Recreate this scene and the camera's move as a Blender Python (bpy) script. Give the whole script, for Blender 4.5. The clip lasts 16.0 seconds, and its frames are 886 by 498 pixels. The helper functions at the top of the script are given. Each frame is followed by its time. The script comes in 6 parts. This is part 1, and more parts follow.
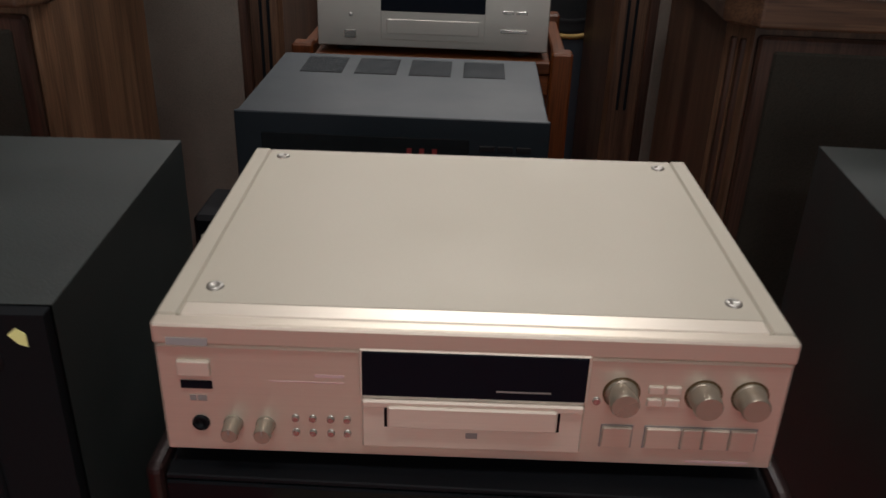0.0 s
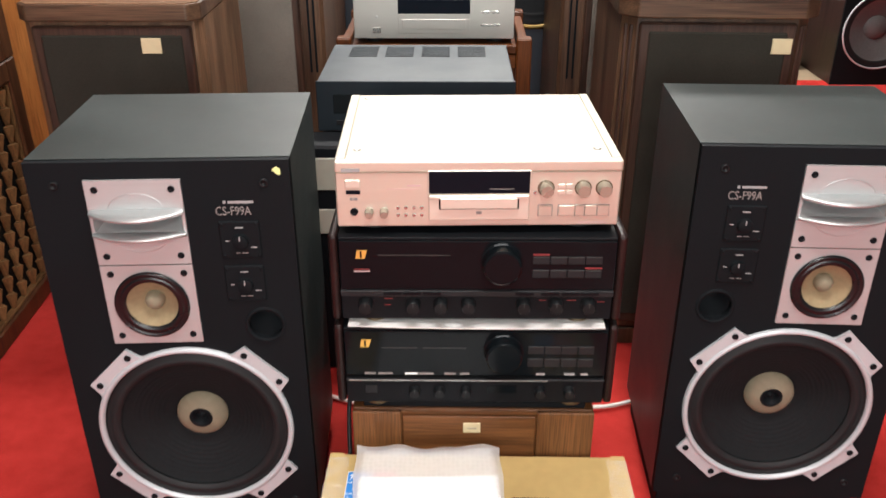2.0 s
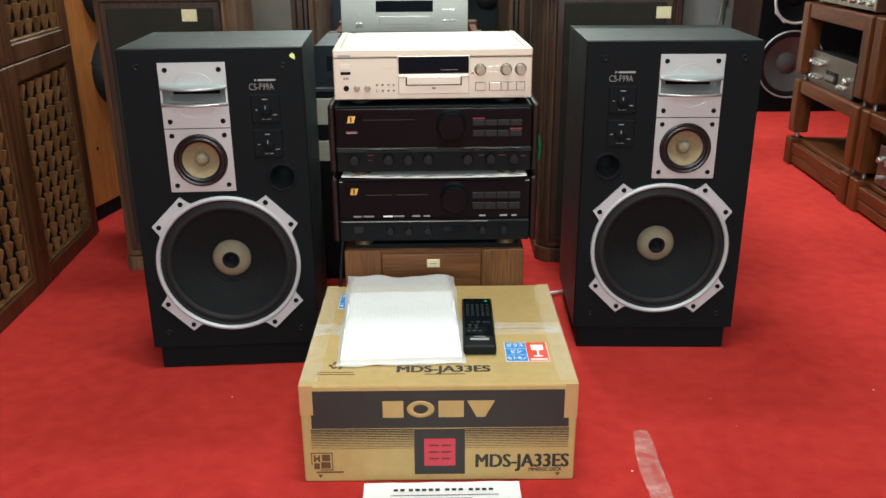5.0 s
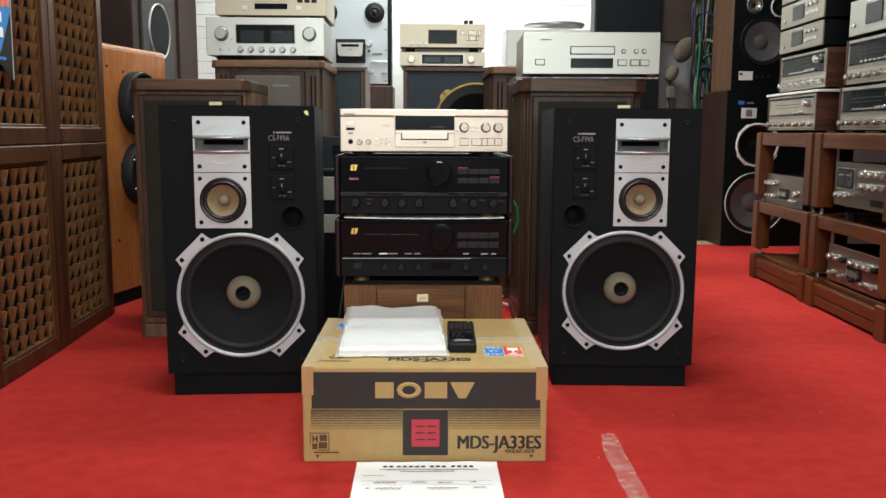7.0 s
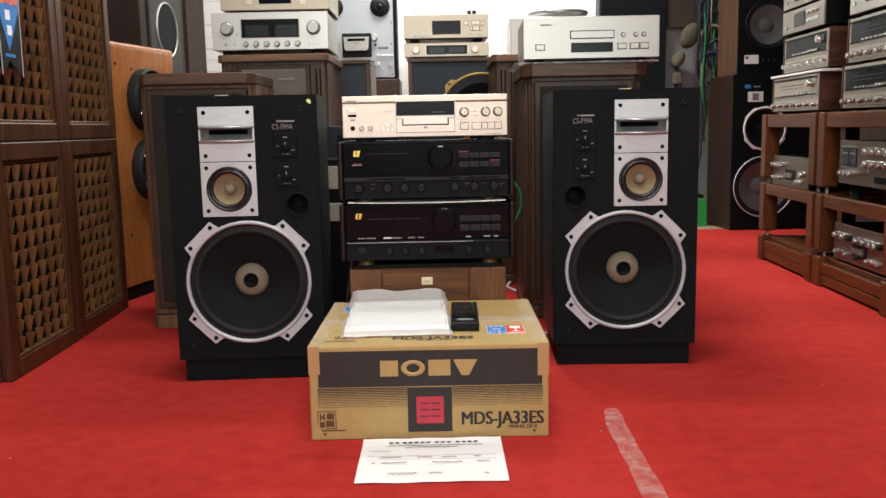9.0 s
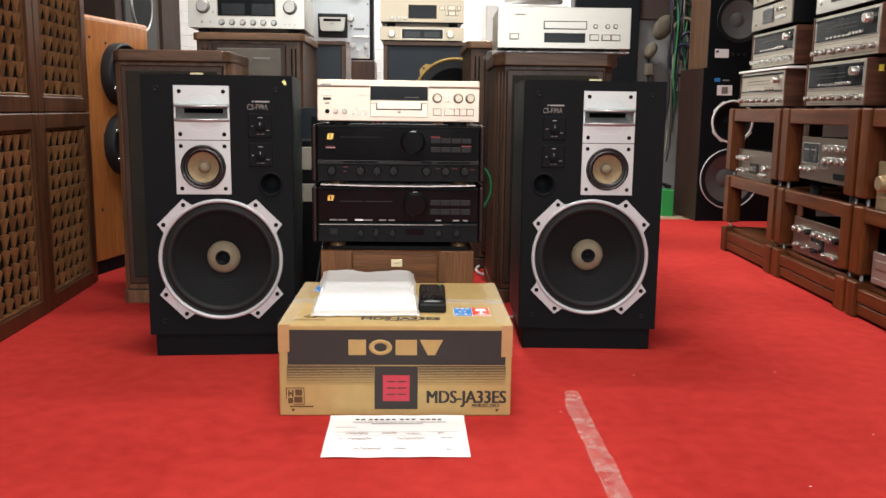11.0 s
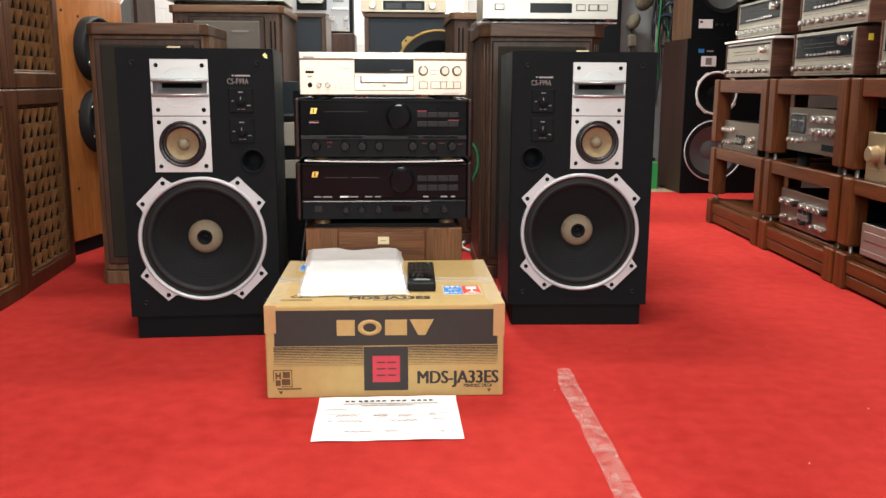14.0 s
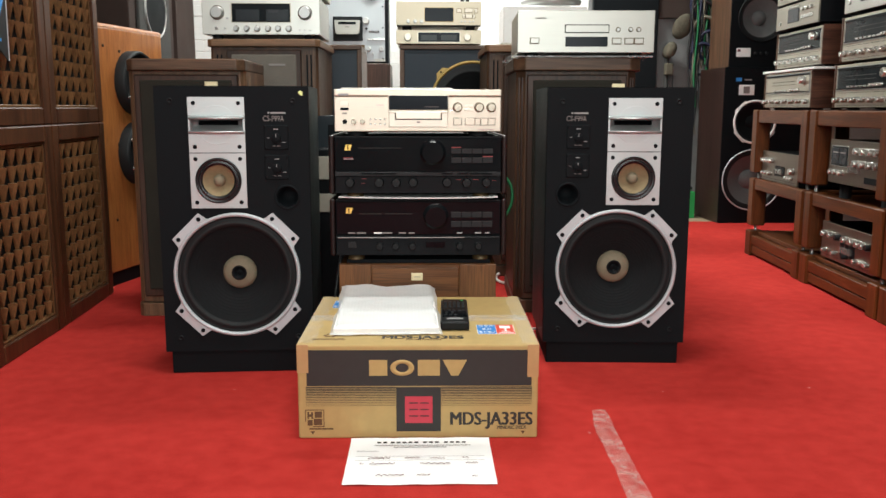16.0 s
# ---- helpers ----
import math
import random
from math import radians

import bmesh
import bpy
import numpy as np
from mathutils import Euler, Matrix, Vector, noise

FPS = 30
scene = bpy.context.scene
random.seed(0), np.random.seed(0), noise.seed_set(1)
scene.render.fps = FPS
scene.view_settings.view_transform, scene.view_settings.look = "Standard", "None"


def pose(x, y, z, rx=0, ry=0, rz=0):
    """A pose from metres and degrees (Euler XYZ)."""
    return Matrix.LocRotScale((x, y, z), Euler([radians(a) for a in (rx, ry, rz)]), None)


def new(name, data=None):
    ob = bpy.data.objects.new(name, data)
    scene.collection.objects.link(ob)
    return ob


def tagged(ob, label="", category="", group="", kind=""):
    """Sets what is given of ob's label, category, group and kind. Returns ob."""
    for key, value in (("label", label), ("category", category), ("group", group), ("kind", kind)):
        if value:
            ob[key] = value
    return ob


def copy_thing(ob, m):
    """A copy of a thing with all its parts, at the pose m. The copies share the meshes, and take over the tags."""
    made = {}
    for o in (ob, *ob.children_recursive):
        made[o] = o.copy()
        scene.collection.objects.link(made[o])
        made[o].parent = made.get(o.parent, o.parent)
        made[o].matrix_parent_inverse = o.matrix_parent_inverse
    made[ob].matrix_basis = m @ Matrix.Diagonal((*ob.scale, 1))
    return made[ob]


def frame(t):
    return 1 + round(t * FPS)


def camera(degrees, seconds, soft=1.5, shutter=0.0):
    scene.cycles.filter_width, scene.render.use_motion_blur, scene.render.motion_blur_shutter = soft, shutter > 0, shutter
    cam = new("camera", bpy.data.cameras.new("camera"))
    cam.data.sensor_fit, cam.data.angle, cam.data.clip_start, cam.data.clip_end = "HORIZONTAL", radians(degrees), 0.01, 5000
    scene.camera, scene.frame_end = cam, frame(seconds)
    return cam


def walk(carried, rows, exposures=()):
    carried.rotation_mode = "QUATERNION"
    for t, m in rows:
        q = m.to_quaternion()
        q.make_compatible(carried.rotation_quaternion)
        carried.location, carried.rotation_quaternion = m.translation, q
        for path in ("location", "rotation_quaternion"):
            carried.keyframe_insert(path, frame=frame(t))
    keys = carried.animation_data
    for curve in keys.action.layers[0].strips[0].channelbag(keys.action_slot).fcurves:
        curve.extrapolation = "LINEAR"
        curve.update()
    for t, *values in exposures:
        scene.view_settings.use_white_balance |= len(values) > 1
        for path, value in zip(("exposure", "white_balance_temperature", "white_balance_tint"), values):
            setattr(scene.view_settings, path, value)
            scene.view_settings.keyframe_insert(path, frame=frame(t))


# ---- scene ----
cam = camera(54.43, 16.0, shutter=0.4)
# seconds, place, yaw, pitch, roll
PATH = [
    (0, 0.7638, 0.3472, 1.0475, 2.122, -26.613, 1.849),
    (0.5, 0.7630, 0.2182, 1.1652, 1.595, -28.384, 1.496),
    (1, 0.7752, 0.0152, 1.2087, 1.387, -27.599, 1.381),
    (1.5, 0.7639, -0.1635, 1.2198, 1.208, -27.207, 0.873),
    (2, 0.7358, -0.3659, 1.2076, 0.982, -26.999, 0.008),
    (2.5, 0.7344, -0.5125, 1.2151, 0.727, -26.012, 0.439),
    (3, 0.7728, -0.6746, 1.2257, 0.948, -24.871, 1.099),
    (3.5, 0.7890, -0.8218, 1.2276, 0.360, -24.594, 0.948),
    (4, 0.7629, -0.9520, 1.2095, -0.893, -25.071, -0.411),
    (6.5, 0.7891, -1.2464, 0.6665, 0.144, -8.910, 0.006),
    (7, 0.7823, -1.3964, 0.6907, -0.917, -7.786, 0.278),
    (7.5, 0.7808, -1.4026, 0.6769, -1.154, -7.232, 1.390),
    (8, 0.7985, -1.3868, 0.6579, -0.033, -7.585, 1.340),
    (8.5, 0.8308, -1.4147, 0.6646, 1.110, -7.697, 0.085),
    (9, 0.8122, -1.4362, 0.6611, 0.088, -8.025, -1.138),
    (11.5, 0.8148, -1.4890, 0.6721, -2.916, -9.231, 1.621),
    (12, 0.7963, -1.4872, 0.6599, -4.434, -8.795, 2.052),
    (12.5, 0.8352, -1.4618, 0.6467, -5.884, -8.679, 1.333),
    (13, 0.8276, -1.4360, 0.6440, -5.674, -9.128, 1.197),
    (13.5, 0.7988, -1.4414, 0.6541, -4.302, -10.260, 0.755),
    (14, 0.7969, -1.4376, 0.6688, -3.206, -10.888, 0.260),
    (14.5, 0.8025, -1.4415, 0.6845, -3.136, -10.516, 0.402),
    (15, 0.7993, -1.4338, 0.6843, -2.920, -9.933, 0.129),
    (15.5, 0.7973, -1.4182, 0.6959, -1.895, -9.634, 0.014),
    (16, 0.7997, -1.4170, 0.6991, -0.868, -9.313, 0.097),
]
walk(cam, [(t, pose(x, y, z, 90 + pitch, 0, yaw) @ pose(0, 0, 0, 0, 0, roll)) for t, x, y, z, yaw, pitch, roll in PATH],
     exposures=[(0, -1.22, 6500, 16), (0.5, -0.72, 6500, 15), (1, -0.32, 6500, 14), (1.5, 0.18, 6500, 13), (2, 0.54, 6500, 13), (2.5, 0.92, 6500, 8), (3, 0.42, 6250, 1), (3.5, 0.24, 6150, -3), (4, 0.14, 6050, -3),
                (6.5, 0.02, 6000, 0), (7, -0.12, 6150, 2), (8, -0.20, 6350, 6), (9, -0.14, 6450, 10), (11.5, 0.17, 6500, 9), (12.5, 0.1, 6550, 8), (14, 0.34, 6550, 8), (15, 0.30, 6450, 6), (16, 0.05, 6300, 4)])

# ---- light ----
world = bpy.data.worlds.new("world")
scene.world = world
world.use_nodes = True
world.node_tree.nodes["Background"].inputs[0].default_value = (0.9, 0.95, 1.0, 1)
world.node_tree.nodes["Background"].inputs[1].default_value = 0.08
scene.view_settings.exposure = 0.0


def area_lamp(name, m, sx, sy, watts, colour):
    data = bpy.data.lights.new(name, "AREA")
    data.shape, data.size, data.size_y, data.energy, data.color = "RECTANGLE", sx, sy, watts, colour
    ob = new(name, data)
    ob.matrix_world = m
    return ob


ROOM = (-1.3, 3.9, -4.5, 4.62, 2.9)
# ceiling tubes down the middle of the shop, and the glazed shop front behind the walk
for lx, ly, lw in ((0.85, 0.2, 42), (0.85, 3.72, 122), (0.75, 1.8, 32), (0.9, -2.2, 50)):
    area_lamp("ceiling_lamp", pose(lx, ly, 2.80), 1.2, 0.3, lw, (1.0, 0.99, 0.94))
area_lamp("shop_front_daylight", pose(0.9, -4.42, 1.55, 90, 0, 0), 2.6, 1.5, 112, (0.95, 0.985, 0.965))


# ---- materials ----
def nodes_of(name):
    m = bpy.data.materials.new(name)
    m.use_nodes = True
    nt = m.node_tree
    return m, nt, nt.nodes, nt.links, nt.nodes["Principled BSDF"]


def plain(name, colour, rough=0.5, metal=0.0, vary=0.12, scale=60.0, bump=0.0, coat=0.0, spec=0.5):
    """Paint, plastic or metal: colour with fine and broad variation, smudged gloss, fine relief."""
    m, nt, ns, ln, bs = nodes_of(name)
    co = ns.new("ShaderNodeTexCoord")
    fine, broad = ns.new("ShaderNodeTexNoise"), ns.new("ShaderNodeTexNoise")
    fine.inputs["Scale"].default_value, fine.inputs["Detail"].default_value = scale, 6
    broad.inputs["Scale"].default_value, broad.inputs["Detail"].default_value = 5.0, 4
    ln.new(co.outputs["Object"], fine.inputs["Vector"])
    ln.new(co.outputs["Object"], broad.inputs["Vector"])
    add = ns.new("ShaderNodeMath")
    add.operation = "ADD"
    ln.new(fine.outputs["Fac"], add.inputs[0])
    ln.new(broad.outputs["Fac"], add.inputs[1])
    mr = ns.new("ShaderNodeMapRange")
    mr.inputs["From Min"].default_value, mr.inputs["From Max"].default_value = 0.5, 1.5
    mr.inputs["To Min"].default_value, mr.inputs["To Max"].default_value = 1 - vary, 1 + vary
    ln.new(add.outputs[0], mr.inputs["Value"])
    mul = ns.new("ShaderNodeVectorMath")
    mul.operation = "SCALE"
    mul.inputs[0].default_value = colour
    ln.new(mr.outputs[0], mul.inputs["Scale"])
    ln.new(mul.outputs[0], bs.inputs["Base Color"])
    rr = ns.new("ShaderNodeMapRange")
    rr.inputs["From Min"].default_value, rr.inputs["From Max"].default_value = 0.3, 0.7
    rr.inputs["To Min"].default_value, rr.inputs["To Max"].default_value = max(rough - 0.06, 0.02), min(rough + 0.08, 1)
    ln.new(broad.outputs["Fac"], rr.inputs["Value"])
    ln.new(rr.outputs[0], bs.inputs["Roughness"])
    bs.inputs["Metallic"].default_value = metal
    bs.inputs["Specular IOR Level"].default_value = spec
    bs.inputs["Coat Weight"].default_value = coat
    bs.inputs["Coat Roughness"].default_value = 0.05
    if bump:
        b = ns.new("ShaderNodeBump")
        b.inputs["Strength"].default_value, b.inputs["Distance"].default_value = bump, 0.001
        ln.new(fine.outputs["Fac"], b.inputs["Height"])
        ln.new(b.outputs["Normal"], bs.inputs["Normal"])
    return m


def brushed(name, colour, rough=0.35, metal=1.0, along=0, bump=0.08):
    """Brushed metal, its lines along one local axis."""
    m, nt, ns, ln, bs = nodes_of(name)
    co, mp, tex = ns.new("ShaderNodeTexCoord"), ns.new("ShaderNodeMapping"), ns.new("ShaderNodeTexNoise")
    s = [900.0, 900.0, 900.0]
    s[along] = 6.0
    mp.inputs["Scale"].default_value = s
    tex.inputs["Scale"].default_value, tex.inputs["Detail"].default_value = 1.0, 3
    ln.new(co.outputs["Object"], mp.inputs["Vector"])
    ln.new(mp.outputs[0], tex.inputs["Vector"])
    ramp = ns.new("ShaderNodeMix")
    ramp.data_type = "RGBA"
    ramp.inputs[6].default_value = tuple(c * 0.93 for c in colour) + (1,)
    ramp.inputs[7].default_value = tuple(min(c * 1.05, 1) for c in colour) + (1,)
    ln.new(tex.outputs["Fac"], ramp.inputs[0])
    ln.new(ramp.outputs[2], bs.inputs["Base Color"])
    bs.inputs["Roughness"].default_value, bs.inputs["Metallic"].default_value = rough, metal
    b = ns.new("ShaderNodeBump")
    b.inputs["Strength"].default_value, b.inputs["Distance"].default_value = bump, 0.0005
    ln.new(tex.outputs["Fac"], b.inputs["Height"])
    ln.new(b.outputs["Normal"], bs.inputs["Normal"])
    return m


def wood(name, dark, light, along=2, scale=1.0, rough=0.42, coat=0.0):
    """Veneer: stretched figure, pores, broad patches and a slight difference from piece to piece."""
    m, nt, ns, ln, bs = nodes_of(name)
    co, mp, mp2 = ns.new("ShaderNodeTexCoord"), ns.new("ShaderNodeMapping"), ns.new("ShaderNodeMapping")
    s, s2 = [14.0 * scale] * 3, [420.0] * 3
    s[along], s2[along] = 0.9 * scale, 12.0
    mp.inputs["Scale"].default_value, mp2.inputs["Scale"].default_value = s, s2
    info = ns.new("ShaderNodeObjectInfo")
    off = ns.new("ShaderNodeVectorMath")
    off.operation = "SCALE"
    off.inputs[0].default_value = (3.1, 5.7, 2.3)
    ln.new(info.outputs["Random"], off.inputs["Scale"])
    add = ns.new("ShaderNodeVectorMath")
    ln.new(co.outputs["Object"], add.inputs[0])
    ln.new(off.outputs[0], add.inputs[1])
    fig, pore = ns.new("ShaderNodeTexNoise"), ns.new("ShaderNodeTexNoise")
    fig.inputs["Scale"].default_value, fig.inputs["Detail"].default_value, fig.inputs["Distortion"].default_value = 1.6, 7, 1.4
    pore.inputs["Scale"].default_value, pore.inputs["Detail"].default_value = 1.0, 2
    ln.new(add.outputs[0], mp.inputs["Vector"])
    ln.new(add.outputs[0], mp2.inputs["Vector"])
    ln.new(mp.outputs[0], fig.inputs["Vector"])
    ln.new(mp2.outputs[0], pore.inputs["Vector"])
    cr = ns.new("ShaderNodeValToRGB")
    cr.color_ramp.elements[0].position, cr.color_ramp.elements[1].position = 0.32, 0.68
    cr.color_ramp.elements[0].color, cr.color_ramp.elements[1].color = (*dark, 1), (*light, 1)
    ln.new(fig.outputs["Fac"], cr.inputs[0])
    mx = ns.new("ShaderNodeMix")
    mx.data_type, mx.blend_type = "RGBA", "MULTIPLY"
    pr = ns.new("ShaderNodeMapRange")
    pr.inputs["From Min"].default_value, pr.inputs["From Max"].default_value = 0.35, 0.6
    pr.inputs["To Min"].default_value, pr.inputs["To Max"].default_value = 0.62, 1.05
    ln.new(pore.outputs["Fac"], pr.inputs["Value"])
    mx.inputs[0].default_value = 1.0
    ln.new(cr.outputs[0], mx.inputs[6])
    ln.new(pr.outputs[0], mx.inputs[7])
    ln.new(mx.outputs[2], bs.inputs["Base Color"])
    bs.inputs["Roughness"].default_value = rough
    bs.inputs["Specular IOR Level"].default_value = 0.28
    bs.inputs["Coat Weight"].default_value, bs.inputs["Coat Roughness"].default_value = coat, 0.12
    b = ns.new("ShaderNodeBump")
    b.inputs["Strength"].default_value, b.inputs["Distance"].default_value = 0.15, 0.0006
    ln.new(pore.outputs["Fac"], b.inputs["Height"])
    ln.new(b.outputs["Normal"], bs.inputs["Normal"])
    return m


def carpet_material():
    m, nt, ns, ln, bs = nodes_of("red_carpet")
    co = ns.new("ShaderNodeTexCoord")
    fibre, mid, broad = (ns.new("ShaderNodeTexNoise") for _ in range(3))
    for n, s, d in ((fibre, 420, 3), (mid, 22, 5), (broad, 1.7, 4)):
        n.inputs["Scale"].default_value, n.inputs["Detail"].default_value = s, d
        ln.new(co.outputs["Object"], n.inputs["Vector"])
    cr = ns.new("ShaderNodeValToRGB")
    cr.color_ramp.elements[0].position, cr.color_ramp.elements[1].position = 0.3, 0.72
    cr.color_ramp.elements[0].color, cr.color_ramp.elements[1].color = (0.355, 0.0205, 0.0175, 1), (0.565, 0.047, 0.038, 1)
    sm = ns.new("ShaderNodeMath")
    sm.operation = "MULTIPLY_ADD"
    sm.inputs[1].default_value = 0.45
    ln.new(mid.outputs["Fac"], sm.inputs[0])
    h = ns.new("ShaderNodeMath")
    h.operation = "MULTIPLY"
    h.inputs[1].default_value = 0.55
    ln.new(broad.outputs["Fac"], h.inputs[0])
    ln.new(h.outputs[0], sm.inputs[2])
    ln.new(sm.outputs[0], cr.inputs[0])
    mx = ns.new("ShaderNodeMix")
    mx.data_type, mx.blend_type = "RGBA", "MULTIPLY"
    mx.inputs[0].default_value = 1
    fr = ns.new("ShaderNodeMapRange")
    fr.inputs["From Min"].default_value, fr.inputs["From Max"].default_value = 0.3, 0.7
    fr.inputs["To Min"].default_value, fr.inputs["To Max"].default_value = 0.75, 1.15
    ln.new(fibre.outputs["Fac"], fr.inputs["Value"])
    ln.new(cr.outputs[0], mx.inputs[6])
    ln.new(fr.outputs[0], mx.inputs[7])
    ln.new(mx.outputs[2], bs.inputs["Base Color"])
    bs.inputs["Roughness"].default_value = 0.95
    bs.inputs["Specular IOR Level"].default_value = 0.07
    b = ns.new("ShaderNodeBump")
    b.inputs["Strength"].default_value, b.inputs["Distance"].default_value = 0.5, 0.003
    ln.new(fibre.outputs["Fac"], b.inputs["Height"])
    ln.new(b.outputs["Normal"], bs.inputs["Normal"])
    return m


def cloth(name, colour, scale=700.0, vary=0.35, rough=0.9):
    """Woven grille cloth."""
    m, nt, ns, ln, bs = nodes_of(name)
    co = ns.new("ShaderNodeTexCoord")
    tex, broad = ns.new("ShaderNodeTexVoronoi"), ns.new("ShaderNodeTexNoise")
    tex.inputs["Scale"].default_value = scale
    broad.inputs["Scale"].default_value = 7
    ln.new(co.outputs["Object"], tex.inputs["Vector"])
    ln.new(co.outputs["Object"], broad.inputs["Vector"])
    a = ns.new("ShaderNodeMath")
    a.operation = "ADD"
    ln.new(tex.outputs["Distance"], a.inputs[0])
    ln.new(broad.outputs["Fac"], a.inputs[1])
    mr = ns.new("ShaderNodeMapRange")
    mr.inputs["From Min"].default_value, mr.inputs["From Max"].default_value = 0.4, 1.4
    mr.inputs["To Min"].default_value, mr.inputs["To Max"].default_value = 1 + vary, 1 - vary
    ln.new(a.outputs[0], mr.inputs["Value"])
    mul = ns.new("ShaderNodeVectorMath")
    mul.operation = "SCALE"
    mul.inputs[0].default_value = colour
    ln.new(mr.outputs[0], mul.inputs["Scale"])
    ln.new(mul.outputs[0], bs.inputs["Base Color"])
    bs.inputs["Roughness"].default_value = rough
    bs.inputs["Specular IOR Level"].default_value = 0.2
    b = ns.new("ShaderNodeBump")
    b.inputs["Strength"].default_value, b.inputs["Distance"].default_value = 0.4, 0.0008
    ln.new(tex.outputs["Distance"], b.inputs["Height"])
    ln.new(b.outputs["Normal"], bs.inputs["Normal"])
    return m


def clear_film(name, rough=0.15, alpha=0.25, tint=(0.95, 0.96, 0.97), relief=0.6):
    """Thin clear plastic: part see-through, part gloss."""
    m, nt, ns, ln, bs = nodes_of(name)
    bs.inputs["Base Color"].default_value = (*tint, 1)
    bs.inputs["Roughness"].default_value = rough
    co, n = ns.new("ShaderNodeTexCoord"), ns.new("ShaderNodeTexNoise")
    n.inputs["Scale"].default_value, n.inputs["Detail"].default_value = 38, 6
    ln.new(co.outputs["Object"], n.inputs["Vector"])
    mr = ns.new("ShaderNodeMapRange")
    mr.inputs["From Min"].default_value, mr.inputs["From Max"].default_value = 0.35, 0.7
    mr.inputs["To Min"].default_value, mr.inputs["To Max"].default_value = alpha * 0.4, min(alpha * 1.8, 1)
    ln.new(n.outputs["Fac"], mr.inputs["Value"])
    ln.new(mr.outputs[0], bs.inputs["Alpha"])
    b = ns.new("ShaderNodeBump")
    b.inputs["Strength"].default_value, b.inputs["Distance"].default_value = relief, 0.002
    ln.new(n.outputs["Fac"], b.inputs["Height"])
    ln.new(b.outputs["Normal"], bs.inputs["Normal"])
    return m


def bubble_film():
    """Milky bubble wrap: rows of small round cushions."""
    m, nt, ns, ln, bs = nodes_of("bubble_film")
    bs.inputs["Base Color"].default_value = (0.97, 0.98, 0.98, 1)
    bs.inputs["Roughness"].default_value = 0.4
    co, v = ns.new("ShaderNodeTexCoord"), ns.new("ShaderNodeTexVoronoi")
    v.inputs["Scale"].default_value, v.inputs["Randomness"].default_value = 125, 0.35
    ln.new(co.outputs["Object"], v.inputs["Vector"])
    mr = ns.new("ShaderNodeMapRange")
    mr.inputs["From Min"].default_value, mr.inputs["From Max"].default_value = 0.1, 0.7
    mr.inputs["To Min"].default_value, mr.inputs["To Max"].default_value = 0.46, 0.50
    ln.new(v.outputs["Distance"], mr.inputs["Value"])
    ln.new(mr.outputs[0], bs.inputs["Alpha"])
    b = ns.new("ShaderNodeBump")
    b.invert = True
    b.inputs["Strength"].default_value, b.inputs["Distance"].default_value = 0.02, 0.001
    ln.new(v.outputs["Distance"], b.inputs["Height"])
    ln.new(b.outputs["Normal"], bs.inputs["Normal"])
    return m


CARPET = carpet_material()
BLACK_VINYL = plain("black_vinyl", (0.0195, 0.0265, 0.0255), 0.48, vary=0.25, scale=500, bump=0.25, spec=0.5)
BLACK_BAFFLE = plain("black_baffle", (0.0062, 0.0076, 0.0090), 0.62, spec=0.08, vary=0.2, scale=300, bump=0.1)
BLACK_PLASTIC = plain("black_plastic", (0.006, 0.007, 0.008), 0.5, vary=0.2, spec=0.2)
BLACK_GLOSS = plain("black_gloss", (0.0045, 0.0062, 0.0075), 0.10, vary=0.2, spec=0.13)
BLACK_METAL = plain("black_metal", (0.0055, 0.0065, 0.008), 0.5, spec=0.1, vary=0.2, scale=300, bump=0.06)
RUBBER_GLOSS = plain("glossy_rubber", (0.007, 0.008, 0.009), 0.25, vary=0.2, spec=0.4)
RUBBER = plain("rubber", (0.009, 0.010, 0.011), 0.6, vary=0.2, spec=0.3)
PULP = plain("paper_pulp", (0.0085, 0.0095, 0.0105), 0.8, spec=0.15, vary=0.35, scale=140, bump=0.4)
SILVER_CAST = plain("cast_silver", (0.47, 0.50, 0.52), 0.45, 0.25, vary=0.06, scale=200, bump=0.05)
SILVER_PLATE = brushed("silver_plate", (0.45, 0.475, 0.475), 0.42, 0.45, along=0, bump=0.03)
SILVER_HORN = plain("horn_silver", (0.46, 0.49, 0.49), 0.30, 0.6, vary=0.05, scale=90)
SILVER_FACE = brushed("silver_face", (0.385, 0.378, 0.345), 0.36, 0.7)
SILVER_DULL = brushed("silver_dull", (0.40, 0.365, 0.295), 0.36, 0.6)
CHAMPAGNE = brushed("champagne", (0.585, 0.530, 0.440), 0.40, 0.55)
CHAMPAGNE_TOP = plain("champagne_top", (0.40, 0.375, 0.305), 0.55, 0.15, vary=0.03, scale=700, bump=0.05)
CHAMPAGNE_LIGHT = brushed("champagne_light", (0.65, 0.60, 0.51), 0.36, 0.4)
DECK_SILVER = brushed("deck_silver", (0.40, 0.43, 0.45), 0.45, 0.4, along=2)
GOLD_FACE = brushed("gold_face", (0.50, 0.44, 0.335), 0.42, 0.5)
SILVER_BRIGHT = brushed("silver_bright", (0.60, 0.60, 0.56), 0.38, 0.55)
CHROME = plain("chrome", (0.47, 0.47, 0.44), 0.22, 0.8, vary=0.05)
DIAL_METAL = plain("champagne_dial", (0.36, 0.325, 0.26), 0.28, 0.5, vary=0.05)
# darker copy of the gold: shade inside the rack is put into it
GOLD_DARKENED = brushed("darkened_gold_face", (0.44, 0.34, 0.205), 0.36, 0.65)
# silver darkened and browned: dark reflections in the racks put into the colour
RACK_SILVER_SHADED = brushed("rack_silver_shaded", (0.150, 0.122, 0.094), 0.34, 0.7)
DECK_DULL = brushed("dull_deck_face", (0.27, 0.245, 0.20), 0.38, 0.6)
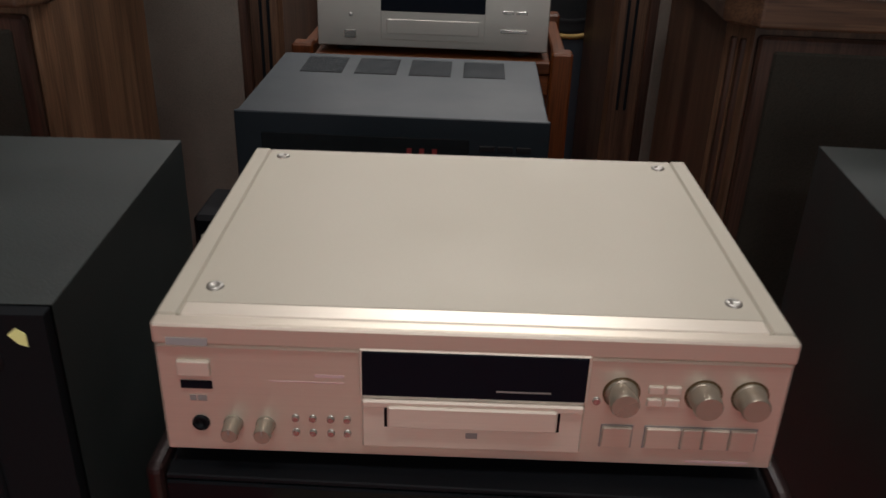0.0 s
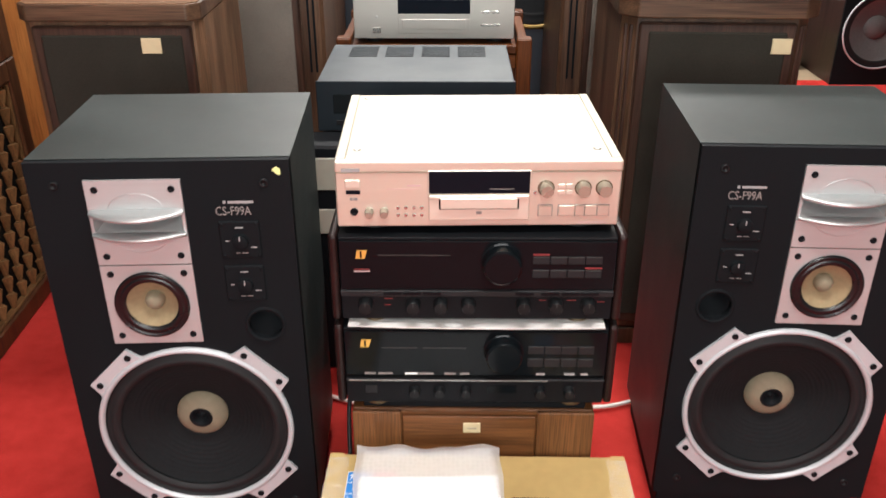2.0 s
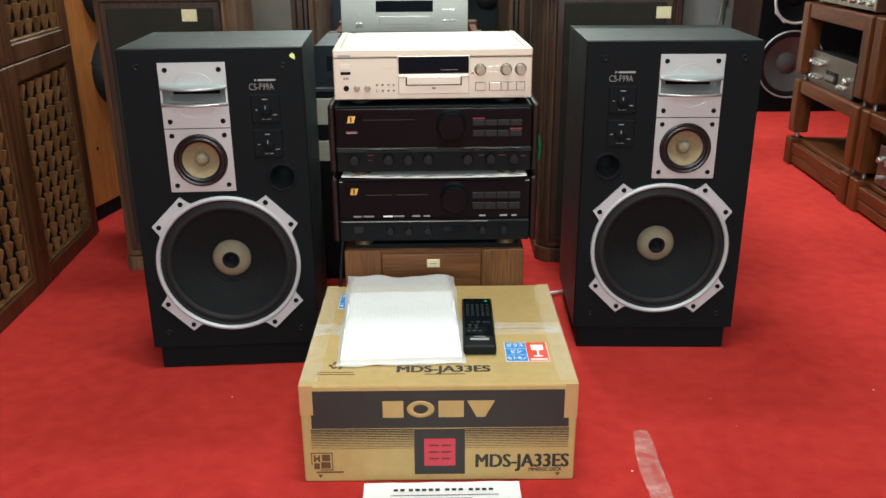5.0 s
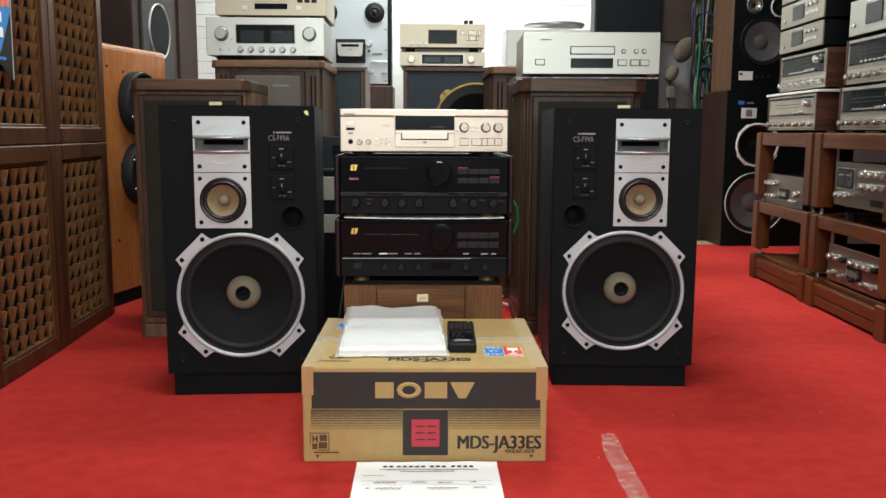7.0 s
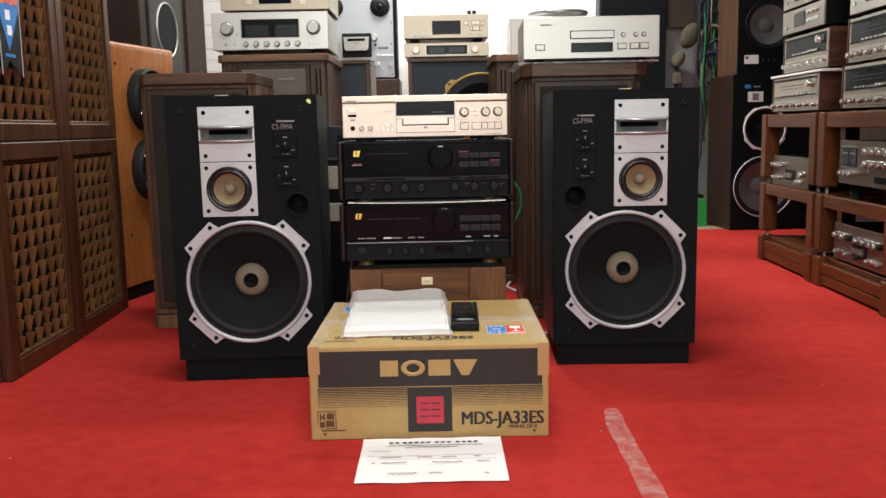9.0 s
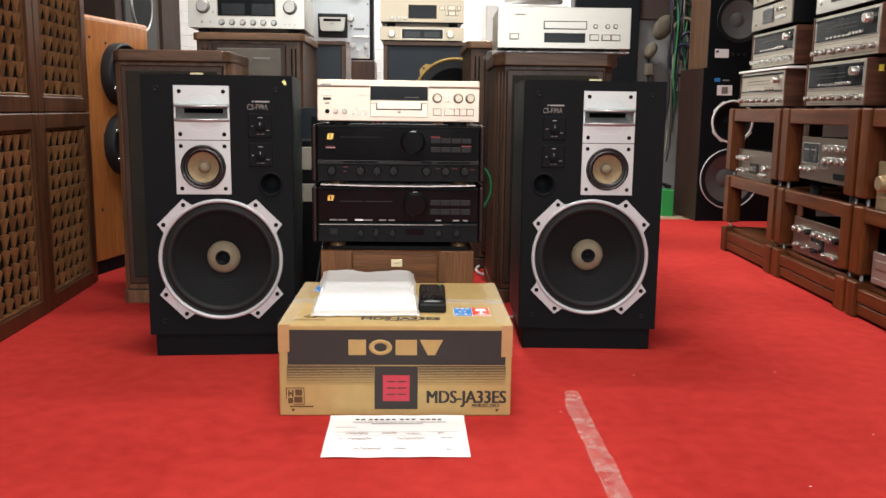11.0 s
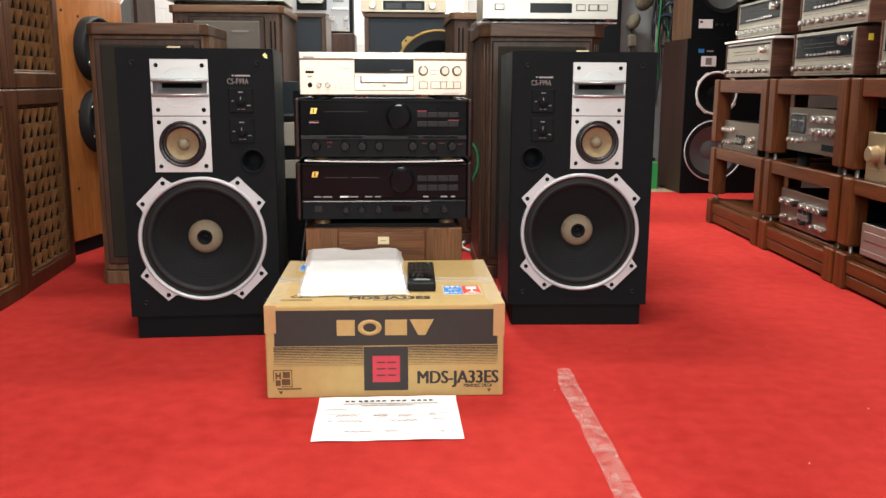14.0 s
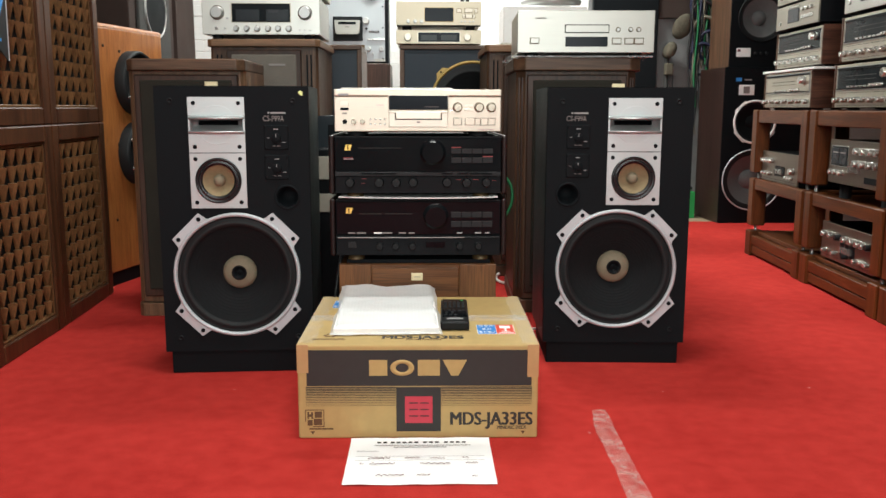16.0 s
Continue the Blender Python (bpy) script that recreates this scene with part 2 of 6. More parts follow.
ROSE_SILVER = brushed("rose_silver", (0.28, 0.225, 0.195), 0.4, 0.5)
STEEL = plain("steel", (0.42, 0.42, 0.41), 0.38, 0.7, vary=0.1)
CONE_TAN = plain("tan_cone", (0.26, 0.200, 0.115), 0.8, vary=0.2, scale=120, bump=0.2, spec=0.2)
CAP_TAN = plain("tan_cap", (0.215, 0.188, 0.128), 0.7, vary=0.16, scale=90, bump=0.1, spec=0.25)
CONE_GREY = plain("grey_cone", (0.135, 0.140, 0.140), 0.6, vary=0.2, scale=120, bump=0.2, spec=0.2)
AMP_GREY = plain("blue_grey_steel", (0.022, 0.031, 0.037), 0.5, 0.1, vary=0.1, scale=600, bump=0.06, spec=0.35)
AMP_GREY_DARK = plain("blue_grey_dark", (0.014, 0.021, 0.027), 0.45, 0.1, vary=0.1, spec=0.3)
CREAM_PLASTIC = plain("cream_plastic", (0.36, 0.34, 0.28), 0.5, vary=0.1)
WALNUT = wood("walnut", (0.047, 0.024, 0.0145), (0.122, 0.066, 0.038))
WALNUT_H = wood("walnut_across", (0.047, 0.024, 0.0145), (0.122, 0.066, 0.038), along=0)
# walnut again, lightened: light on tops and sides is put into the colour
WALNUT_TOP_LIT = wood("walnut_top_lit", (0.12, 0.062, 0.034), (0.23, 0.125, 0.068), along=0)
WALNUT_SIDE_LIT = wood("walnut_side_lit", (0.100, 0.053, 0.030), (0.205, 0.112, 0.062))
WALNUT_DARK = wood("walnut_dark", (0.028, 0.015, 0.011), (0.065, 0.033, 0.022))
TEAK = wood("teak", (0.060, 0.0165, 0.0035), (0.138, 0.041, 0.010), rough=0.4, coat=0.06)
TEAK_H = wood("teak_across", (0.060, 0.0165, 0.0035), (0.138, 0.041, 0.010), along=0, rough=0.4, coat=0.06)
TEAK_D = wood("teak_deep", (0.060, 0.0165, 0.0035), (0.138, 0.041, 0.010), along=1, rough=0.4, coat=0.06)
ORANGE_WOOD = wood("orange_wood", (0.31, 0.104, 0.027), (0.46, 0.178, 0.051), rough=0.35, coat=0.25)
LATTICE_WOOD = wood("lattice_wood", (0.040, 0.0142, 0.006), (0.096, 0.037, 0.015))
LATTICE_SLAT = wood("lattice_slat", (0.098, 0.046, 0.0175), (0.210, 0.106, 0.043), rough=0.38)
MONITOR_SIDE = wood("monitor_side", (0.016, 0.0075, 0.006), (0.036, 0.016, 0.012))
ROSEWOOD = wood("rosewood", (0.009, 0.005, 0.005), (0.020, 0.009, 0.008), along=1, rough=0.4)
OAK_BOX = wood("brown_veneer", (0.090, 0.033, 0.010), (0.175, 0.070, 0.023), along=0)
OAK_BOX_V = wood("brown_veneer_upright", (0.11, 0.044, 0.0145), (0.20, 0.086, 0.031), along=2)
GRILLE_BLACK = cloth("black_grille", (0.024, 0.0215, 0.0165))
GRILLE_BROWN = cloth("brown_black_grille", (0.0055, 0.0044, 0.0036))
GRILLE_GREY = cloth("grey_grille", (0.155, 0.138, 0.118), 500, 0.25)
BAFFLE_BLUE = plain("blue_black_baffle", (0.020, 0.028, 0.038), 0.7, vary=0.25, scale=200, bump=0.2)
GOLD_FRAME = plain("gold_frame", (0.36, 0.24, 0.07), 0.45, 0.4, vary=0.15)
GOLD_LOGO = plain("gold_logo", (0.75, 0.52, 0.12), 0.35, 0.5, vary=0.1)
BADGE = plain("brass_badge", (0.66, 0.58, 0.36), 0.4, 0.4, vary=0.1)
YELLOW = plain("yellow_paper", (0.80, 0.68, 0.05), 0.7, vary=0.08)
YELLOW_GREEN = plain("yellow_green_paper", (0.78, 0.84, 0.34), 0.7, vary=0.08)
WHITE_PAPER = plain("white_paper", (0.90, 0.90, 0.89), 0.75, vary=0.02)
WHITE_INK = plain("white_ink", (0.30, 0.30, 0.30), 0.6, vary=0.05)
PINK_INK = plain("pale_ink", (0.55, 0.40, 0.40), 0.6, vary=0.05)
RED_INK = plain("red_ink", (0.14, 0.045, 0.055), 0.6, vary=0.1)
GREY_INK = plain("grey_ink", (0.22, 0.20, 0.19), 0.7, vary=0.15)
BLACK_INK = plain("black_ink", (0.025, 0.022, 0.020), 0.7, vary=0.2, scale=40)
BROWN_INK = plain("brown_ink", (0.11, 0.055, 0.02), 0.7, vary=0.25, scale=60)
RED_PRINT = plain("red_print", (0.50, 0.035, 0.06), 0.6, vary=0.15)
BLUE_PRINT = plain("blue_print", (0.03, 0.22, 0.60), 0.5, vary=0.1)
ORANGE_PRINT = plain("orange_print", (0.80, 0.18, 0.05), 0.5, vary=0.1)
CARDBOARD = plain("cardboard", (0.45, 0.315, 0.120), 0.75, vary=0.12, scale=45, bump=0.15)
LABEL_RED = plain("label_red", (0.70, 0.060, 0.028), 0.5, vary=0.1)
CARDBOARD_TAPE = plain("cardboard_tape", (0.47, 0.30, 0.135), 0.35, vary=0.1, scale=30, coat=0.2)
DISPLAY = plain("dark_display", (0.005, 0.007, 0.011), 0.15, vary=0.1, spec=0.07)
DISPLAY_GREY = plain("grey_display", (0.025, 0.029, 0.033), 0.25, vary=0.1, spec=0.15)
DIAL_GLASS = plain("dial_glass", (0.012, 0.0145, 0.016), 0.16, vary=0.2, spec=0.05)
BRONZE = plain("dark_bronze", (0.09, 0.06, 0.025), 0.45, 0.4, vary=0.15)
PALE_GREY_INK = plain("pale_grey_ink", (0.42, 0.41, 0.41), 0.7, vary=0.1)
BUTTON_GREY = plain("dark_button", (0.012, 0.0125, 0.014), 0.5, vary=0.1, spec=0.22)
RED_LINE = plain("red_legend", (0.20, 0.022, 0.022), 0.5, vary=0.1)
WALL_WHITE = plain("white_paint", (0.82, 0.82, 0.80), 0.7, vary=0.05, scale=30, bump=0.2)
WALL_GREY = plain("grey_wall", (0.15, 0.15, 0.15), 0.8, vary=0.25, scale=12, bump=0.15)
WALL_BROWN = plain("brown_wall", (0.040, 0.027, 0.023), 0.8, vary=0.2, scale=12, bump=0.1, spec=0.2)
WALL_PLAIN = plain("pale_wall", (0.55, 0.52, 0.48), 0.85, vary=0.08, scale=15, bump=0.1)
CEILING = plain("ceiling_paint", (0.72, 0.72, 0.70), 0.85, vary=0.05, scale=15)
CONCRETE = plain("tan_floor", (0.26, 0.19, 0.12), 0.8, vary=0.15, scale=25, bump=0.2)
CREAM_DUST = plain("dusty_cream_plastic", (0.085, 0.075, 0.055), 0.85, vary=0.5, spec=0.2)
DUSTY = plain("dusty_plastic", (0.05, 0.05, 0.048), 0.8, vary=0.25, spec=0.2)
GREEN_BOX = plain("green_card", (0.02, 0.28, 0.06), 0.6, vary=0.1)
GREEN_WIRE = plain("green_wire", (0.008, 0.12, 0.04), 0.45)
BLUE_WIRE = plain("blue_wire", (0.010, 0.012, 0.040), 0.5)
CREAM_WIRE = plain("cream_wire", (0.15, 0.135, 0.10), 0.5)
WHITE_WIRE = plain("white_wire", (0.72, 0.70, 0.66), 0.45)
BLACK_WIRE = plain("black_wire", (0.012, 0.012, 0.013), 0.4)
WHITE_PLASTIC = plain("white_plastic", (0.74, 0.74, 0.72), 0.4, vary=0.05)
FILM = clear_film("clear_tape", 0.15, 0.11)
BUBBLE = bubble_film()


# ---- building helpers ----
def box(bm, x0, x1, y0, y1, z0, z1, bevel=0.0, segments=1):
    r = bmesh.ops.create_cube(bm, size=1, matrix=Matrix.Translation(((x0 + x1) / 2, (y0 + y1) / 2, (z0 + z1) / 2)) @ Matrix.Diagonal((abs(x1 - x0), abs(y1 - y0), abs(z1 - z0), 1)))
    if bevel:
        es = list({e for v in r["verts"] for e in v.link_edges})
        bmesh.ops.bevel(bm, geom=es, offset=min(bevel, 0.45 * min(abs(x1 - x0), abs(y1 - y0), abs(z1 - z0))), segments=segments, affect="EDGES", profile=0.5)
    return bm


def B(x0, x1, y0, y1, z0, z1, bevel=0.0, segments=1):
    return box(bmesh.new(), x0, x1, y0, y1, z0, z1, bevel, segments)


def lathe(bm, profile, centre=(0, 0, 0), segments=32, crisp=False):
    """Turns (radius, out) pairs round the local -y axis: 'out' is towards the viewer."""
    cx, cy, cz = centre
    # crisp: corners sharper than 35 degrees keep their edge
    pts = [profile[0]]
    for k in range(1, len(profile) - 1):
        (r0, o0), (r1, o1), (r2, o2) = profile[k - 1:k + 2]
        turn = abs(math.atan2(o2 - o1, r2 - r1) - math.atan2(o1 - o0, r1 - r0))
        pts.append(profile[k])
        if crisp and min(turn, 2 * math.pi - turn) > 0.6:
            pts += [None, profile[k]]
    pts.append(profile[-1])
    rings = []
    for item in pts:
        if item is None:
            rings.append(None)
            continue
        r, o = item
        if r < 1e-6:
            rings.append([bm.verts.new((cx, cy - o, cz))])
        else:
            rings.append([bm.verts.new((cx + r * math.cos(2 * math.pi * k / segments), cy - o, cz + r * math.sin(2 * math.pi * k / segments))) for k in range(segments)])
    for a, b in zip(rings, rings[1:]):
        if a is None or b is None:
            continue
        for k in range(segments):
            j = (k + 1) % segments
            if len(a) == 1 and len(b) == 1:
                continue
            if len(a) == 1:
                f = (a[0], b[k], b[j])
            elif len(b) == 1:
                f = (a[k], a[j], b[0])
            else:
                f = (a[k], a[j], b[j], b[k])
            bm.faces.new(f).smooth = True
    bmesh.ops.recalc_face_normals(bm, faces=bm.faces)
    return bm


def prism(bm, pts, y0, y1):
    """A flat outline of (x, z) points, given depth along y."""
    a = [bm.verts.new((x, y0, z)) for x, z in pts]
    b = [bm.verts.new((x, y1, z)) for x, z in pts]
    n = len(pts)
    bm.faces.new(a)
    bm.faces.new(b[::-1])
    for k in range(n):
        bm.faces.new((a[k], b[k], b[(k + 1) % n], a[(k + 1) % n]))
    bmesh.ops.recalc_face_normals(bm, faces=bm.faces)
    return bm


def part(name, bm, material, parent=None, label=""):
    me = bpy.data.meshes.new(name)
    bm.to_mesh(me)
    bm.free()
    me.materials.append(material)
    ob = new(name, me)
    if parent:
        ob.parent = parent
    if label:
        ob["label"] = label
    return ob


def share(name, ob, parent, x=0, y=0, z=0, ry=0):
    """Another piece on the mesh of ob."""
    o = new(name, ob.data)
    o.parent = parent
    o.matrix_basis = pose(x, y, z, 0, ry, 0)
    return o


def thing(name, label, category, m, group="", kind=""):
    ob = new(name)
    ob.empty_display_size = 0.05
    ob.matrix_basis = m
    return tagged(ob, label, category, group, kind)


def single(name, bm, material, m, label, category, group="", kind=""):
    ob = part(name, bm, material)
    ob.matrix_basis = m
    return tagged(ob, label, category, group, kind)


def writing(name, body, size, material, parent, x, y, z, face="front", depth=0.0006, align="LEFT", squeeze=1.0, heavy=0.0):
    """Letters with the built-in font, standing on a front (facing -y) or lying on a top (facing up)."""
    cu = bpy.data.curves.new(name, "FONT")
    cu.body, cu.size, cu.extrude, cu.align_x, cu.resolution_u = body, size, depth / 2, align, 3
    tmp = new(name, cu)
    bpy.context.view_layer.update()
    me = bpy.data.meshes.new_from_object(tmp.evaluated_get(bpy.context.evaluated_depsgraph_get()))
    bpy.data.objects.remove(tmp)
    me.materials.clear()
    me.materials.append(material)
    if heavy:
        bm = bmesh.new()
        bm.from_mesh(me)
        for k, dx in enumerate((-heavy, heavy)):
            for v in bmesh.ops.duplicate(bm, geom=[f for f in bm.faces][:len(me.polygons)])["geom"]:
                if isinstance(v, bmesh.types.BMVert):
                    v.co += Vector((dx, 0, 0.00008 * (k + 1)))
        bm.to_mesh(me)
        bm.free()
    ob = new(name, me)
    ob.parent = parent
    ob.matrix_basis = pose(x, y, z, 90 if face == "front" else 0, 0, 0) @ Matrix.Diagonal((squeeze, 1, 1, 1))
    return ob


def cable(name, pts, radius, material, label, category="cable"):
    cu = bpy.data.curves.new(name, "CURVE")
    cu.dimensions, cu.bevel_depth, cu.bevel_resolution, cu.resolution_u = "3D", radius, 2, 6
    sp = cu.splines.new("NURBS")
    sp.points.add(len(pts) - 1)
    for p, q in zip(sp.points, pts):
        p.co = (*q, 1)
    sp.use_endpoint_u, sp.order_u = True, 3
    tmp = new(name, cu)
    bpy.context.view_layer.update()
    me = bpy.data.meshes.new_from_object(tmp.evaluated_get(bpy.context.evaluated_depsgraph_get()))
    bpy.data.objects.remove(tmp)
    me.materials.clear()
    me.materials.append(material)
    return tagged(new(name, me), label, category)


def knob(parent, x, z, r, out, material, y=0.0, name="knob", label="", pointer=None, segments=24):
    k = part(name, lathe(bmesh.new(), [(r * 1.08, 0), (r * 1.08, out * 0.12), (r, out * 0.16), (r * 0.95, out * 0.9), (r * 0.85, out), (0, out)], (x, y, z), segments, True), material, parent, label)
    if pointer:
        part("pointer", B(x - r * 0.07, x + r * 0.07, y - out - 0.0006, y - out * 0.9, z + r * 0.25, z + r * 0.9), pointer, k)
    return k


def fbox(parent, name, material, x0, x1, z0, z1, out=0.002, y=0.0, bevel=0.0006, label=""):
    return part(name, B(x0, x1, y - out, y + 0.001, z0, z1, bevel), material, parent, label)


# ---- setting ----
RX0, RX1, RY0, RY1, RZ = ROOM
tagged(part("floor", B(RX0, RX1, RY0, 3.90, -0.05, 0), CARPET), "worn bright red short-pile carpet", "floor", kind="structure")
tagged(part("floor_back", B(RX0, RX1, 3.90, RY1, -0.05, -0.004), CONCRETE), "bare tan floor beyond the carpet's edge", "floor", kind="structure")
tagged(part("ceiling", B(RX0 - 0.1, RX1 + 0.1, RY0 - 0.1, RY1 + 0.2, RZ, RZ + 0.1), CEILING), "plain pale ceiling", "ceiling", kind="structure")
tagged(part("wall_west", B(RX0 - 0.1, RX0, RY0, RY1, 0, RZ), WALL_BROWN), "dark brown side wall", "wall", kind="structure")
tagged(part("wall_east", B(RX1, RX1 + 0.1, RY0, RY1, 0, RZ), WALL_BROWN), "dark brown side wall behind the racks", "wall", kind="structure")
for i, (x0, x1, z0, z1) in enumerate(((RX0 - 0.1, -0.42, 0, RZ), (2.22, RX1 + 0.1, 0, RZ), (-0.42, 2.22, 0, 0.78), (-0.42, 2.22, 2.32, RZ))):
    tagged(part("wall_south_" + str(i + 1), B(x0, x1, RY0 - 0.1, RY0, z0, z1), WALL_PLAIN), "pale wall round the shop window", "wall", kind="structure")
win = tagged(part("window_1", B(-0.42, 2.22, RY0 - 0.06, RY0 - 0.05, 0.78, 2.32), WHITE_PLASTIC), "large glazed shop window", "window", kind="structure")
for x in (-0.42, 0.44, 1.30, 2.16):
    part("window_frame", B(x, x + 0.06, RY0 - 0.05, RY0 + 0.01, 0.78, 2.32, 0.004), BLACK_METAL, win)
tagged(part("wall_rack_side", B(2.90, 3.0, RY0, 3.30, 0, RZ), WALL_BROWN), "dark brown wall close behind the racks", "wall", kind="structure")
north = tagged(part("wall_north", B(RX0 - 0.1, 1.88, RY1 + 0.012, RY1 + 0.15, 0, RZ), WALL_WHITE), "white-painted brick back wall", "wall", kind="structure")
tagged(part("wall_north_grey", B(1.882, RX1 + 0.1, RY1 - 0.02, RY1 + 0.15, 0, RZ), WALL_GREY), "dull grey plastered back wall", "wall", kind="structure")
tagged(part("wall_column", B(RX0, -0.80, 4.2, RY1, 0, RZ), WALL_BROWN), "dark brown boxed column beside the brick wall", "column", kind="structure")
tagged(part("door_1", B(1.90, 2.34, RY1 - 0.08, RY1 - 0.022, 0, 2.1, 0.004), BLACK_BAFFLE), "dark closed door leaf in the grey wall", "door", kind="structure")
tagged(part("wall_panel", B(2.345, 2.75, RY1 - 0.06, RY1 - 0.022, 1.30, RZ - 0.01, 0.003), WALL_BROWN), "dark board over the grey wall", "wall panel", kind="structure")


def open_front(bm):
    """Takes away the faces that look towards -y."""
    bm.normal_update()
    bmesh.ops.delete(bm, geom=[f for f in bm.faces if f.normal.y < -0.9], context="FACES")
    return bm


def holed(x0, x1, z0, z1, y0, y1, holes, segments=48):
    """An upright board with round or oval holes (x, z, radius, upright radius) through it."""
    bm = bmesh.new()
    loops = [[(x0, z0), (x1, z0), (x1, z1), (x0, z1)]]
    loops += [[(h[0] + h[2] * math.cos(2 * math.pi * k / segments), h[1] + h[-1] * math.sin(2 * math.pi * k / segments)) for k in range(segments)] for h in holes]
    rims = []
    for y in (y0, y1):
        edges, rim = [], []
        for lp in loops:
            vs = [bm.verts.new((x, y, z)) for x, z in lp]
            edges += [bm.edges.new((vs[k], vs[(k + 1) % len(vs)])) for k in range(len(vs))]
            rim.append(vs)
        bmesh.ops.triangle_fill(bm, use_beauty=True, use_dissolve=False, edges=edges)
        rims.append(rim)
    for a, b in zip(*rims):
        for k in range(len(a)):
            j = (k + 1) % len(a)
            bm.faces.new((a[k], a[j], b[j], b[k]))
    bmesh.ops.recalc_face_normals(bm, faces=bm.faces)
    return bm


# ---- large black loudspeakers ----
def floor_speaker(m, s, sticker):
    """Three-way floor loudspeaker without its grille; s = 1 or -1 mirrors the baffle."""
    W, D, H, BASE = 0.387, 0.335, 0.753, 0.062
    t = thing("floor_loudspeaker", "large black loudspeaker with silver horn plate and ringed woofer, grille off", "loudspeaker", m, "pair of black loudspeakers")
    part("cabinet", open_front(B(-W / 2, W / 2, 0.012, D, BASE, H, 0.0)), BLACK_VINYL, t, "black vinyl-covered cabinet")
    part("plinth", B(-W / 2 + 0.012, W / 2 - 0.012, 0.016, D - 0.01, 0, BASE, 0.002), BLACK_BAFFLE, t)
    # horn plate and midrange plate
    xa, xb = sorted((-0.109 * s, 0.032 * s))
    xm = (xa + xb) / 2
    zm, zw, xp = 0.514, 0.268, 0.134 * s
    part("baffle", holed(-W / 2 + 0.001, W / 2 - 0.001, BASE + 0.001, H - 0.001, 0, 0.012, [(0, zw, 0.156), (xm, zm, 0.0575), (xp, 0.470, 0.0265), (xm, 0.656, 0.069, 0.060)]), BLACK_BAFFLE, t)
    zc = 0.656
    plate = B(xa, xb, -0.004, 0.002, zc + 0.0145, 0.725)
    box(plate, xa, xb, -0.004, 0.002, 0.5855, zc - 0.0165)
    for sx in (-1, 1):
        box(plate, *sorted((xm + sx * 0.0705, xm + sx * 0.0660)), -0.004, 0.002, zc - 0.0165, zc + 0.0145)
    hp = part("horn_plate", plate, SILVER_PLATE, t, "brushed silver horn plate")
    mp = part("midrange_plate", holed(xa, xb, 0.443, 0.5835, -0.004, -0.0005, [(xm, zm, 0.057)]), SILVER_PLATE, t, "brushed silver midrange plate")
    # funnel narrowing to a throat, its black colour put in for the shade inside
    def funnel(sections):
        bm = bmesh.new()
        rings = [[bm.verts.new((xm + sx * hw, y, zc + (zt if sz > 0 else -zb))) for sx, sz in ((-1, -1), (1, -1), (1, 1), (-1, 1))] for y, hw, zb, zt in sections]
        for p, q in zip(rings, rings[1:]):
            for k in range(4):
                bm.faces.new((p[k], p[(k + 1) % 4], q[(k + 1) % 4], q[k]))
        return bm, rings

    bm, rings = funnel(((-0.004, 0.0662, 0.0163, 0.0143), (0.012, 0.0600, 0.0090, 0.0125), (0.026, 0.0500, 0.0020, 0.0100)))
    part("horn_funnel", bm, SILVER_HORN, hp)
    bm, rings = funnel(((0.026, 0.0500, 0.0020, 0.0100), (0.060, 0.024, 0.001, 0.006)))
    bm.faces.new(rings[-1])
    part("throat", bm, BLACK_BAFFLE, hp)
    for up, zin in ((1, zc + 0.014), (-1, zc - 0.016)):
        lip, cols = bmesh.new(), []
        n = 24
        for k in range(n + 1):
            u = -1 + 2 * k / n
            out = 0.009 + (0.029 if up > 0 else 0.022) * (1 - u * u)
            x = xm + 0.0695 * u
            cols.append([lip.verts.new(p) for p in ((x, -0.0045, zin), (x, -out, zin), (x, -out - 0.0012, zin + up * 0.0022), (x, -out, zin + up * 0.0048), (x, -0.0042 - (out - 0.0042) * 0.45, zin + up * 0.0062), (x, -0.0042, zin + up * 0.0085))])
        for p, q in zip(cols, cols[1:]):
            for j in range(5):
                lip.faces.new((p[j], p[j + 1], q[j + 1], q[j])).smooth = True
        bmesh.ops.recalc_face_normals(lip, faces=lip.faces)
        part("horn_lip", lip, SILVER_HORN, hp, "curved satin silver horn lip")
        arc, prev = bmesh.new(), None
        for k in range(25):
            an = math.radians(15 + 150 * k / 24)
            cur = [arc.verts.new((xm + r * math.cos(an), -0.0042 - d, zin + up * (0.004 + 0.72 * r * math.sin(an)))) for r, d in ((0.0425, 0.0), (0.0415, 0.0004), (0.0395, 0.0))]
            if prev:
                for j in range(2):
                    arc.faces.new((prev[j], prev[j + 1], cur[j + 1], cur[j])).smooth = True
            prev = cur
        bmesh.ops.recalc_face_normals(arc, faces=arc.faces)
        part("raised_arc", arc, SILVER_HORN, hp)
    for px, pz, par in [(x, z, hp) for x in (xa + 0.0145, xb - 0.0145) for z in (0.600, 0.710)] + [(x, z, mp) for x in (xa + 0.0145, xb - 0.0145) for z in (0.458, 0.569)]:
        part("screw", lathe(bmesh.new(), [(0.0055, 0), (0.0052, 0.0015), (0.0035, 0.0018), (0.003, 0.0006), (0, 0.0006)], (px, -0.004, pz), 12), BLACK_METAL, par)
    # midrange
    mid = part("midrange", lathe(bmesh.new(), [(0.0585, 0), (0.058, 0.004), (0.0535, 0.0048), (0.0515, 0.0015), (0.0490, 0.0040), (0.0445, 0.0046), (0.0400, 0.001)], (xm, -0.004, zm), 40), RUBBER_GLOSS, t, "midrange driver with tan cone")
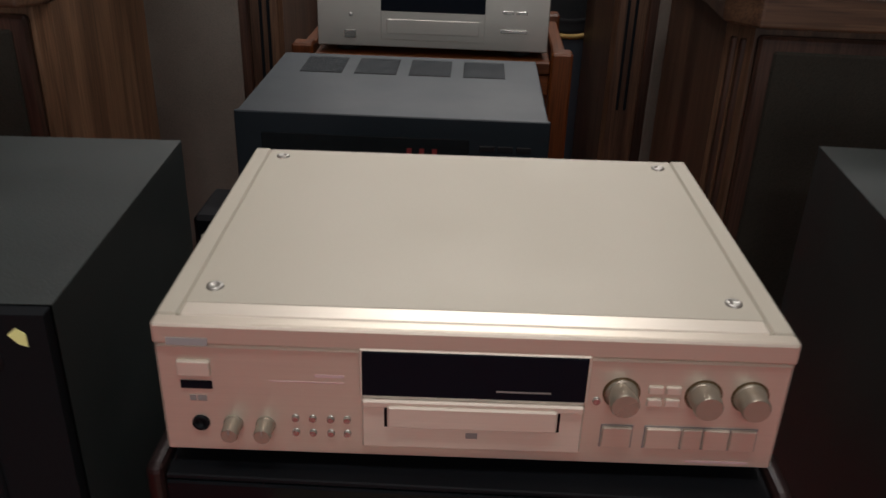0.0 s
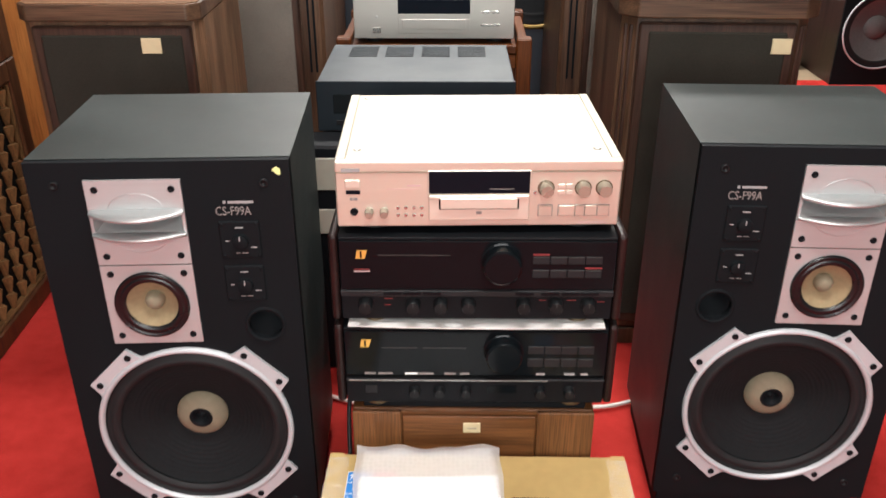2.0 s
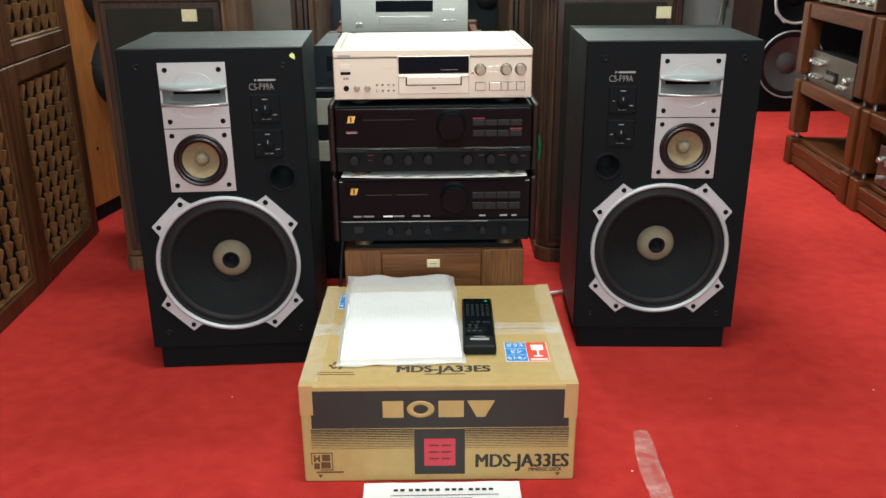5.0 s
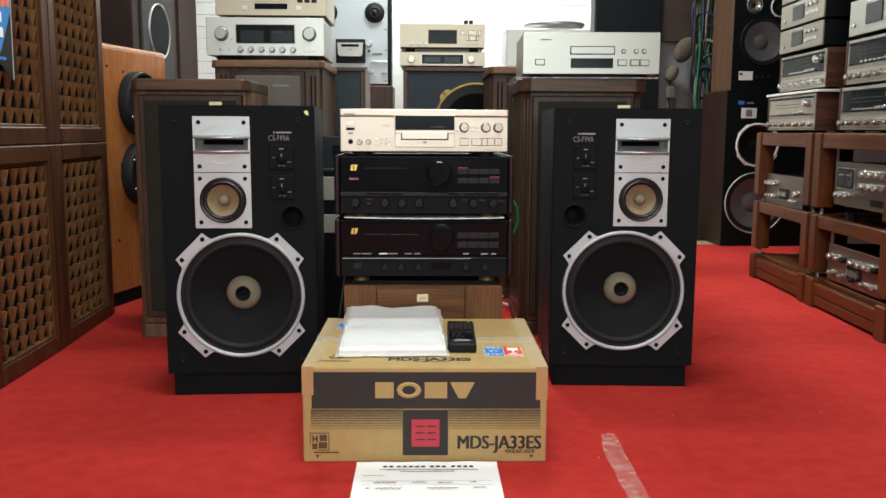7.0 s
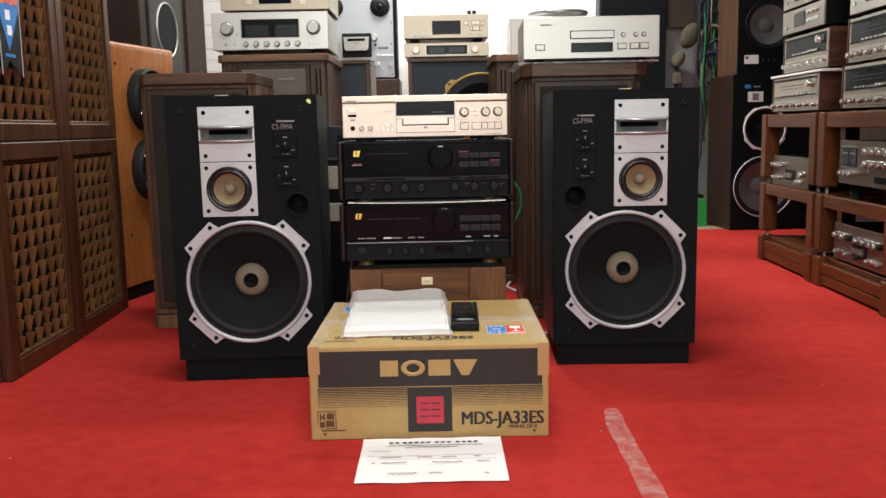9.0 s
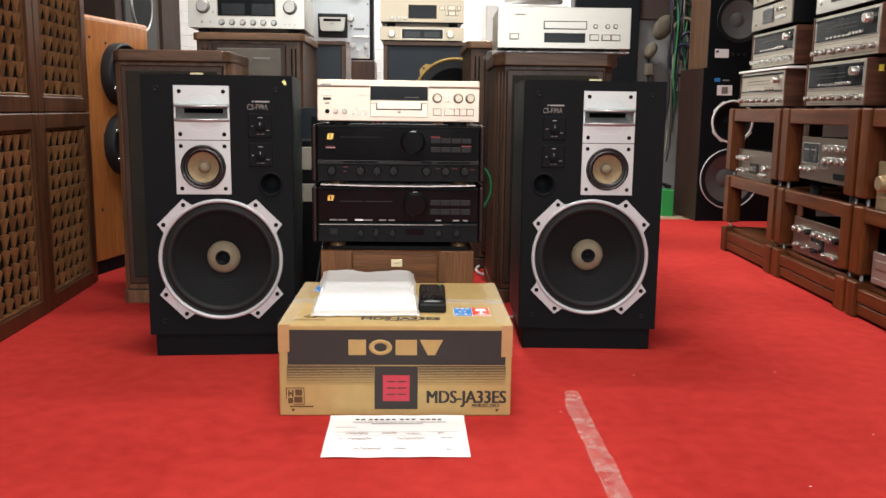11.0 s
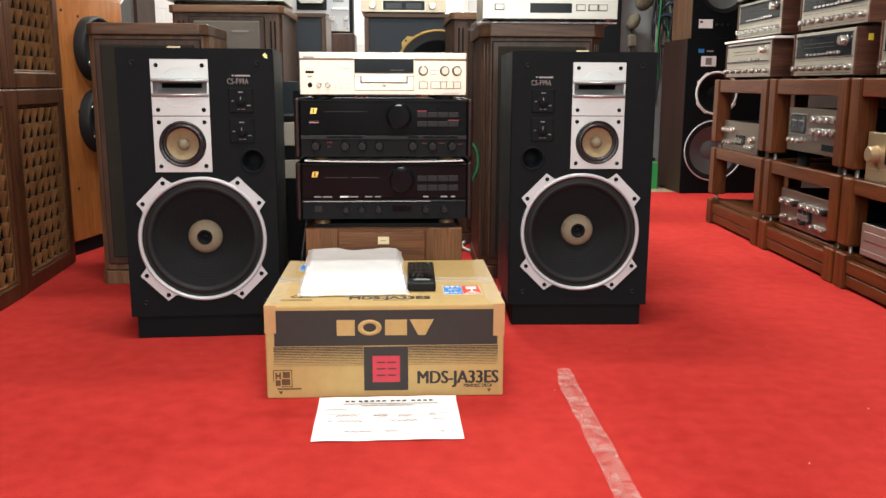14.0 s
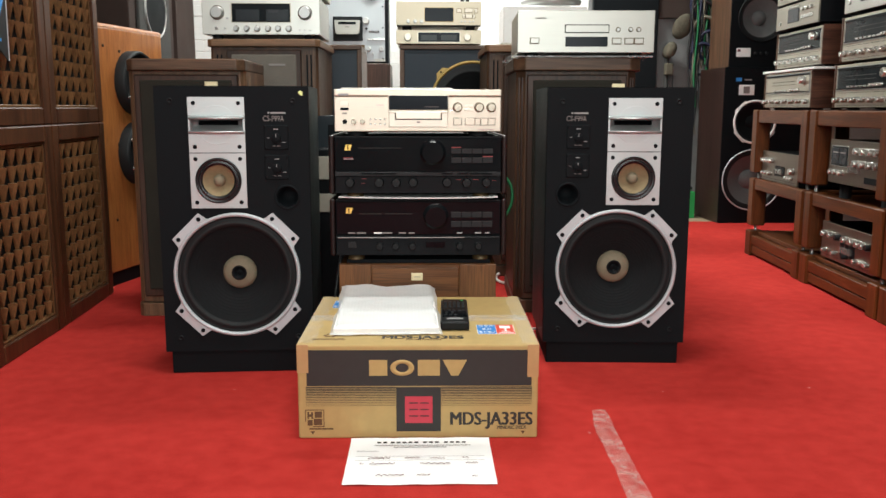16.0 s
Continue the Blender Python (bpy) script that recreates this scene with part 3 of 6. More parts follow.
    part("cone", lathe(bmesh.new(), [(0.0405, 0.0005), (0.030, -0.010), (0.015, -0.019)], (xm, -0.003, zm), 40), CONE_TAN, mid)
    part("dust_cap", lathe(bmesh.new(), [(0.0155, -0.019), (0.0150, -0.010), (0.011, -0.004), (0.006, -0.0015), (0, -0.001)], (xm, -0.003, zm), 24), CAP_TAN, mid)
    # woofer
    ring = bmesh.new()
    lathe(ring, [(0.163, 0), (0.163, 0.006), (0.160, 0.0085), (0.156, 0.0085), (0.153, 0.004), (0.1525, 0.0)], (0, 0, zw), 72)
    wf = part("woofer", ring, SILVER_CAST, t, "large black woofer in a cast silver ring")
    for q in range(4):
        a0 = math.radians(45 + 90 * q)
        pts = [(r * math.cos(a0 + math.radians(d)), zw + r * math.sin(a0 + math.radians(d))) for r, d in ((0.1595, -21), (0.1665, -18), (0.1880, -14.6), (0.1880, 14.6), (0.1665, 18), (0.1595, 21), (0.1595, 9), (0.1595, 0), (0.1595, -9))]
        lug = part("mounting_lug", prism(bmesh.new(), pts, -0.0055, 0.001), SILVER_CAST, wf)
        for d in (-12.4, 12.4):
            a = a0 + math.radians(d)
            part("bolt", lathe(bmesh.new(), [(0.0058, 0), (0.0055, 0.002), (0.0038, 0.0024), (0.003, 0.001), (0, 0.001)], (0.174 * math.cos(a), -0.0055, zw + 0.174 * math.sin(a)), 12), BLACK_METAL, lug)
    part("surround", lathe(bmesh.new(), [(0.1528, 0.001), (0.150, -0.004), (0.146, -0.004), (0.141, 0.002), (0.134, 0.003), (0.128, -0.003)], (0, -0.002, zw), 72), RUBBER, wf)
    prof, r = [], 0.1285
    while r > 0.044:
        d = -0.004 - 0.038 * ((0.1285 - r) / 0.085) ** 0.85
        ridge = 0.0004 * math.sin((0.1285 - r) * 2 * math.pi / 0.0075) if 0.062 < r < 0.115 else 0
        prof.append((r, d + ridge))
        r -= 0.0018
    part("cone", lathe(bmesh.new(), prof, (0, 0, zw), 72), PULP, wf, "ribbed black paper cone")
    part("dust_cap", lathe(bmesh.new(), [(0.0445, -0.042), (0.043, -0.036), (0.034, -0.029), (0.020, -0.025)], (0, 0, zw), 48), CAP_TAN, wf, "beige dust cap")
    part("cap_centre", lathe(bmesh.new(), [(0.020, -0.025), (0.018, -0.0235), (0.013, -0.026), (0.010, -0.034), (0.006, -0.036), (0.004, -0.030), (0, -0.0295)], (0, 0, zw), 32), BLACK_BAFFLE, wf)
    # level controls
    x0 = 0.110 * s
    for z0, z1 in ((0.592, 0.655), (0.516, 0.579)):
        pl = part("level_control", B(x0 - 0.031, x0 + 0.031, -0.003, 0.001, z0, z1, 0.002), BLACK_BAFFLE, t)
        zc2 = (z0 + z1) / 2
        knob(pl, x0, zc2 - 0.002, 0.012, 0.007, BLACK_BAFFLE, -0.003, pointer=WHITE_INK)
        fbox(pl, "printed_mark", WHITE_INK, x0 - 0.006, x0 + 0.006, z1 - 0.0115, z1 - 0.0095, 0.0005, -0.003, 0)
        fbox(pl, "printed_mark", WHITE_INK, x0 - 0.023, x0 - 0.017, zc2 - 0.002, zc2 - 0.0005, 0.0005, -0.003, 0)
        fbox(pl, "printed_mark", WHITE_INK, x0 + 0.015, x0 + 0.024, zc2 - 0.013, zc2 - 0.0115, 0.0005, -0.003, 0)
        fbox(pl, "printed_mark", GREY_INK, x0 - 0.009, x0 - 0.002, z0 + 0.009, z0 + 0.0105, 0.0005, -0.003, 0)
        fbox(pl, "printed_mark", GREY_INK, x0 + 0.001, x0 + 0.010, z0 + 0.009, z0 + 0.0105, 0.0005, -0.003, 0)
        for cx in (-0.026, 0.026):
            for cz in (z0 + 0.005, z1 - 0.005):
                part("screw", lathe(bmesh.new(), [(0.0025, 0), (0.002, 0.0012), (0, 0.0012)], (x0 + cx, -0.003, cz), 8), BLACK_METAL, pl)
    fbox(t, "maker_mark", WHITE_INK, x0 - 0.013, x0 + 0.025, 0.6835, 0.6875, 0.0006, 0, 0)
    fbox(t, "maker_mark", WHITE_INK, x0 - 0.020, x0 - 0.016, 0.6835, 0.6880, 0.0006, 0, 0)
    writing("model_lettering", "CS-F99A", 0.0205, GREY_INK, t, x0 - 0.033, -0.0006, 0.6645, squeeze=0.72)
    # port, grille sockets
    part("bass_port", lathe(bmesh.new(), [(0.033, 0), (0.031, 0.003), (0.027, 0.002), (0.025, -0.060), (0, -0.060)], (xp, 0, 0.470), 32), BLACK_BAFFLE, t, "round black bass port")
    for gx in (-0.153, 0.153):
        for gz in (0.716, 0.100):
            part("grille_socket", lathe(bmesh.new(), [(0.0075, 0), (0.007, 0.002), (0.004, 0.002), (0.0035, 0.0003), (0, 0.0003)], (gx, 0, gz), 14), BLACK_PLASTIC, t)
    if sticker:
        part("price_dot", prism(bmesh.new(), [(0.167, 0.737), (0.173, 0.742), (0.179, 0.738), (0.179, 0.728), (0.173, 0.730)], -0.0008, 0.0005), YELLOW_GREEN, t, "torn yellow-green sticker")
    return t


floor_speaker(pose(0.2970, 0.801, 0, 0, 0, 3.4), 1, True)
floor_speaker(pose(1.3025, 0.875, 0, 0, 0, -1.8), -1, False)


# ---- audio units ----
def unit(name, label, w, h, d, face, case, m, foot=0.012, face_t=0.007, category="hi-fi unit", group="", side=0.0, bevel=0.0015):
    """A hi-fi unit: feet, case, face plate; origin at the support, under the middle of the face."""
    t = thing(name, label, category, m, group)
    part("case", B(-w / 2 + side + 0.002, w / 2 - side - 0.002, face_t, d, foot, h - 0.002, 0.002), case, t)
    part("face_plate", B(-w / 2 + side, w / 2 - side, 0, face_t, foot, h, bevel), face, t)
    for fx in (-w / 2 + side + 0.05, w / 2 - side - 0.05):
        for fy in (0.05, d - 0.05):
            part("foot", lathe(bmesh.new(), [(0.022, 0), (0.022, foot), (0, foot)], (0, 0, 0), 16), RUBBER, t).matrix_basis = pose(fx, fy, 0, -90, 0, 0)
    return t


def disc_recorder(m):
    w, h, d, foot = 0.430, 0.119, 0.335, 0.011
    t = thing("minidisc_deck", "champagne-gold minidisc deck with cream top on the amplifier", "minidisc deck", m)
    top = h
    part("case", B(-w / 2 + 0.001, w / 2 - 0.001, 0.012, d, foot + 0.001, top - 0.004, 0.002), CHAMPAGNE_TOP, t)
    cover = part("top_cover", B(-w / 2 + 0.0164, w / 2 - 0.0164, 0.0297, d - 0.001, top - 0.005, top - 0.0010, 0.0006), CHAMPAGNE_TOP, t, "cream lacquered top cover")
    for sx in (-1, 1):
        part("side_rail", B(*sorted((sx * (w / 2), sx * (w / 2 - 0.0162))), 0.012, d, top - 0.03, top, 0.002), CHAMPAGNE_TOP, t)
    part("front_bar", B(-w / 2 + 0.0165, w / 2 - 0.0165, 0.012, 0.0295, top - 0.006, top - 0.0005, 0.0015), CHAMPAGNE_LIGHT, t)
    for sx in (-0.184, 0.184):
        for yy in (0.052, d - 0.02):
            s = part("cover_screw", lathe(bmesh.new(), [(0.0065, 0), (0.006, 0.0016), (0.003, 0.002), (0.0025, 0.001), (0, 0.001)], (0, 0, 0), 16), SILVER_FACE, cover)
            s.matrix_basis = pose(sx, yy, top - 0.0012, -90, 0, 0)
    face = part("face_plate", B(-w / 2, w / 2, 0.003, 0.012, foot, top - 0.0185, 0.002), CHAMPAGNE, t, "brushed champagne face plate")
    part("upper_band", B(-w / 2, w / 2, 0.000, 0.0125, top - 0.0175, top - 0.0005, 0.0025, 2), CHAMPAGNE, t)
    F = 0.003
    X = lambda px: -w / 2 + (px - 55) / 2077
    Z = lambda py: foot + (283 - py) / 2140
    # window and drawer
    part("window_frame", B(X(342), X(665), -0.001, F + 0.001, Z(165), Z(84), 0.001), CHAMPAGNE_LIGHT, face)
    part("display_window", B(X(346), X(661), -0.0022, F, Z(163), Z(86.5), 0.0008), DISPLAY, face, "dark display window")
    fbox(face, "printed_line", GREY_INK, X(535), X(612), Z(148.5), Z(146), 0.0004, -0.0022, 0)
    part("drawer_panel", B(X(345), X(662), -0.001, F + 0.001, Z(258), Z(166), 0.0012), CHAMPAGNE_LIGHT, face)
    part("drawer_ledge", B(X(345), X(662), -0.004, F, Z(182), Z(168), 0.0015), CHAMPAGNE_LIGHT, face)
    part("drawer_gap", B(X(377), X(629), -0.0016, F, Z(219), Z(178), 0.0004), BLACK_GLOSS, face)
    part("drawer_front", B(X(382), X(624), -0.006, F, Z(214), Z(176), 0.0012), CHAMPAGNE_LIGHT, face, "disc drawer front")
    fbox(face, "disc_mark", GREY_INK, X(495), X(512), Z(236), Z(226), 0.0005, -0.001, 0)
    # left hand controls
    fbox(face, "power_button", CHAMPAGNE_LIGHT, X(85), X(132), Z(143), Z(117), 0.003, F, 0.0008)
    fbox(face, "remote_sensor", DISPLAY, X(87), X(132), Z(167), Z(153), 0.001, F, 0.0003)
    fbox(face, "format_mark", GREY_INK, X(98), X(107), Z(189), Z(179), 0.0005, F, 0)
    fbox(face, "format_mark", GREY_INK, X(109), X(122), Z(189), Z(179), 0.0005, F, 0)
    part("phones_jack", lathe(bmesh.new(), [(0.0062, 0), (0.006, 0.002), (0.0035, 0.002), (0.0032, 0.0004), (0, 0.0004)], (X(110), F, Z(229)), 20), BLACK_METAL, face)
    for px in (157, 204):
        knob(face, X(px), Z(229), 0.0064, 0.015, DIAL_METAL, F, pointer=GREY_INK)
    for px in (248, 273, 299, 323):
        for py in (215, 241):
            knob(face, X(px), Z(py), 0.0026, 0.0025, CHROME, F, "button", segments=12)
    fbox(face, "printed_line", PINK_INK, X(215), X(320), Z(150.5), Z(149), 0.0003, F, 0)
    fbox(face, "printed_line", PINK_INK, X(278), X(320), Z(141), Z(136), 0.0003, F, 0)
    # right hand controls
    for px in (713, 829, 895):
        knob(face, X(px), Z(150), 0.0120, 0.0008, BRONZE, F, "dial_ring", segments=36)
        knob(face, X(px), Z(150), 0.0105, 0.016, DIAL_METAL, F, segments=36, label="turned champagne dial")
    knob(face, X(679), Z(165), 0.0028, 0.002, CHROME, F, "button", segments=12)
    for px in (750, 775):
        for py in (148, 170):
            fbox(face, "button", CHAMPAGNE_LIGHT, X(px), X(px + 21), Z(py), Z(py - 13), 0.002, F, 0.0006)
    for a, b in ((692, 735), (755, 915)):
        fbox(face, "button_frame", GREY_INK, X(a - 2), X(b + 2), Z(248), Z(207), 0.0006, F, 0)
    for a, b in ((692, 735), (755, 806), (808, 837), (839, 876), (878, 915)):
        fbox(face, "button", CHAMPAGNE, X(a), X(b), Z(246), Z(209), 0.0028, F, 0.0008)
    fbox(face, "printed_line", PINK_INK, X(820), X(912), Z(274), Z(270), 0.0003, F, 0)
    fbox(t, "maker_mark", WHITE_INK, X(76), X(133), Z(88), Z(76), 0.0006, 0.0, 0)
    for fx in (-0.16, 0.16):
        for fy in (0.045, d - 0.05):
            part("foot", lathe(bmesh.new(), [(0.024, 0), (0.024, foot), (0, foot)], (0, 0, 0), 20), RUBBER, t).matrix_basis = pose(fx, fy, 0, -90, 0, 0)
    return t


def black_amplifier(m, second):
    """Gloss black amplifier between rosewood cheeks; the second has more legends and a pale strip under its lid."""
    w, h, d, foot = 0.462, 0.163, 0.43, 0.014
    t = thing("amplifier", "gloss black amplifier with rosewood side cheeks, stacked in the middle", "amplifier", m, "stacked black amplifiers")
    part("case", B(-0.216, 0.216, 0.012, d, foot, h - 0.004, 0.002), BLACK_METAL, t)
    for sx in (-1, 1):
        part("side_cheek", B(*sorted((sx * 0.2165, sx * w / 2)), 0.004, d, foot - 0.004, h, 0.008, 3), ROSEWOOD, t, "dark rosewood cheek")
    f = part("face_plate", B(-0.214, 0.214, 0.000, 0.012, 0.069, h - 0.008, 0.0015), BLACK_GLOSS, t, "gloss black face panel")
    part("top_edge", B(-0.214, 0.214, 0.002, 0.014, h - 0.0075, h - 0.003, 0.001), BLACK_METAL, t)
    X = lambda px: (px - 507) / 2059
    Z = lambda py: 0.014 + (615 - py) / 2180
    if not second:
        led = part("ledge", B(-0.2145, 0.2145, -0.004, 0.013, Z(517), Z(494), 0.0012), BUTTON_GREY, t, "dull grey switch ledge")
        for a in (205, 268, 332, 632, 715, 780, 842):
            fbox(led, "switch", BLACK_GLOSS, X(a), X(a + 58), Z(508), Z(498), 0.002, -0.004, 0.0005)
        low = part("lower_panel", B(-0.214, 0.214, 0.004, 0.013, foot, Z(518), 0.001), BLACK_METAL, t)
        for px, r in ((145, 0.0115), (300, 0.0115), (390, 0.0115), (480, 0.0115), (660, 0.0115), (765, 0.0115), (870, 0.0115)):
            knob(low, X(px), Z(553), r, 0.018, BLACK_PLASTIC, 0.004, pointer=DUSTY)
        for a, b, z in ((205, 232, 535), (710, 735, 540), (205, 225, 560), (800, 832, 540), (900, 925, 545)):
            fbox(low, "printed_mark", RED_LINE, X(a), X(b), Z(z), Z(z - 3), 0.0004, 0.004, 0)
        fbox(f, "red_legend", RED_LINE, X(112), X(163), Z(416), Z(413), 0.0005, 0, 0)
        fbox(f, "red_legend", PINK_INK, X(112), X(163), Z(424), Z(420), 0.0005, 0, 0)
        fbox(f, "printed_line", DUSTY, X(190), X(420), Z(362), Z(359.5), 0.0003, 0, 0)
        grid = ((364, 392), (414, 444))
        fbox(f, "red_legend", RED_LINE, X(683), X(735), Z(360), Z(354), 0.0006, 0, 0)
        fbox(f, "red_legend", RED_LINE, X(850), X(905), Z(411), Z(405), 0.0006, 0, 0)
        xk, zk, rk = X(585), Z(385), 0.031
    else:
        low = part("lower_panel", B(-0.214, 0.214, 0.001, 0.013, foot, Z(517), 0.001), BLACK_METAL, t)
        part("ledge", B(-0.2145, 0.2145, -0.003, 0.013, Z(516.5), Z(508), 0.001), BUTTON_GREY, t)
        part("bright_edge", B(-0.21, 0.12, -0.0036, -0.0028, Z(513.5), Z(510)), STEEL, t)
        for px in (300, 385, 475, 730, 830):
            knob(low, X(px), Z(560), 0.009, 0.014, BLACK_PLASTIC, 0.001, pointer=DUSTY)
        fbox(low, "button", BUTTON_GREY, X(130), X(172), Z(572), Z(538), 0.002, 0.001)
        fbox(low, "legend_plate", BLACK_GLOSS, X(548), X(650), Z(572), Z(538), 0.001, 0.001)
        for a, b, mt in ((130, 168, GREY_INK), (176, 226, GREY_INK), (268, 312, WHITE_PAPER), (316, 365, GREY_INK), (402, 440, GREY_INK), (455, 487, GREY_INK), (714, 744, WHITE_INK), (810, 845, WHITE_INK), (866, 890, WHITE_INK)):
            fbox(f, "printed_mark", mt, X(a), X(b), Z(490), Z(482), 0.0006, 0, 0)
        fbox(f, "printed_line", DUSTY, X(190), X(310), Z(378), Z(375), 0.0003, 0, 0)
        fbox(f, "printed_line", DUSTY, X(330), X(475), Z(378), Z(375), 0.0003, 0, 0)
        grid = ((366, 398), (418, 452))
        xk, zk, rk = X(600), Z(390), 0.031
    for za, zb in grid:
        for k in range(4):
            fbox(f, "button", BUTTON_GREY, X(683 + 56 * k), X(683 + 56 * k + 53), Z(zb), Z(za), 0.0018, 0, 0.0006)
            fbox(f, "printed_line", DUSTY, X(687 + 56 * k), X(683 + 56 * k + 49), Z(za + 3), Z(za + 1), 0.0003, -0.0019, 0)
    knob(f, xk, zk, rk, 0.024, BLACK_GLOSS, 0, "volume_knob", "large black volume knob", None, 48)
    lg = part("maker_mark", prism(bmesh.new(), [(X(118), Z(374)), (X(124), Z(342)), (X(157), Z(342)), (X(148), Z(374))], -0.0007, 0.0005), GOLD_LOGO, f, "gold emblem")
    part("emblem_line", B(X(133), X(139), -0.0010, -0.0004, Z(370), Z(346)), BLACK_GLOSS, lg)
    for fx in (-0.165, 0.165):
        for fy in (0.035, d - 0.05):
            part("foot", lathe(bmesh.new(), [(0.022, 0), (0.022, foot), (0, foot)], (0, 0, 0), 20), BRONZE if fy < 0.1 else RUBBER, t).matrix_basis = pose(fx, fy, 0, -90, 0, 0)
    return t


disc_recorder(pose(0.769, 0.828, 0.627, 0, 0, 1.9))
black_amplifier(pose(0.769, 0.812, 0.466, 0, 0, 0.6), False)
black_amplifier(pose(0.769, 0.812, 0.303, 0, 0, 0.4), True)
# pale sheet between the amplifiers
sheet = bmesh.new()
for k in range(25):
    u = -1 + 2 * k / 24
    zz = 0.4665 + 0.003 * u * u
    for yy in (-0.006, 0.36):
        sheet.verts.new((0.206 * u, yy, zz))
        sheet.verts.new((0.206 * u, yy, zz + 0.0022))
sheet.verts.ensure_lookup_table()
for k in range(24):
    a, b = [sheet.verts[4 * k + j] for j in range(4)], [sheet.verts[4 * k + 4 + j] for j in range(4)]
    for i, j in ((0, 1), (1, 3), (3, 2), (2, 0)):
        sheet.faces.new((a[i], a[j], b[j], b[i]))
bmesh.ops.recalc_face_normals(sheet, faces=sheet.faces)
single("packing_sheet", sheet, WHITE_PLASTIC, pose(0.769, 0.812, 0.0), "thin pale plastic sheet between the two amplifiers", "sheet")

# brown cabinet under the amplifiers
st = thing("wooden_cabinet", "brown veneered cabinet lying under the amplifiers", "cabinet", pose(0.767, 0.822, 0))
part("body", B(-0.207, 0.207, 0.004, 0.37, 0, 0.292, 0.003), OAK_BOX, st)
part("front_middle", B(-0.121, 0.108, -0.002, 0.004, 0.003, 0.281, 0.0015), OAK_BOX, st)
for a, b in ((-0.207, -0.123), (0.110, 0.207)):
    part("front_stile", B(a, b, -0.004, 0.004, 0.003, 0.291, 0.0015), OAK_BOX_V, st, "lighter brown upright board")
bd = part("badge", B(-0.017, 0.013, -0.004, -0.001, 0.248, 0.268, 0.0008), BADGE, st, "small yellow brass badge")
part("emblem_line", B(-0.010, 0.006, -0.0048, -0.0035, 0.2572, 0.2588), GREY_INK, bd)
single("support_board", B(-0.19, 0.19, 0.01, 0.37, 0.292, 0.303, 0.001), BLACK_BAFFLE, pose(0.769, 0.822, 0), "thin black board under the lower amplifier", "board")


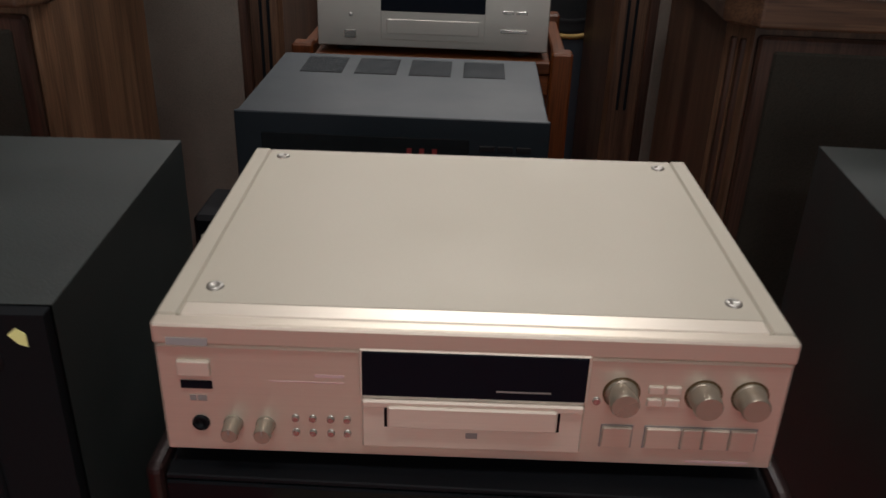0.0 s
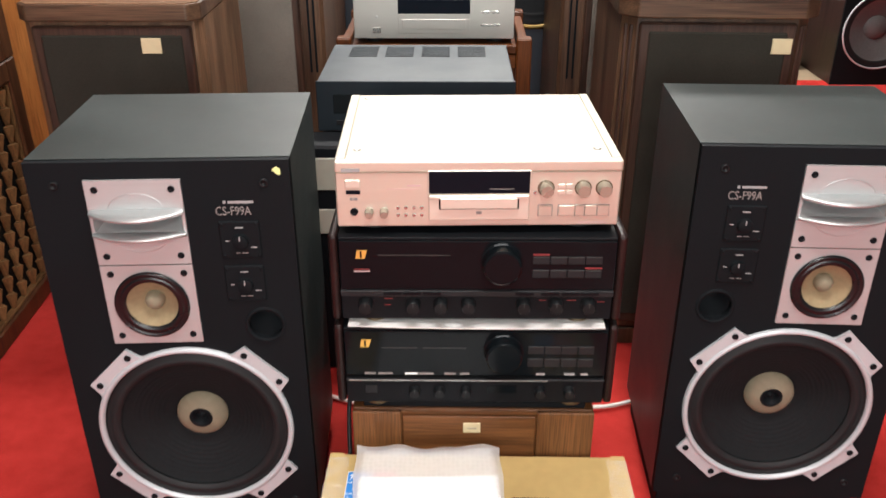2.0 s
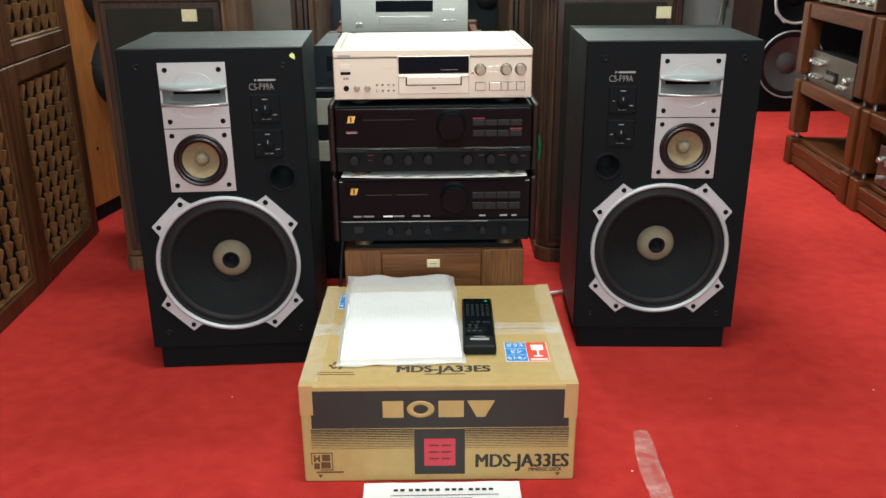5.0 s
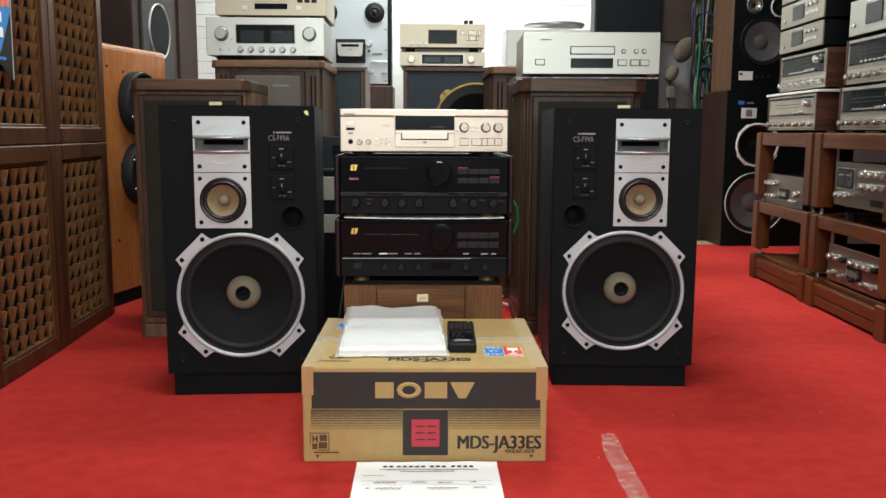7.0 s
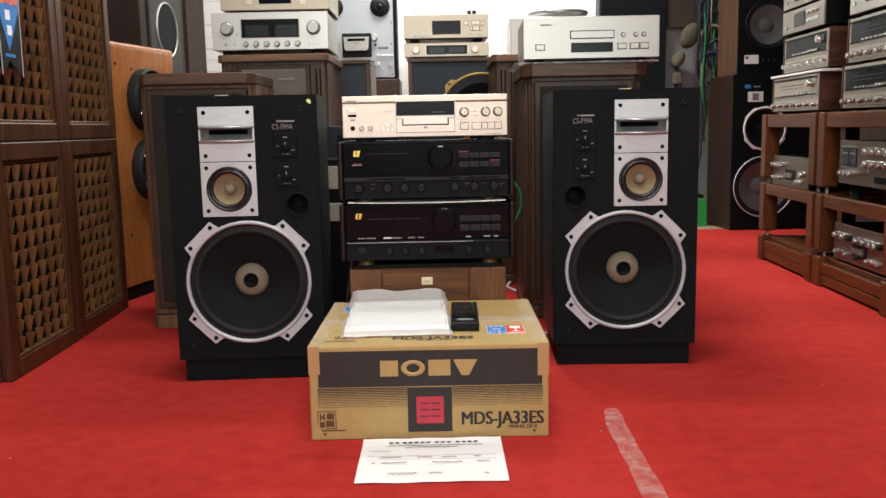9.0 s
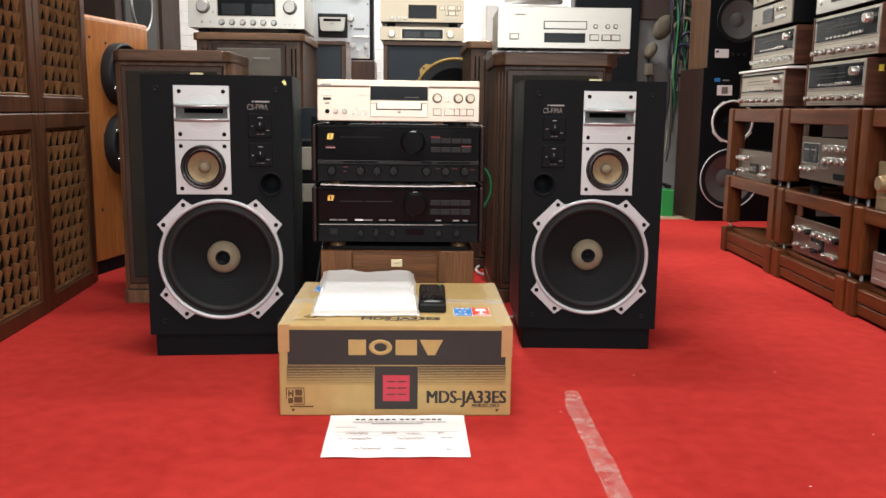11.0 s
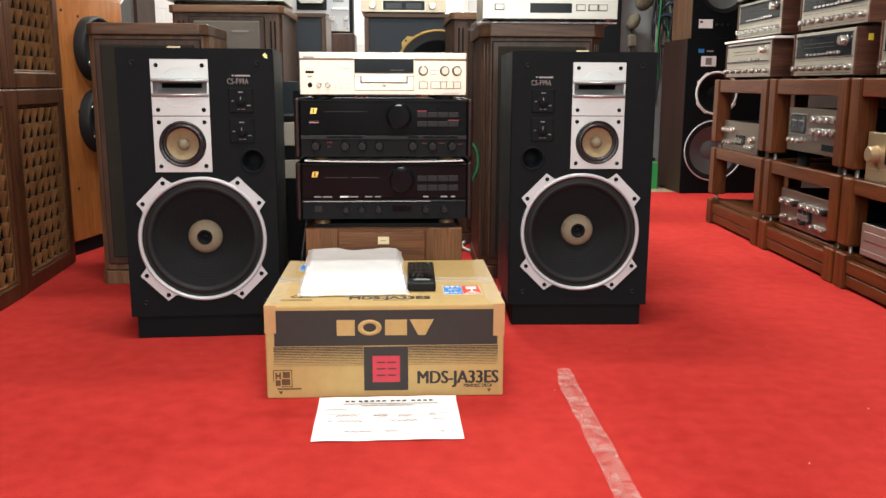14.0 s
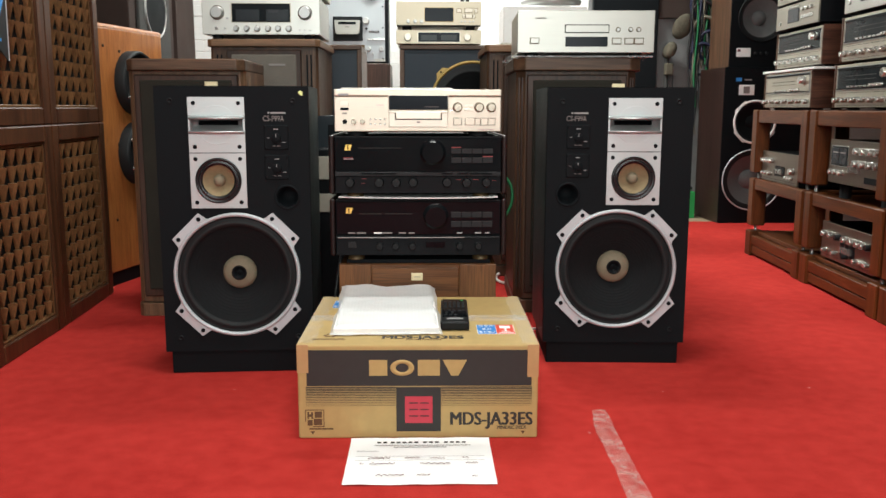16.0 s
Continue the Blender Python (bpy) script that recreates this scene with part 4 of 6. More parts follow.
# ---- carton ----
def carton():
    W, D, H = 0.510, 0.470, 0.206
    t = thing("carton", "brown cardboard carton with black and red print, tape round its edges", "carton", pose(0.774, 0.340, 0, 0, 0, -0.1))
    part("body", B(-W / 2, W / 2, 0, D, 0, H, 0.004, 2), CARDBOARD, t)
    X = lambda px: -W / 2 + (px - 48) / 1674
    Z = lambda py: H - (py - 258) / 1594
    front = lambda name, mt, a, b, c, e, o=0.0006: fbox(t, name, mt, X(a), X(b), Z(e), Z(c), o, 0, 0)
    front("printed_band", BLACK_INK, 80, 878, 275, 400)
    for k in range(12):
        z = 403 + 6 * k
        th = 4.0 * (1 - k / 13)
        for a, b in ((76, 396), (557, 880)):
            front("printed_stripe", BLACK_INK, a, b, z, z + th, 0.0005)
    front("printed_square", BLACK_INK, 397, 556, 404, 561, 0.0008)
    front("red_square", RED_PRINT, 428, 526, 437, 531, 0.0012)
    for a in (443, 482):
        for c in (458, 481, 504):
            front("emblem_stroke", BLACK_INK, a, a + 31, c, c + 4, 0.0016)
    # maker's mark as plain shapes
    front("maker_mark", CARDBOARD, 302, 366, 309, 364, 0.0010)
    part("maker_mark", lathe(bmesh.new(), [(0.0175, 0.0004), (0.0175, 0.001), (0.0095, 0.001), (0.0095, 0.0004)], (0, 0, 0), 32), CARDBOARD, t).matrix_basis = pose(X(419), 0, Z(336.5)) @ Matrix.Diagonal((1.45, 1, 1, 1))
    front("maker_mark", CARDBOARD, 474, 552, 309, 364, 0.0010)
    part("maker_mark", prism(bmesh.new(), [(X(562), Z(309)), (X(648), Z(309)), (X(618), Z(364)), (X(592), Z(364))], -0.0010, 0.0003), CARDBOARD, t)
    writing("model_lettering", "MDS-JA33ES", 0.041, BLACK_INK, t, X(587), -0.0007, Z(538), squeeze=0.835, heavy=0.0017)
    writing("printed_words", "MINIDISC DECK", 0.0105, BLACK_INK, t, X(757), -0.0007, Z(553), squeeze=0.84, heavy=0.0003)
    for a, b, c, e in ((72, 140, 483, 486), (72, 75, 483, 525), (137, 140, 483, 545), (100, 140, 542, 545)):
        front("disc_logo", BROWN_INK, a, b, c, e)
    for a, b, c, e in ((80, 86, 492, 516), (94, 100, 492, 516), (86, 94, 500, 508), (80, 98, 520, 540), (106, 132, 490, 512), (102, 132, 516, 538)):
        front("disc_logo", BROWN_INK, a, b, c, e)
    front("printed_line", BROWN_INK, 86, 172, 549, 554)
    for px in (98, 850):
        part("arrow_mark", prism(bmesh.new(), [(X(px - 8), Z(560)), (X(px + 8), Z(560)), (X(px), Z(572))], -0.0006, 0.0003), BROWN_INK, t)
    # top print
    top = lambda name, mt, x0, x1, y0, y1, o=0.0006: part(name, B(x0, x1, y0, y1, H - 0.0005, H + o), mt, t)
    writing("model_lettering", "MDS-JA33ES", 0.034, BLACK_INK, t, -0.080, 0.050, H + 0.0005, "top", squeeze=1.01, heavy=0.0014)
    top("printed_line", BROWN_INK, -0.026, 0.050, 0.0405, 0.0430)
    for k in range(3):
        a = math.radians(90 + 120 * k)
        m = pose(-0.193, 0.079, H + 0.0004, 0, 0, 120 * k)
        part("recycle_mark", B(-0.0085, 0.0045, 0.0090, 0.0128, -0.0004, 0.0004), BROWN_INK, t).matrix_basis = m
        head = bmesh.new()
        prism(head, [(0.0045, 0.0065), (0.0115, 0.0109), (0.0045, 0.0153)], -0.0004, 0.0004)
        part("recycle_mark", head, BROWN_INK, t).matrix_basis = m @ Matrix(((1, 0, 0, 0), (0, 0, 1, 0), (0, 1, 0, 0), (0, 0, 0, 1)))
        part("recycle_mark", B(-0.0085, -0.0050, 0.0035, 0.0088, -0.0004, 0.0004), BROWN_INK, t).matrix_basis = m
    top("printed_line", BROWN_INK, -0.228, -0.160, 0.0510, 0.0528)
    top("printed_line", BROWN_INK, -0.228, -0.157, 0.0425, 0.0443)
    # two fragile labels
    for lx, ly in ((0.131, 0.089), (-0.219, 0.343)):
        lab = part("care_label", B(lx, lx + 0.084, ly, ly + 0.080, H - 0.0005, H + 0.0005), WHITE_PAPER, t, "blue and red care label")
        for k, word in enumerate(("セトモノ", "ビン", "ガラス")):
            part("blue_field", B(lx + 0.001, lx + 0.042, ly + 0.001 + 0.0265 * k, ly + 0.0255 + 0.0265 * k, H + 0.0002, H + 0.0009), BLUE_PRINT, lab)
            writing("care_words", word, 0.0135 if k == 0 else 0.0165, WHITE_PAPER, lab, lx + 0.0215, ly + 0.0075 + 0.0265 * k, H + 0.0014, "top", align="CENTER", squeeze=0.72, heavy=0.0003)
        part("red_field", B(lx + 0.043, lx + 0.083, ly + 0.001, ly + 0.079, H + 0.0002, H + 0.0009), LABEL_RED, lab)
        part("glass_sign", B(lx + 0.052, lx + 0.076, ly + 0.046, ly + 0.068, H + 0.0008, H + 0.0014, 0.0002), WHITE_PAPER, lab)
        part("glass_sign", B(lx + 0.062, lx + 0.066, ly + 0.020, ly + 0.047, H + 0.0008, H + 0.0014), WHITE_PAPER, lab)
        part("glass_sign", B(lx + 0.055, lx + 0.072, ly + 0.018, ly + 0.022, H + 0.0008, H + 0.0014), WHITE_PAPER, lab)
        part("printed_line", B(lx + 0.047, lx + 0.080, ly + 0.005, ly + 0.009, H + 0.0008, H + 0.0014), WHITE_PAPER, lab)
    # flap seam and tapes
    part("flap_seam", B(-W / 2, W / 2, D / 2 - 0.001, D / 2 + 0.001, H - 0.001, H + 0.0004), BROWN_INK, t)
    part("clear_tape", B(-W / 2 - 0.001, W / 2 + 0.001, D / 2 - 0.028, D / 2 + 0.028, H + 0.0006, H + 0.0009), FILM, t, "wrinkled clear packing tape")
    for sx in (-1, 1):
        part("clear_tape", B(*sorted((sx * (W / 2 + 0.0004), sx * (W / 2 + 0.0008))), D / 2 - 0.028, D / 2 + 0.028, H - 0.07, H), FILM, t)
        a, b = sorted((sx * W / 2, sx * (W / 2 - 0.023)))
        part("corner_tape", B(a - 0.0006, b + 0.0006, -0.0014, 0.002, H - (0.060 if sx < 0 else 0.070), H + 0.0012, 0.0005), CARDBOARD_TAPE, t, "brown paper tape folded over the corner")
        part("corner_tape", B(a - 0.0006, b + 0.0006, 0, D, H - 0.0005, H + 0.0005), CARDBOARD, t)
        # clear tape lapped over the side edge, lifted here and there
        lap, prev = bmesh.new(), None
        for k in range(41):
            y = 0.012 + (D - 0.024) * k / 40
            lift = 0.0016 + 0.0022 * max(0.0, noise.noise((y * 30, 3.0 * sx, 0)))
            inner = sx * (W / 2 - 0.034 - 0.006 * noise.noise((y * 22, 7.0 * sx, 0)))
            cur = [lap.verts.new(p) for p in ((inner, y, H + 0.0014), (sx * (W / 2 - 0.012), y, H + lift), (sx * (W / 2 + lift), y, H + 0.0008), (sx * (W / 2 + 0.0012), y, H - 0.030))]
            if prev:
                for j in range(3):
                    lap.faces.new((prev[j], prev[j + 1], cur[j + 1], cur[j]))
            prev = cur
        part("edge_tape", lap, FILM, t, "wrinkled clear tape lapped over the edge")
    return t


carton()


# bubble-wrapped papers and the remote control on the carton
def bubble_pack(m):
    W, D = 0.252, 0.385
    t = thing("wrapped_manual", "white paper manual in a bubble-wrap sleeve on the carton", "wrapped manual", m)
    grid = bmesh.new()
    nx, ny = 40, 60
    rows = []
    for j in range(ny + 1):
        row = []
        for i in range(nx + 1):
            u, v = i / nx, j / ny
            x = (u - 0.5) * (W + 0.018 * noise.noise((0.3, v * 6, 1.0)))
            y = v * D + 0.008 * noise.noise((u * 5, 0.2, 4.0))
            edge = min(u, 1 - u, v, 1 - v)
            z = 0.002 + 0.0165 * min(edge / 0.06, 1) + 0.0012 * noise.noise((u * 7, v * 9, 2.2)) + 0.034 * (max(0, v - 0.55) / 0.45) ** 1.6 * (0.85 + 0.5 * noise.noise((u * 3, 3, 1)) - 0.25 * u)
            row.append(grid.verts.new((x, y, max(z, 0.001))))
        rows.append(row)
    for a, b in zip(rows, rows[1:]):
        for i in range(nx):
            grid.faces.new((a[i], a[i + 1], b[i + 1], b[i])).smooth = True
    part("paper", B(-0.116, 0.116, 0.006, 0.325, 0.001, 0.0150, 0.001), WHITE_PAPER, t, "white paper inside the sleeve")
    part("bubble_sleeve", grid, BUBBLE, t, "clear bubble-wrap sleeve")
    return t


bubble_pack(pose(0.704, 0.412, 0.2075, 0, 0, 2.0))


def remote_control(m):
    W, L, T = 0.064, 0.232, 0.020
    t = thing("remote_control", "long black remote control with rows of small buttons", "remote control", m)
    part("body", B(-W / 2, W / 2, 0, L, 0, T, 0.004, 3), BLACK_PLASTIC, t)
    part("key_field", B(-W / 2 + 0.004, W / 2 - 0.004, 0.045, L - 0.006, T - 0.0004, T + 0.0006), BLACK_GLOSS, t)
    key = None
    for r in range(6):
        for c in range(5):
            x, y = -0.021 + 0.0105 * c, L - 0.040 - 0.0105 * r
            if key is None:
                key = part("key", B(-0.0033, 0.0033, -0.0022, 0.0022, 0, 0.0022, 0.0006), BUTTON_GREY, t)
                key.matrix_basis = pose(x, y, T)
            else:
                share("key", key, t, x, y, T)
            if (r + c) % 2 == 0 or r < 4:
                part("printed_mark", B(x - 0.002, x + 0.002, y + 0.0035, y + 0.0048, T + 0.0004, T + 0.0009), GREY_INK, t)
    for x, y in ((-0.012, 0.105), (-0.001, 0.105), (0.012, 0.105), (0.021, 0.105), (-0.018, 0.090), (-0.005, 0.090), (-0.018, 0.078), (-0.005, 0.078), (-0.020, 0.063), (-0.009, 0.063), (0.002, 0.063)):
        share("key", key, t, x, y, T)
        part("printed_mark", B(x - 0.003, x + 0.003, y + 0.0035, y + 0.0048, T + 0.0004, T + 0.0009), GREY_INK, t)
    part("power_key", B(0.016, 0.022, L - 0.022, L - 0.016, T, T + 0.002, 0.0006), GREEN_BOX, t, "small green power key")
    part("name_plate", B(-0.018, 0.019, 0.025, 0.034, T - 0.0004, T + 0.0006), WHITE_INK, t)
    part("maker_mark", B(-0.012, 0.012, 0.0385, 0.0425, T - 0.0004, T + 0.0005), GREY_INK, t)
    return t


remote_control(pose(0.855, 0.454, 0.2075, 0, 0, -1))


def receipt(m):
    W, D = 0.292, 0.222
    t = thing("receipt", "white printed receipt with handwriting, lying on the carpet", "paper", m)
    bm = bmesh.new()
    rows = [[bm.verts.new(((i / 16 - 0.5) * W, j / 12 * D, 0.003 + 0.0018 * noise.noise((i * 0.3, j * 0.35, 0)) + (0.004 if j == 12 else 0))) for i in range(17)] for j in range(13)]
    for a, b in zip(rows, rows[1:]):
        for i in range(16):
            bm.faces.new((a[i], a[i + 1], b[i + 1], b[i])).smooth = True
    part("sheet", bm, WHITE_PAPER, t)
    bar = lambda x0, x1, y, h, mt: part("printed_bar", B(x0, x1, y, y + h, 0.0048, 0.0052), mt, t)
    for a, n in ((-0.090, 2), (-0.062, 5), (0.006, 3), (0.050, 4)):
        for k in range(n):
            bar(a + 0.0125 * k, a + 0.0125 * k + 0.0080, 0.198, 0.0068, BLACK_INK)
    bar(-0.095, 0.105, 0.184, 0.0022, GREY_INK)
    bar(-0.055, 0.055, 0.174, 0.0022, GREY_INK)
    bar(-0.130, -0.085, 0.154, 0.0018, PALE_GREY_INK)
    bar(-0.130, 0.13, 0.128, 0.0006, PALE_GREY_INK)
    bar(-0.130, 0.13, 0.108, 0.0006, PALE_GREY_INK)
    for a, b, y in ((-0.105, -0.06, 0.118), (-0.03, 0.0, 0.118), (0.02, 0.05, 0.116), (0.085, 0.098, 0.118), (-0.12, -0.112, 0.09), (-0.1, -0.05, 0.09), (0.0, 0.06, 0.09), (0.09, 0.115, 0.092), (-0.085, -0.03, 0.036), (-0.005, 0.02, 0.036), (0.10, 0.11, 0.03)):
        w = bmesh.new()
        n = 14
        prev = None
        for k in range(n + 1):
            x, z = a + (b - a) * k / n, y + 0.0035 * math.sin(k * 2.1 + a * 90) + 0.002 * math.sin(k * 3.7)
            cur = (w.verts.new((x, z, 0.0056)), w.verts.new((x, z + 0.0034, 0.0056)))
            if prev:
                w.faces.new((prev[0], cur[0], cur[1], prev[1]))
            prev = cur
        part("handwriting", w, RED_INK, t)
    return t


receipt(pose(0.780, 0.104, 0.0, 0, 0, 0.4))

# strip of old tape on the carpet
tp = bmesh.new()
prev = None
for k in range(61):
    v = k / 60
    y = 0.50 - 1.35 * v
    xl = 1.165 - 0.024 * v + 0.004 * noise.noise((v * 14, 0, 0)) - (0.012 * (1 - v / 0.06) * -1 if v < 0.06 else 0)
    xr = 1.208 - 0.022 * v + 0.004 * noise.noise((v * 14, 5, 0))
    z = 0.004 + 0.0012 * noise.noise((v * 25, 2, 0))
    cur = (tp.verts.new((xl, y, z)), tp.verts.new(((xl + xr) / 2, y, z + 0.0016 + 0.001 * noise.noise((v * 40, 8, 0)))), tp.verts.new((xr, y, z)))
    if prev:
        tp.faces.new((prev[0], prev[1], cur[1], cur[0]))
        tp.faces.new((prev[1], prev[2], cur[2], cur[1]))
    prev = cur
single("floor_tape", tp, clear_film("old_tape", 0.35, 0.25, (0.80, 0.52, 0.47), 0.3), pose(0, 0, 0), "strip of old clear tape stuck on the red carpet", "tape")

# specks of lint on the carpet
lint = bmesh.new()
rl = random.Random(5)
for k in range(24):
    x, y, s = rl.uniform(-0.1, 1.9), rl.uniform(-0.75, 0.75), rl.uniform(0.0012, 0.0032)
    if 0.42 < x < 1.10 and y > 0.05 or y > 0.68:
        x, y = x * 0.3 + 1.02, -abs(y) * 0.9
    a = rl.uniform(0, 6.28)
    lint.faces.new([lint.verts.new((x + s * q * math.cos(a + b), y + s * q * math.sin(a + b), 0.0016 + 0.0006 * (b > 3))) for b, q in ((0, 1.4), (1.7, 0.7), (3.1, 1.1), (4.6, 0.6))])
single("lint", lint, WHITE_PAPER, pose(0, 0, 0), "scattered pale specks of lint on the red carpet", "lint", kind="stuff")


# ---- wooden loudspeakers behind ----
def slab_speaker(name, label, m, W, D, H, slab, grille, badge_x=None, over=0.018, side=WALNUT, top=WALNUT_TOP_LIT, chamfer=0.04, foot=0.05, logo=False, slots=False, group="", side_over=None, badge_up=0.0, bead=True, lit_top=False, stile=0.018):
    """A walnut floor loudspeaker: chamfered top slab, framed cloth grille, plinth, fluted front corners."""
    t = thing(name, label, "loudspeaker", m, group)

    def outline(w, y0, y1, c):
        return [(-w / 2, y1), (-w / 2, y0 + c), (-w / 2 + c, y0), (w / 2 - c, y0), (w / 2, y0 + c), (w / 2, y1)]

    def column(pts, z0, z1, bev=0.0):
        bm = bmesh.new()
        a, b = [bm.verts.new((x, y, z0)) for x, y in pts], [bm.verts.new((x, y, z1)) for x, y in pts]
        bm.faces.new(a[::-1])
        bm.faces.new(b)
        for k in range(len(pts)):
            j = (k + 1) % len(pts)
            bm.faces.new((a[k], a[j], b[j], b[k]))
        bmesh.ops.recalc_face_normals(bm, faces=bm.faces)
        if bev:
            bmesh.ops.bevel(bm, geom=bm.edges[:], offset=bev, segments=2, affect="EDGES", profile=0.5)
        return bm

    part("body", column(outline(W, 0.012, D, chamfer), foot, H - slab), side, t)
    part("top_slab", column(outline(W + 2 * (over if side_over is None else side_over), -over, D, chamfer + 0.008), H - slab, H, 0.004), top, t, "thick walnut top with cut corners")
    # thin lighter sheet: overhead light on the slab, put into its colour
    if lit_top:
        part("top_veneer", column(outline(W - 0.010, -over + 0.006, D - 0.004, chamfer + 0.006), H, H + 0.0015), WALNUT_TOP_LIT, t, "walnut upper face, overhead light put into its tone")
    part("plinth", column(outline(W + 0.008, 0.006, D, chamfer), 0, foot - 0.004, 0.003), side, t)
    gw = W / 2 - max(chamfer, stile) - 0.004
    fr = part("grille_frame", B(-gw, gw, -0.002, 0.012, foot + 0.02, H - slab - 0.012, 0.004), WALNUT_DARK, t)
    part("grille", B(-gw + 0.02, gw - 0.02, -0.007, 0.0, foot + 0.045, H - slab - 0.03, 0.004), grille, fr, "stretched cloth grille")
    if slots:
        for sx in (-1, 1):
            for k in range(2):
                x = sx * (gw + 0.022 + 0.016 * k)
                part("slot", B(x - 0.003, x + 0.003, 0.009, 0.013, H - slab - 0.42, H - slab - 0.03), BLACK_BAFFLE, t)
    if badge_x is not None:
        part("badge", B(badge_x - 0.021, badge_x + 0.021, -0.0095, -0.006, H - slab - 0.085 + badge_up, H - slab - 0.052 + badge_up, 0.001), BADGE, fr, "small pale brass badge")
    if logo:
        part("maker_mark", B(0.02, 0.085, -0.009, -0.006, H - slab - 0.074, H - slab - 0.066), GREY_INK, fr)
    for sx in (-1, 1):
        for k in range(2 if bead else 0):
            u = (k + 1) / 3
            x, y = sx * (W / 2 - chamfer * (1 - u)), 0.012 + chamfer * u
            part("corner_bead", B(x - 0.004, x + 0.004, y - 0.004, y + 0.004, foot + 0.03, H - slab - 0.02, 0.002), WALNUT_DARK, t)
    return t


slab_speaker("walnut_loudspeaker", "dark-grilled walnut loudspeaker with cut-corner top coloured as lit", pose(0.008, 1.440, 0, 0, 0, 1.0), 0.380, 0.36, 0.852, 0.036, GRILLE_BLACK, 0.083, 0.016, side=WALNUT_SIDE_LIT, top=WALNUT_H, chamfer=0.016, bead=False, lit_top=True, group="pair of walnut loudspeakers", side_over=0.001, badge_up=0.0175)
slab_speaker("walnut_loudspeaker", "dark-grilled walnut loudspeaker with a disc player on top", pose(1.286, 1.475, 0, 0, 0, -1.5), 0.398, 0.46, 0.862, 0.042, GRILLE_BLACK, 0.135, 0.018, top=WALNUT_H, chamfer=0.03, group="pair of walnut loudspeakers", side_over=0.012, badge_up=0.0105)
slab_speaker("grey_grille_loudspeaker", "tall walnut loudspeaker with a grey cloth grille", pose(0.135, 2.12, 0, 0, 0, 0), 0.43, 0.5, 0.968, 0.030, GRILLE_GREY, None, 0.010, chamfer=0.010, logo=True, slots=True, bead=False, stile=0.062)


def open_speaker(m, W, H, D, wr, wz, label):
    """A wooden loudspeaker without grille: blue-black baffle and a gold-framed woofer."""
    t = thing("open_loudspeaker", label, "loudspeaker", m, "open wooden loudspeakers")
    for sx in (-1, 1):
        part("side_panel", B(*sorted((sx * W / 2, sx * (W / 2 - 0.022))), -0.012, D, 0.0, H - 0.0205, 0.003), WALNUT, t)
    part("top_panel", B(-W / 2, W / 2, -0.012, D, H - 0.02, H, 0.003), WALNUT_H, t)
    part("baffle", holed(-W / 2 + 0.022, W / 2 - 0.022, 0.0, H - 0.02, 0.0, 0.02, [(0, wz, wr * 0.93)]), BAFFLE_BLUE, t)
    part("back_panel", B(-W / 2 + 0.022, W / 2 - 0.022, D - 0.02, D, 0.0, H - 0.0205), WALNUT_DARK, t)
    wf = part("woofer", lathe(bmesh.new(), [(wr, 0), (wr, 0.006), (wr * 0.95, 0.008), (wr * 0.93, 0.0)], (0, 0, wz), 56), GOLD_FRAME, t, "woofer in a gold-coloured frame")
    for q in range(4):
        a = math.radians(45 + 90 * q)
        pts = [(1.0 * r * math.cos(a + math.radians(d)), wz + r * math.sin(a + math.radians(d))) for r, d in ((wr * 0.97, -13), (wr * 1.09, -5), (wr * 1.09, 5), (wr * 0.97, 13))]
        lug = part("mounting_lug", prism(bmesh.new(), pts, -0.006, 0.001), GOLD_FRAME, wf)
        part("bolt", lathe(bmesh.new(), [(0.005, 0), (0.004, 0.002), (0, 0.002)], (wr * 1.04 * math.cos(a), -0.006, wz + wr * 1.04 * math.sin(a)), 10), BLACK_METAL, lug)
    part("surround", lathe(bmesh.new(), [(wr * 0.935, 0.001), (wr * 0.88, 0.005), (wr * 0.80, -0.004), (wr * 0.78, -0.001), (wr * 0.74, -0.005)], (0, 0, wz), 56), RUBBER, wf)
    part("cone", lathe(bmesh.new(), [(wr * 0.75, -0.004), (wr * 0.5, -0.03), (wr * 0.26, -0.055)], (0, 0, wz), 56), PULP, wf)
    part("dust_cap", lathe(bmesh.new(), [(wr * 0.27, -0.055), (wr * 0.2, -0.04), (0, -0.034)], (0, 0, wz), 32), RUBBER, wf)
    return t


open_speaker(pose(0.133, 2.75, 0), 0.690, 0.988, 0.33, 0.205, 0.715, "wooden loudspeaker with blue-black baffle and gold-framed woofer")
open_speaker(pose(1.002, 2.75, 0), 0.690, 0.990, 0.33, 0.205, 0.715, "wooden loudspeaker with gold-framed woofer, gold units on top")
slab_speaker("grey_grille_loudspeaker", "tall walnut loudspeaker with slotted corners behind the disc player", pose(1.245, 2.13, 0, 0, 0, 0), 0.43, 0.5, 0.950, 0.030, GRILLE_GREY, None, 0.010, chamfer=0.010, slots=True, bead=False, stile=0.062)


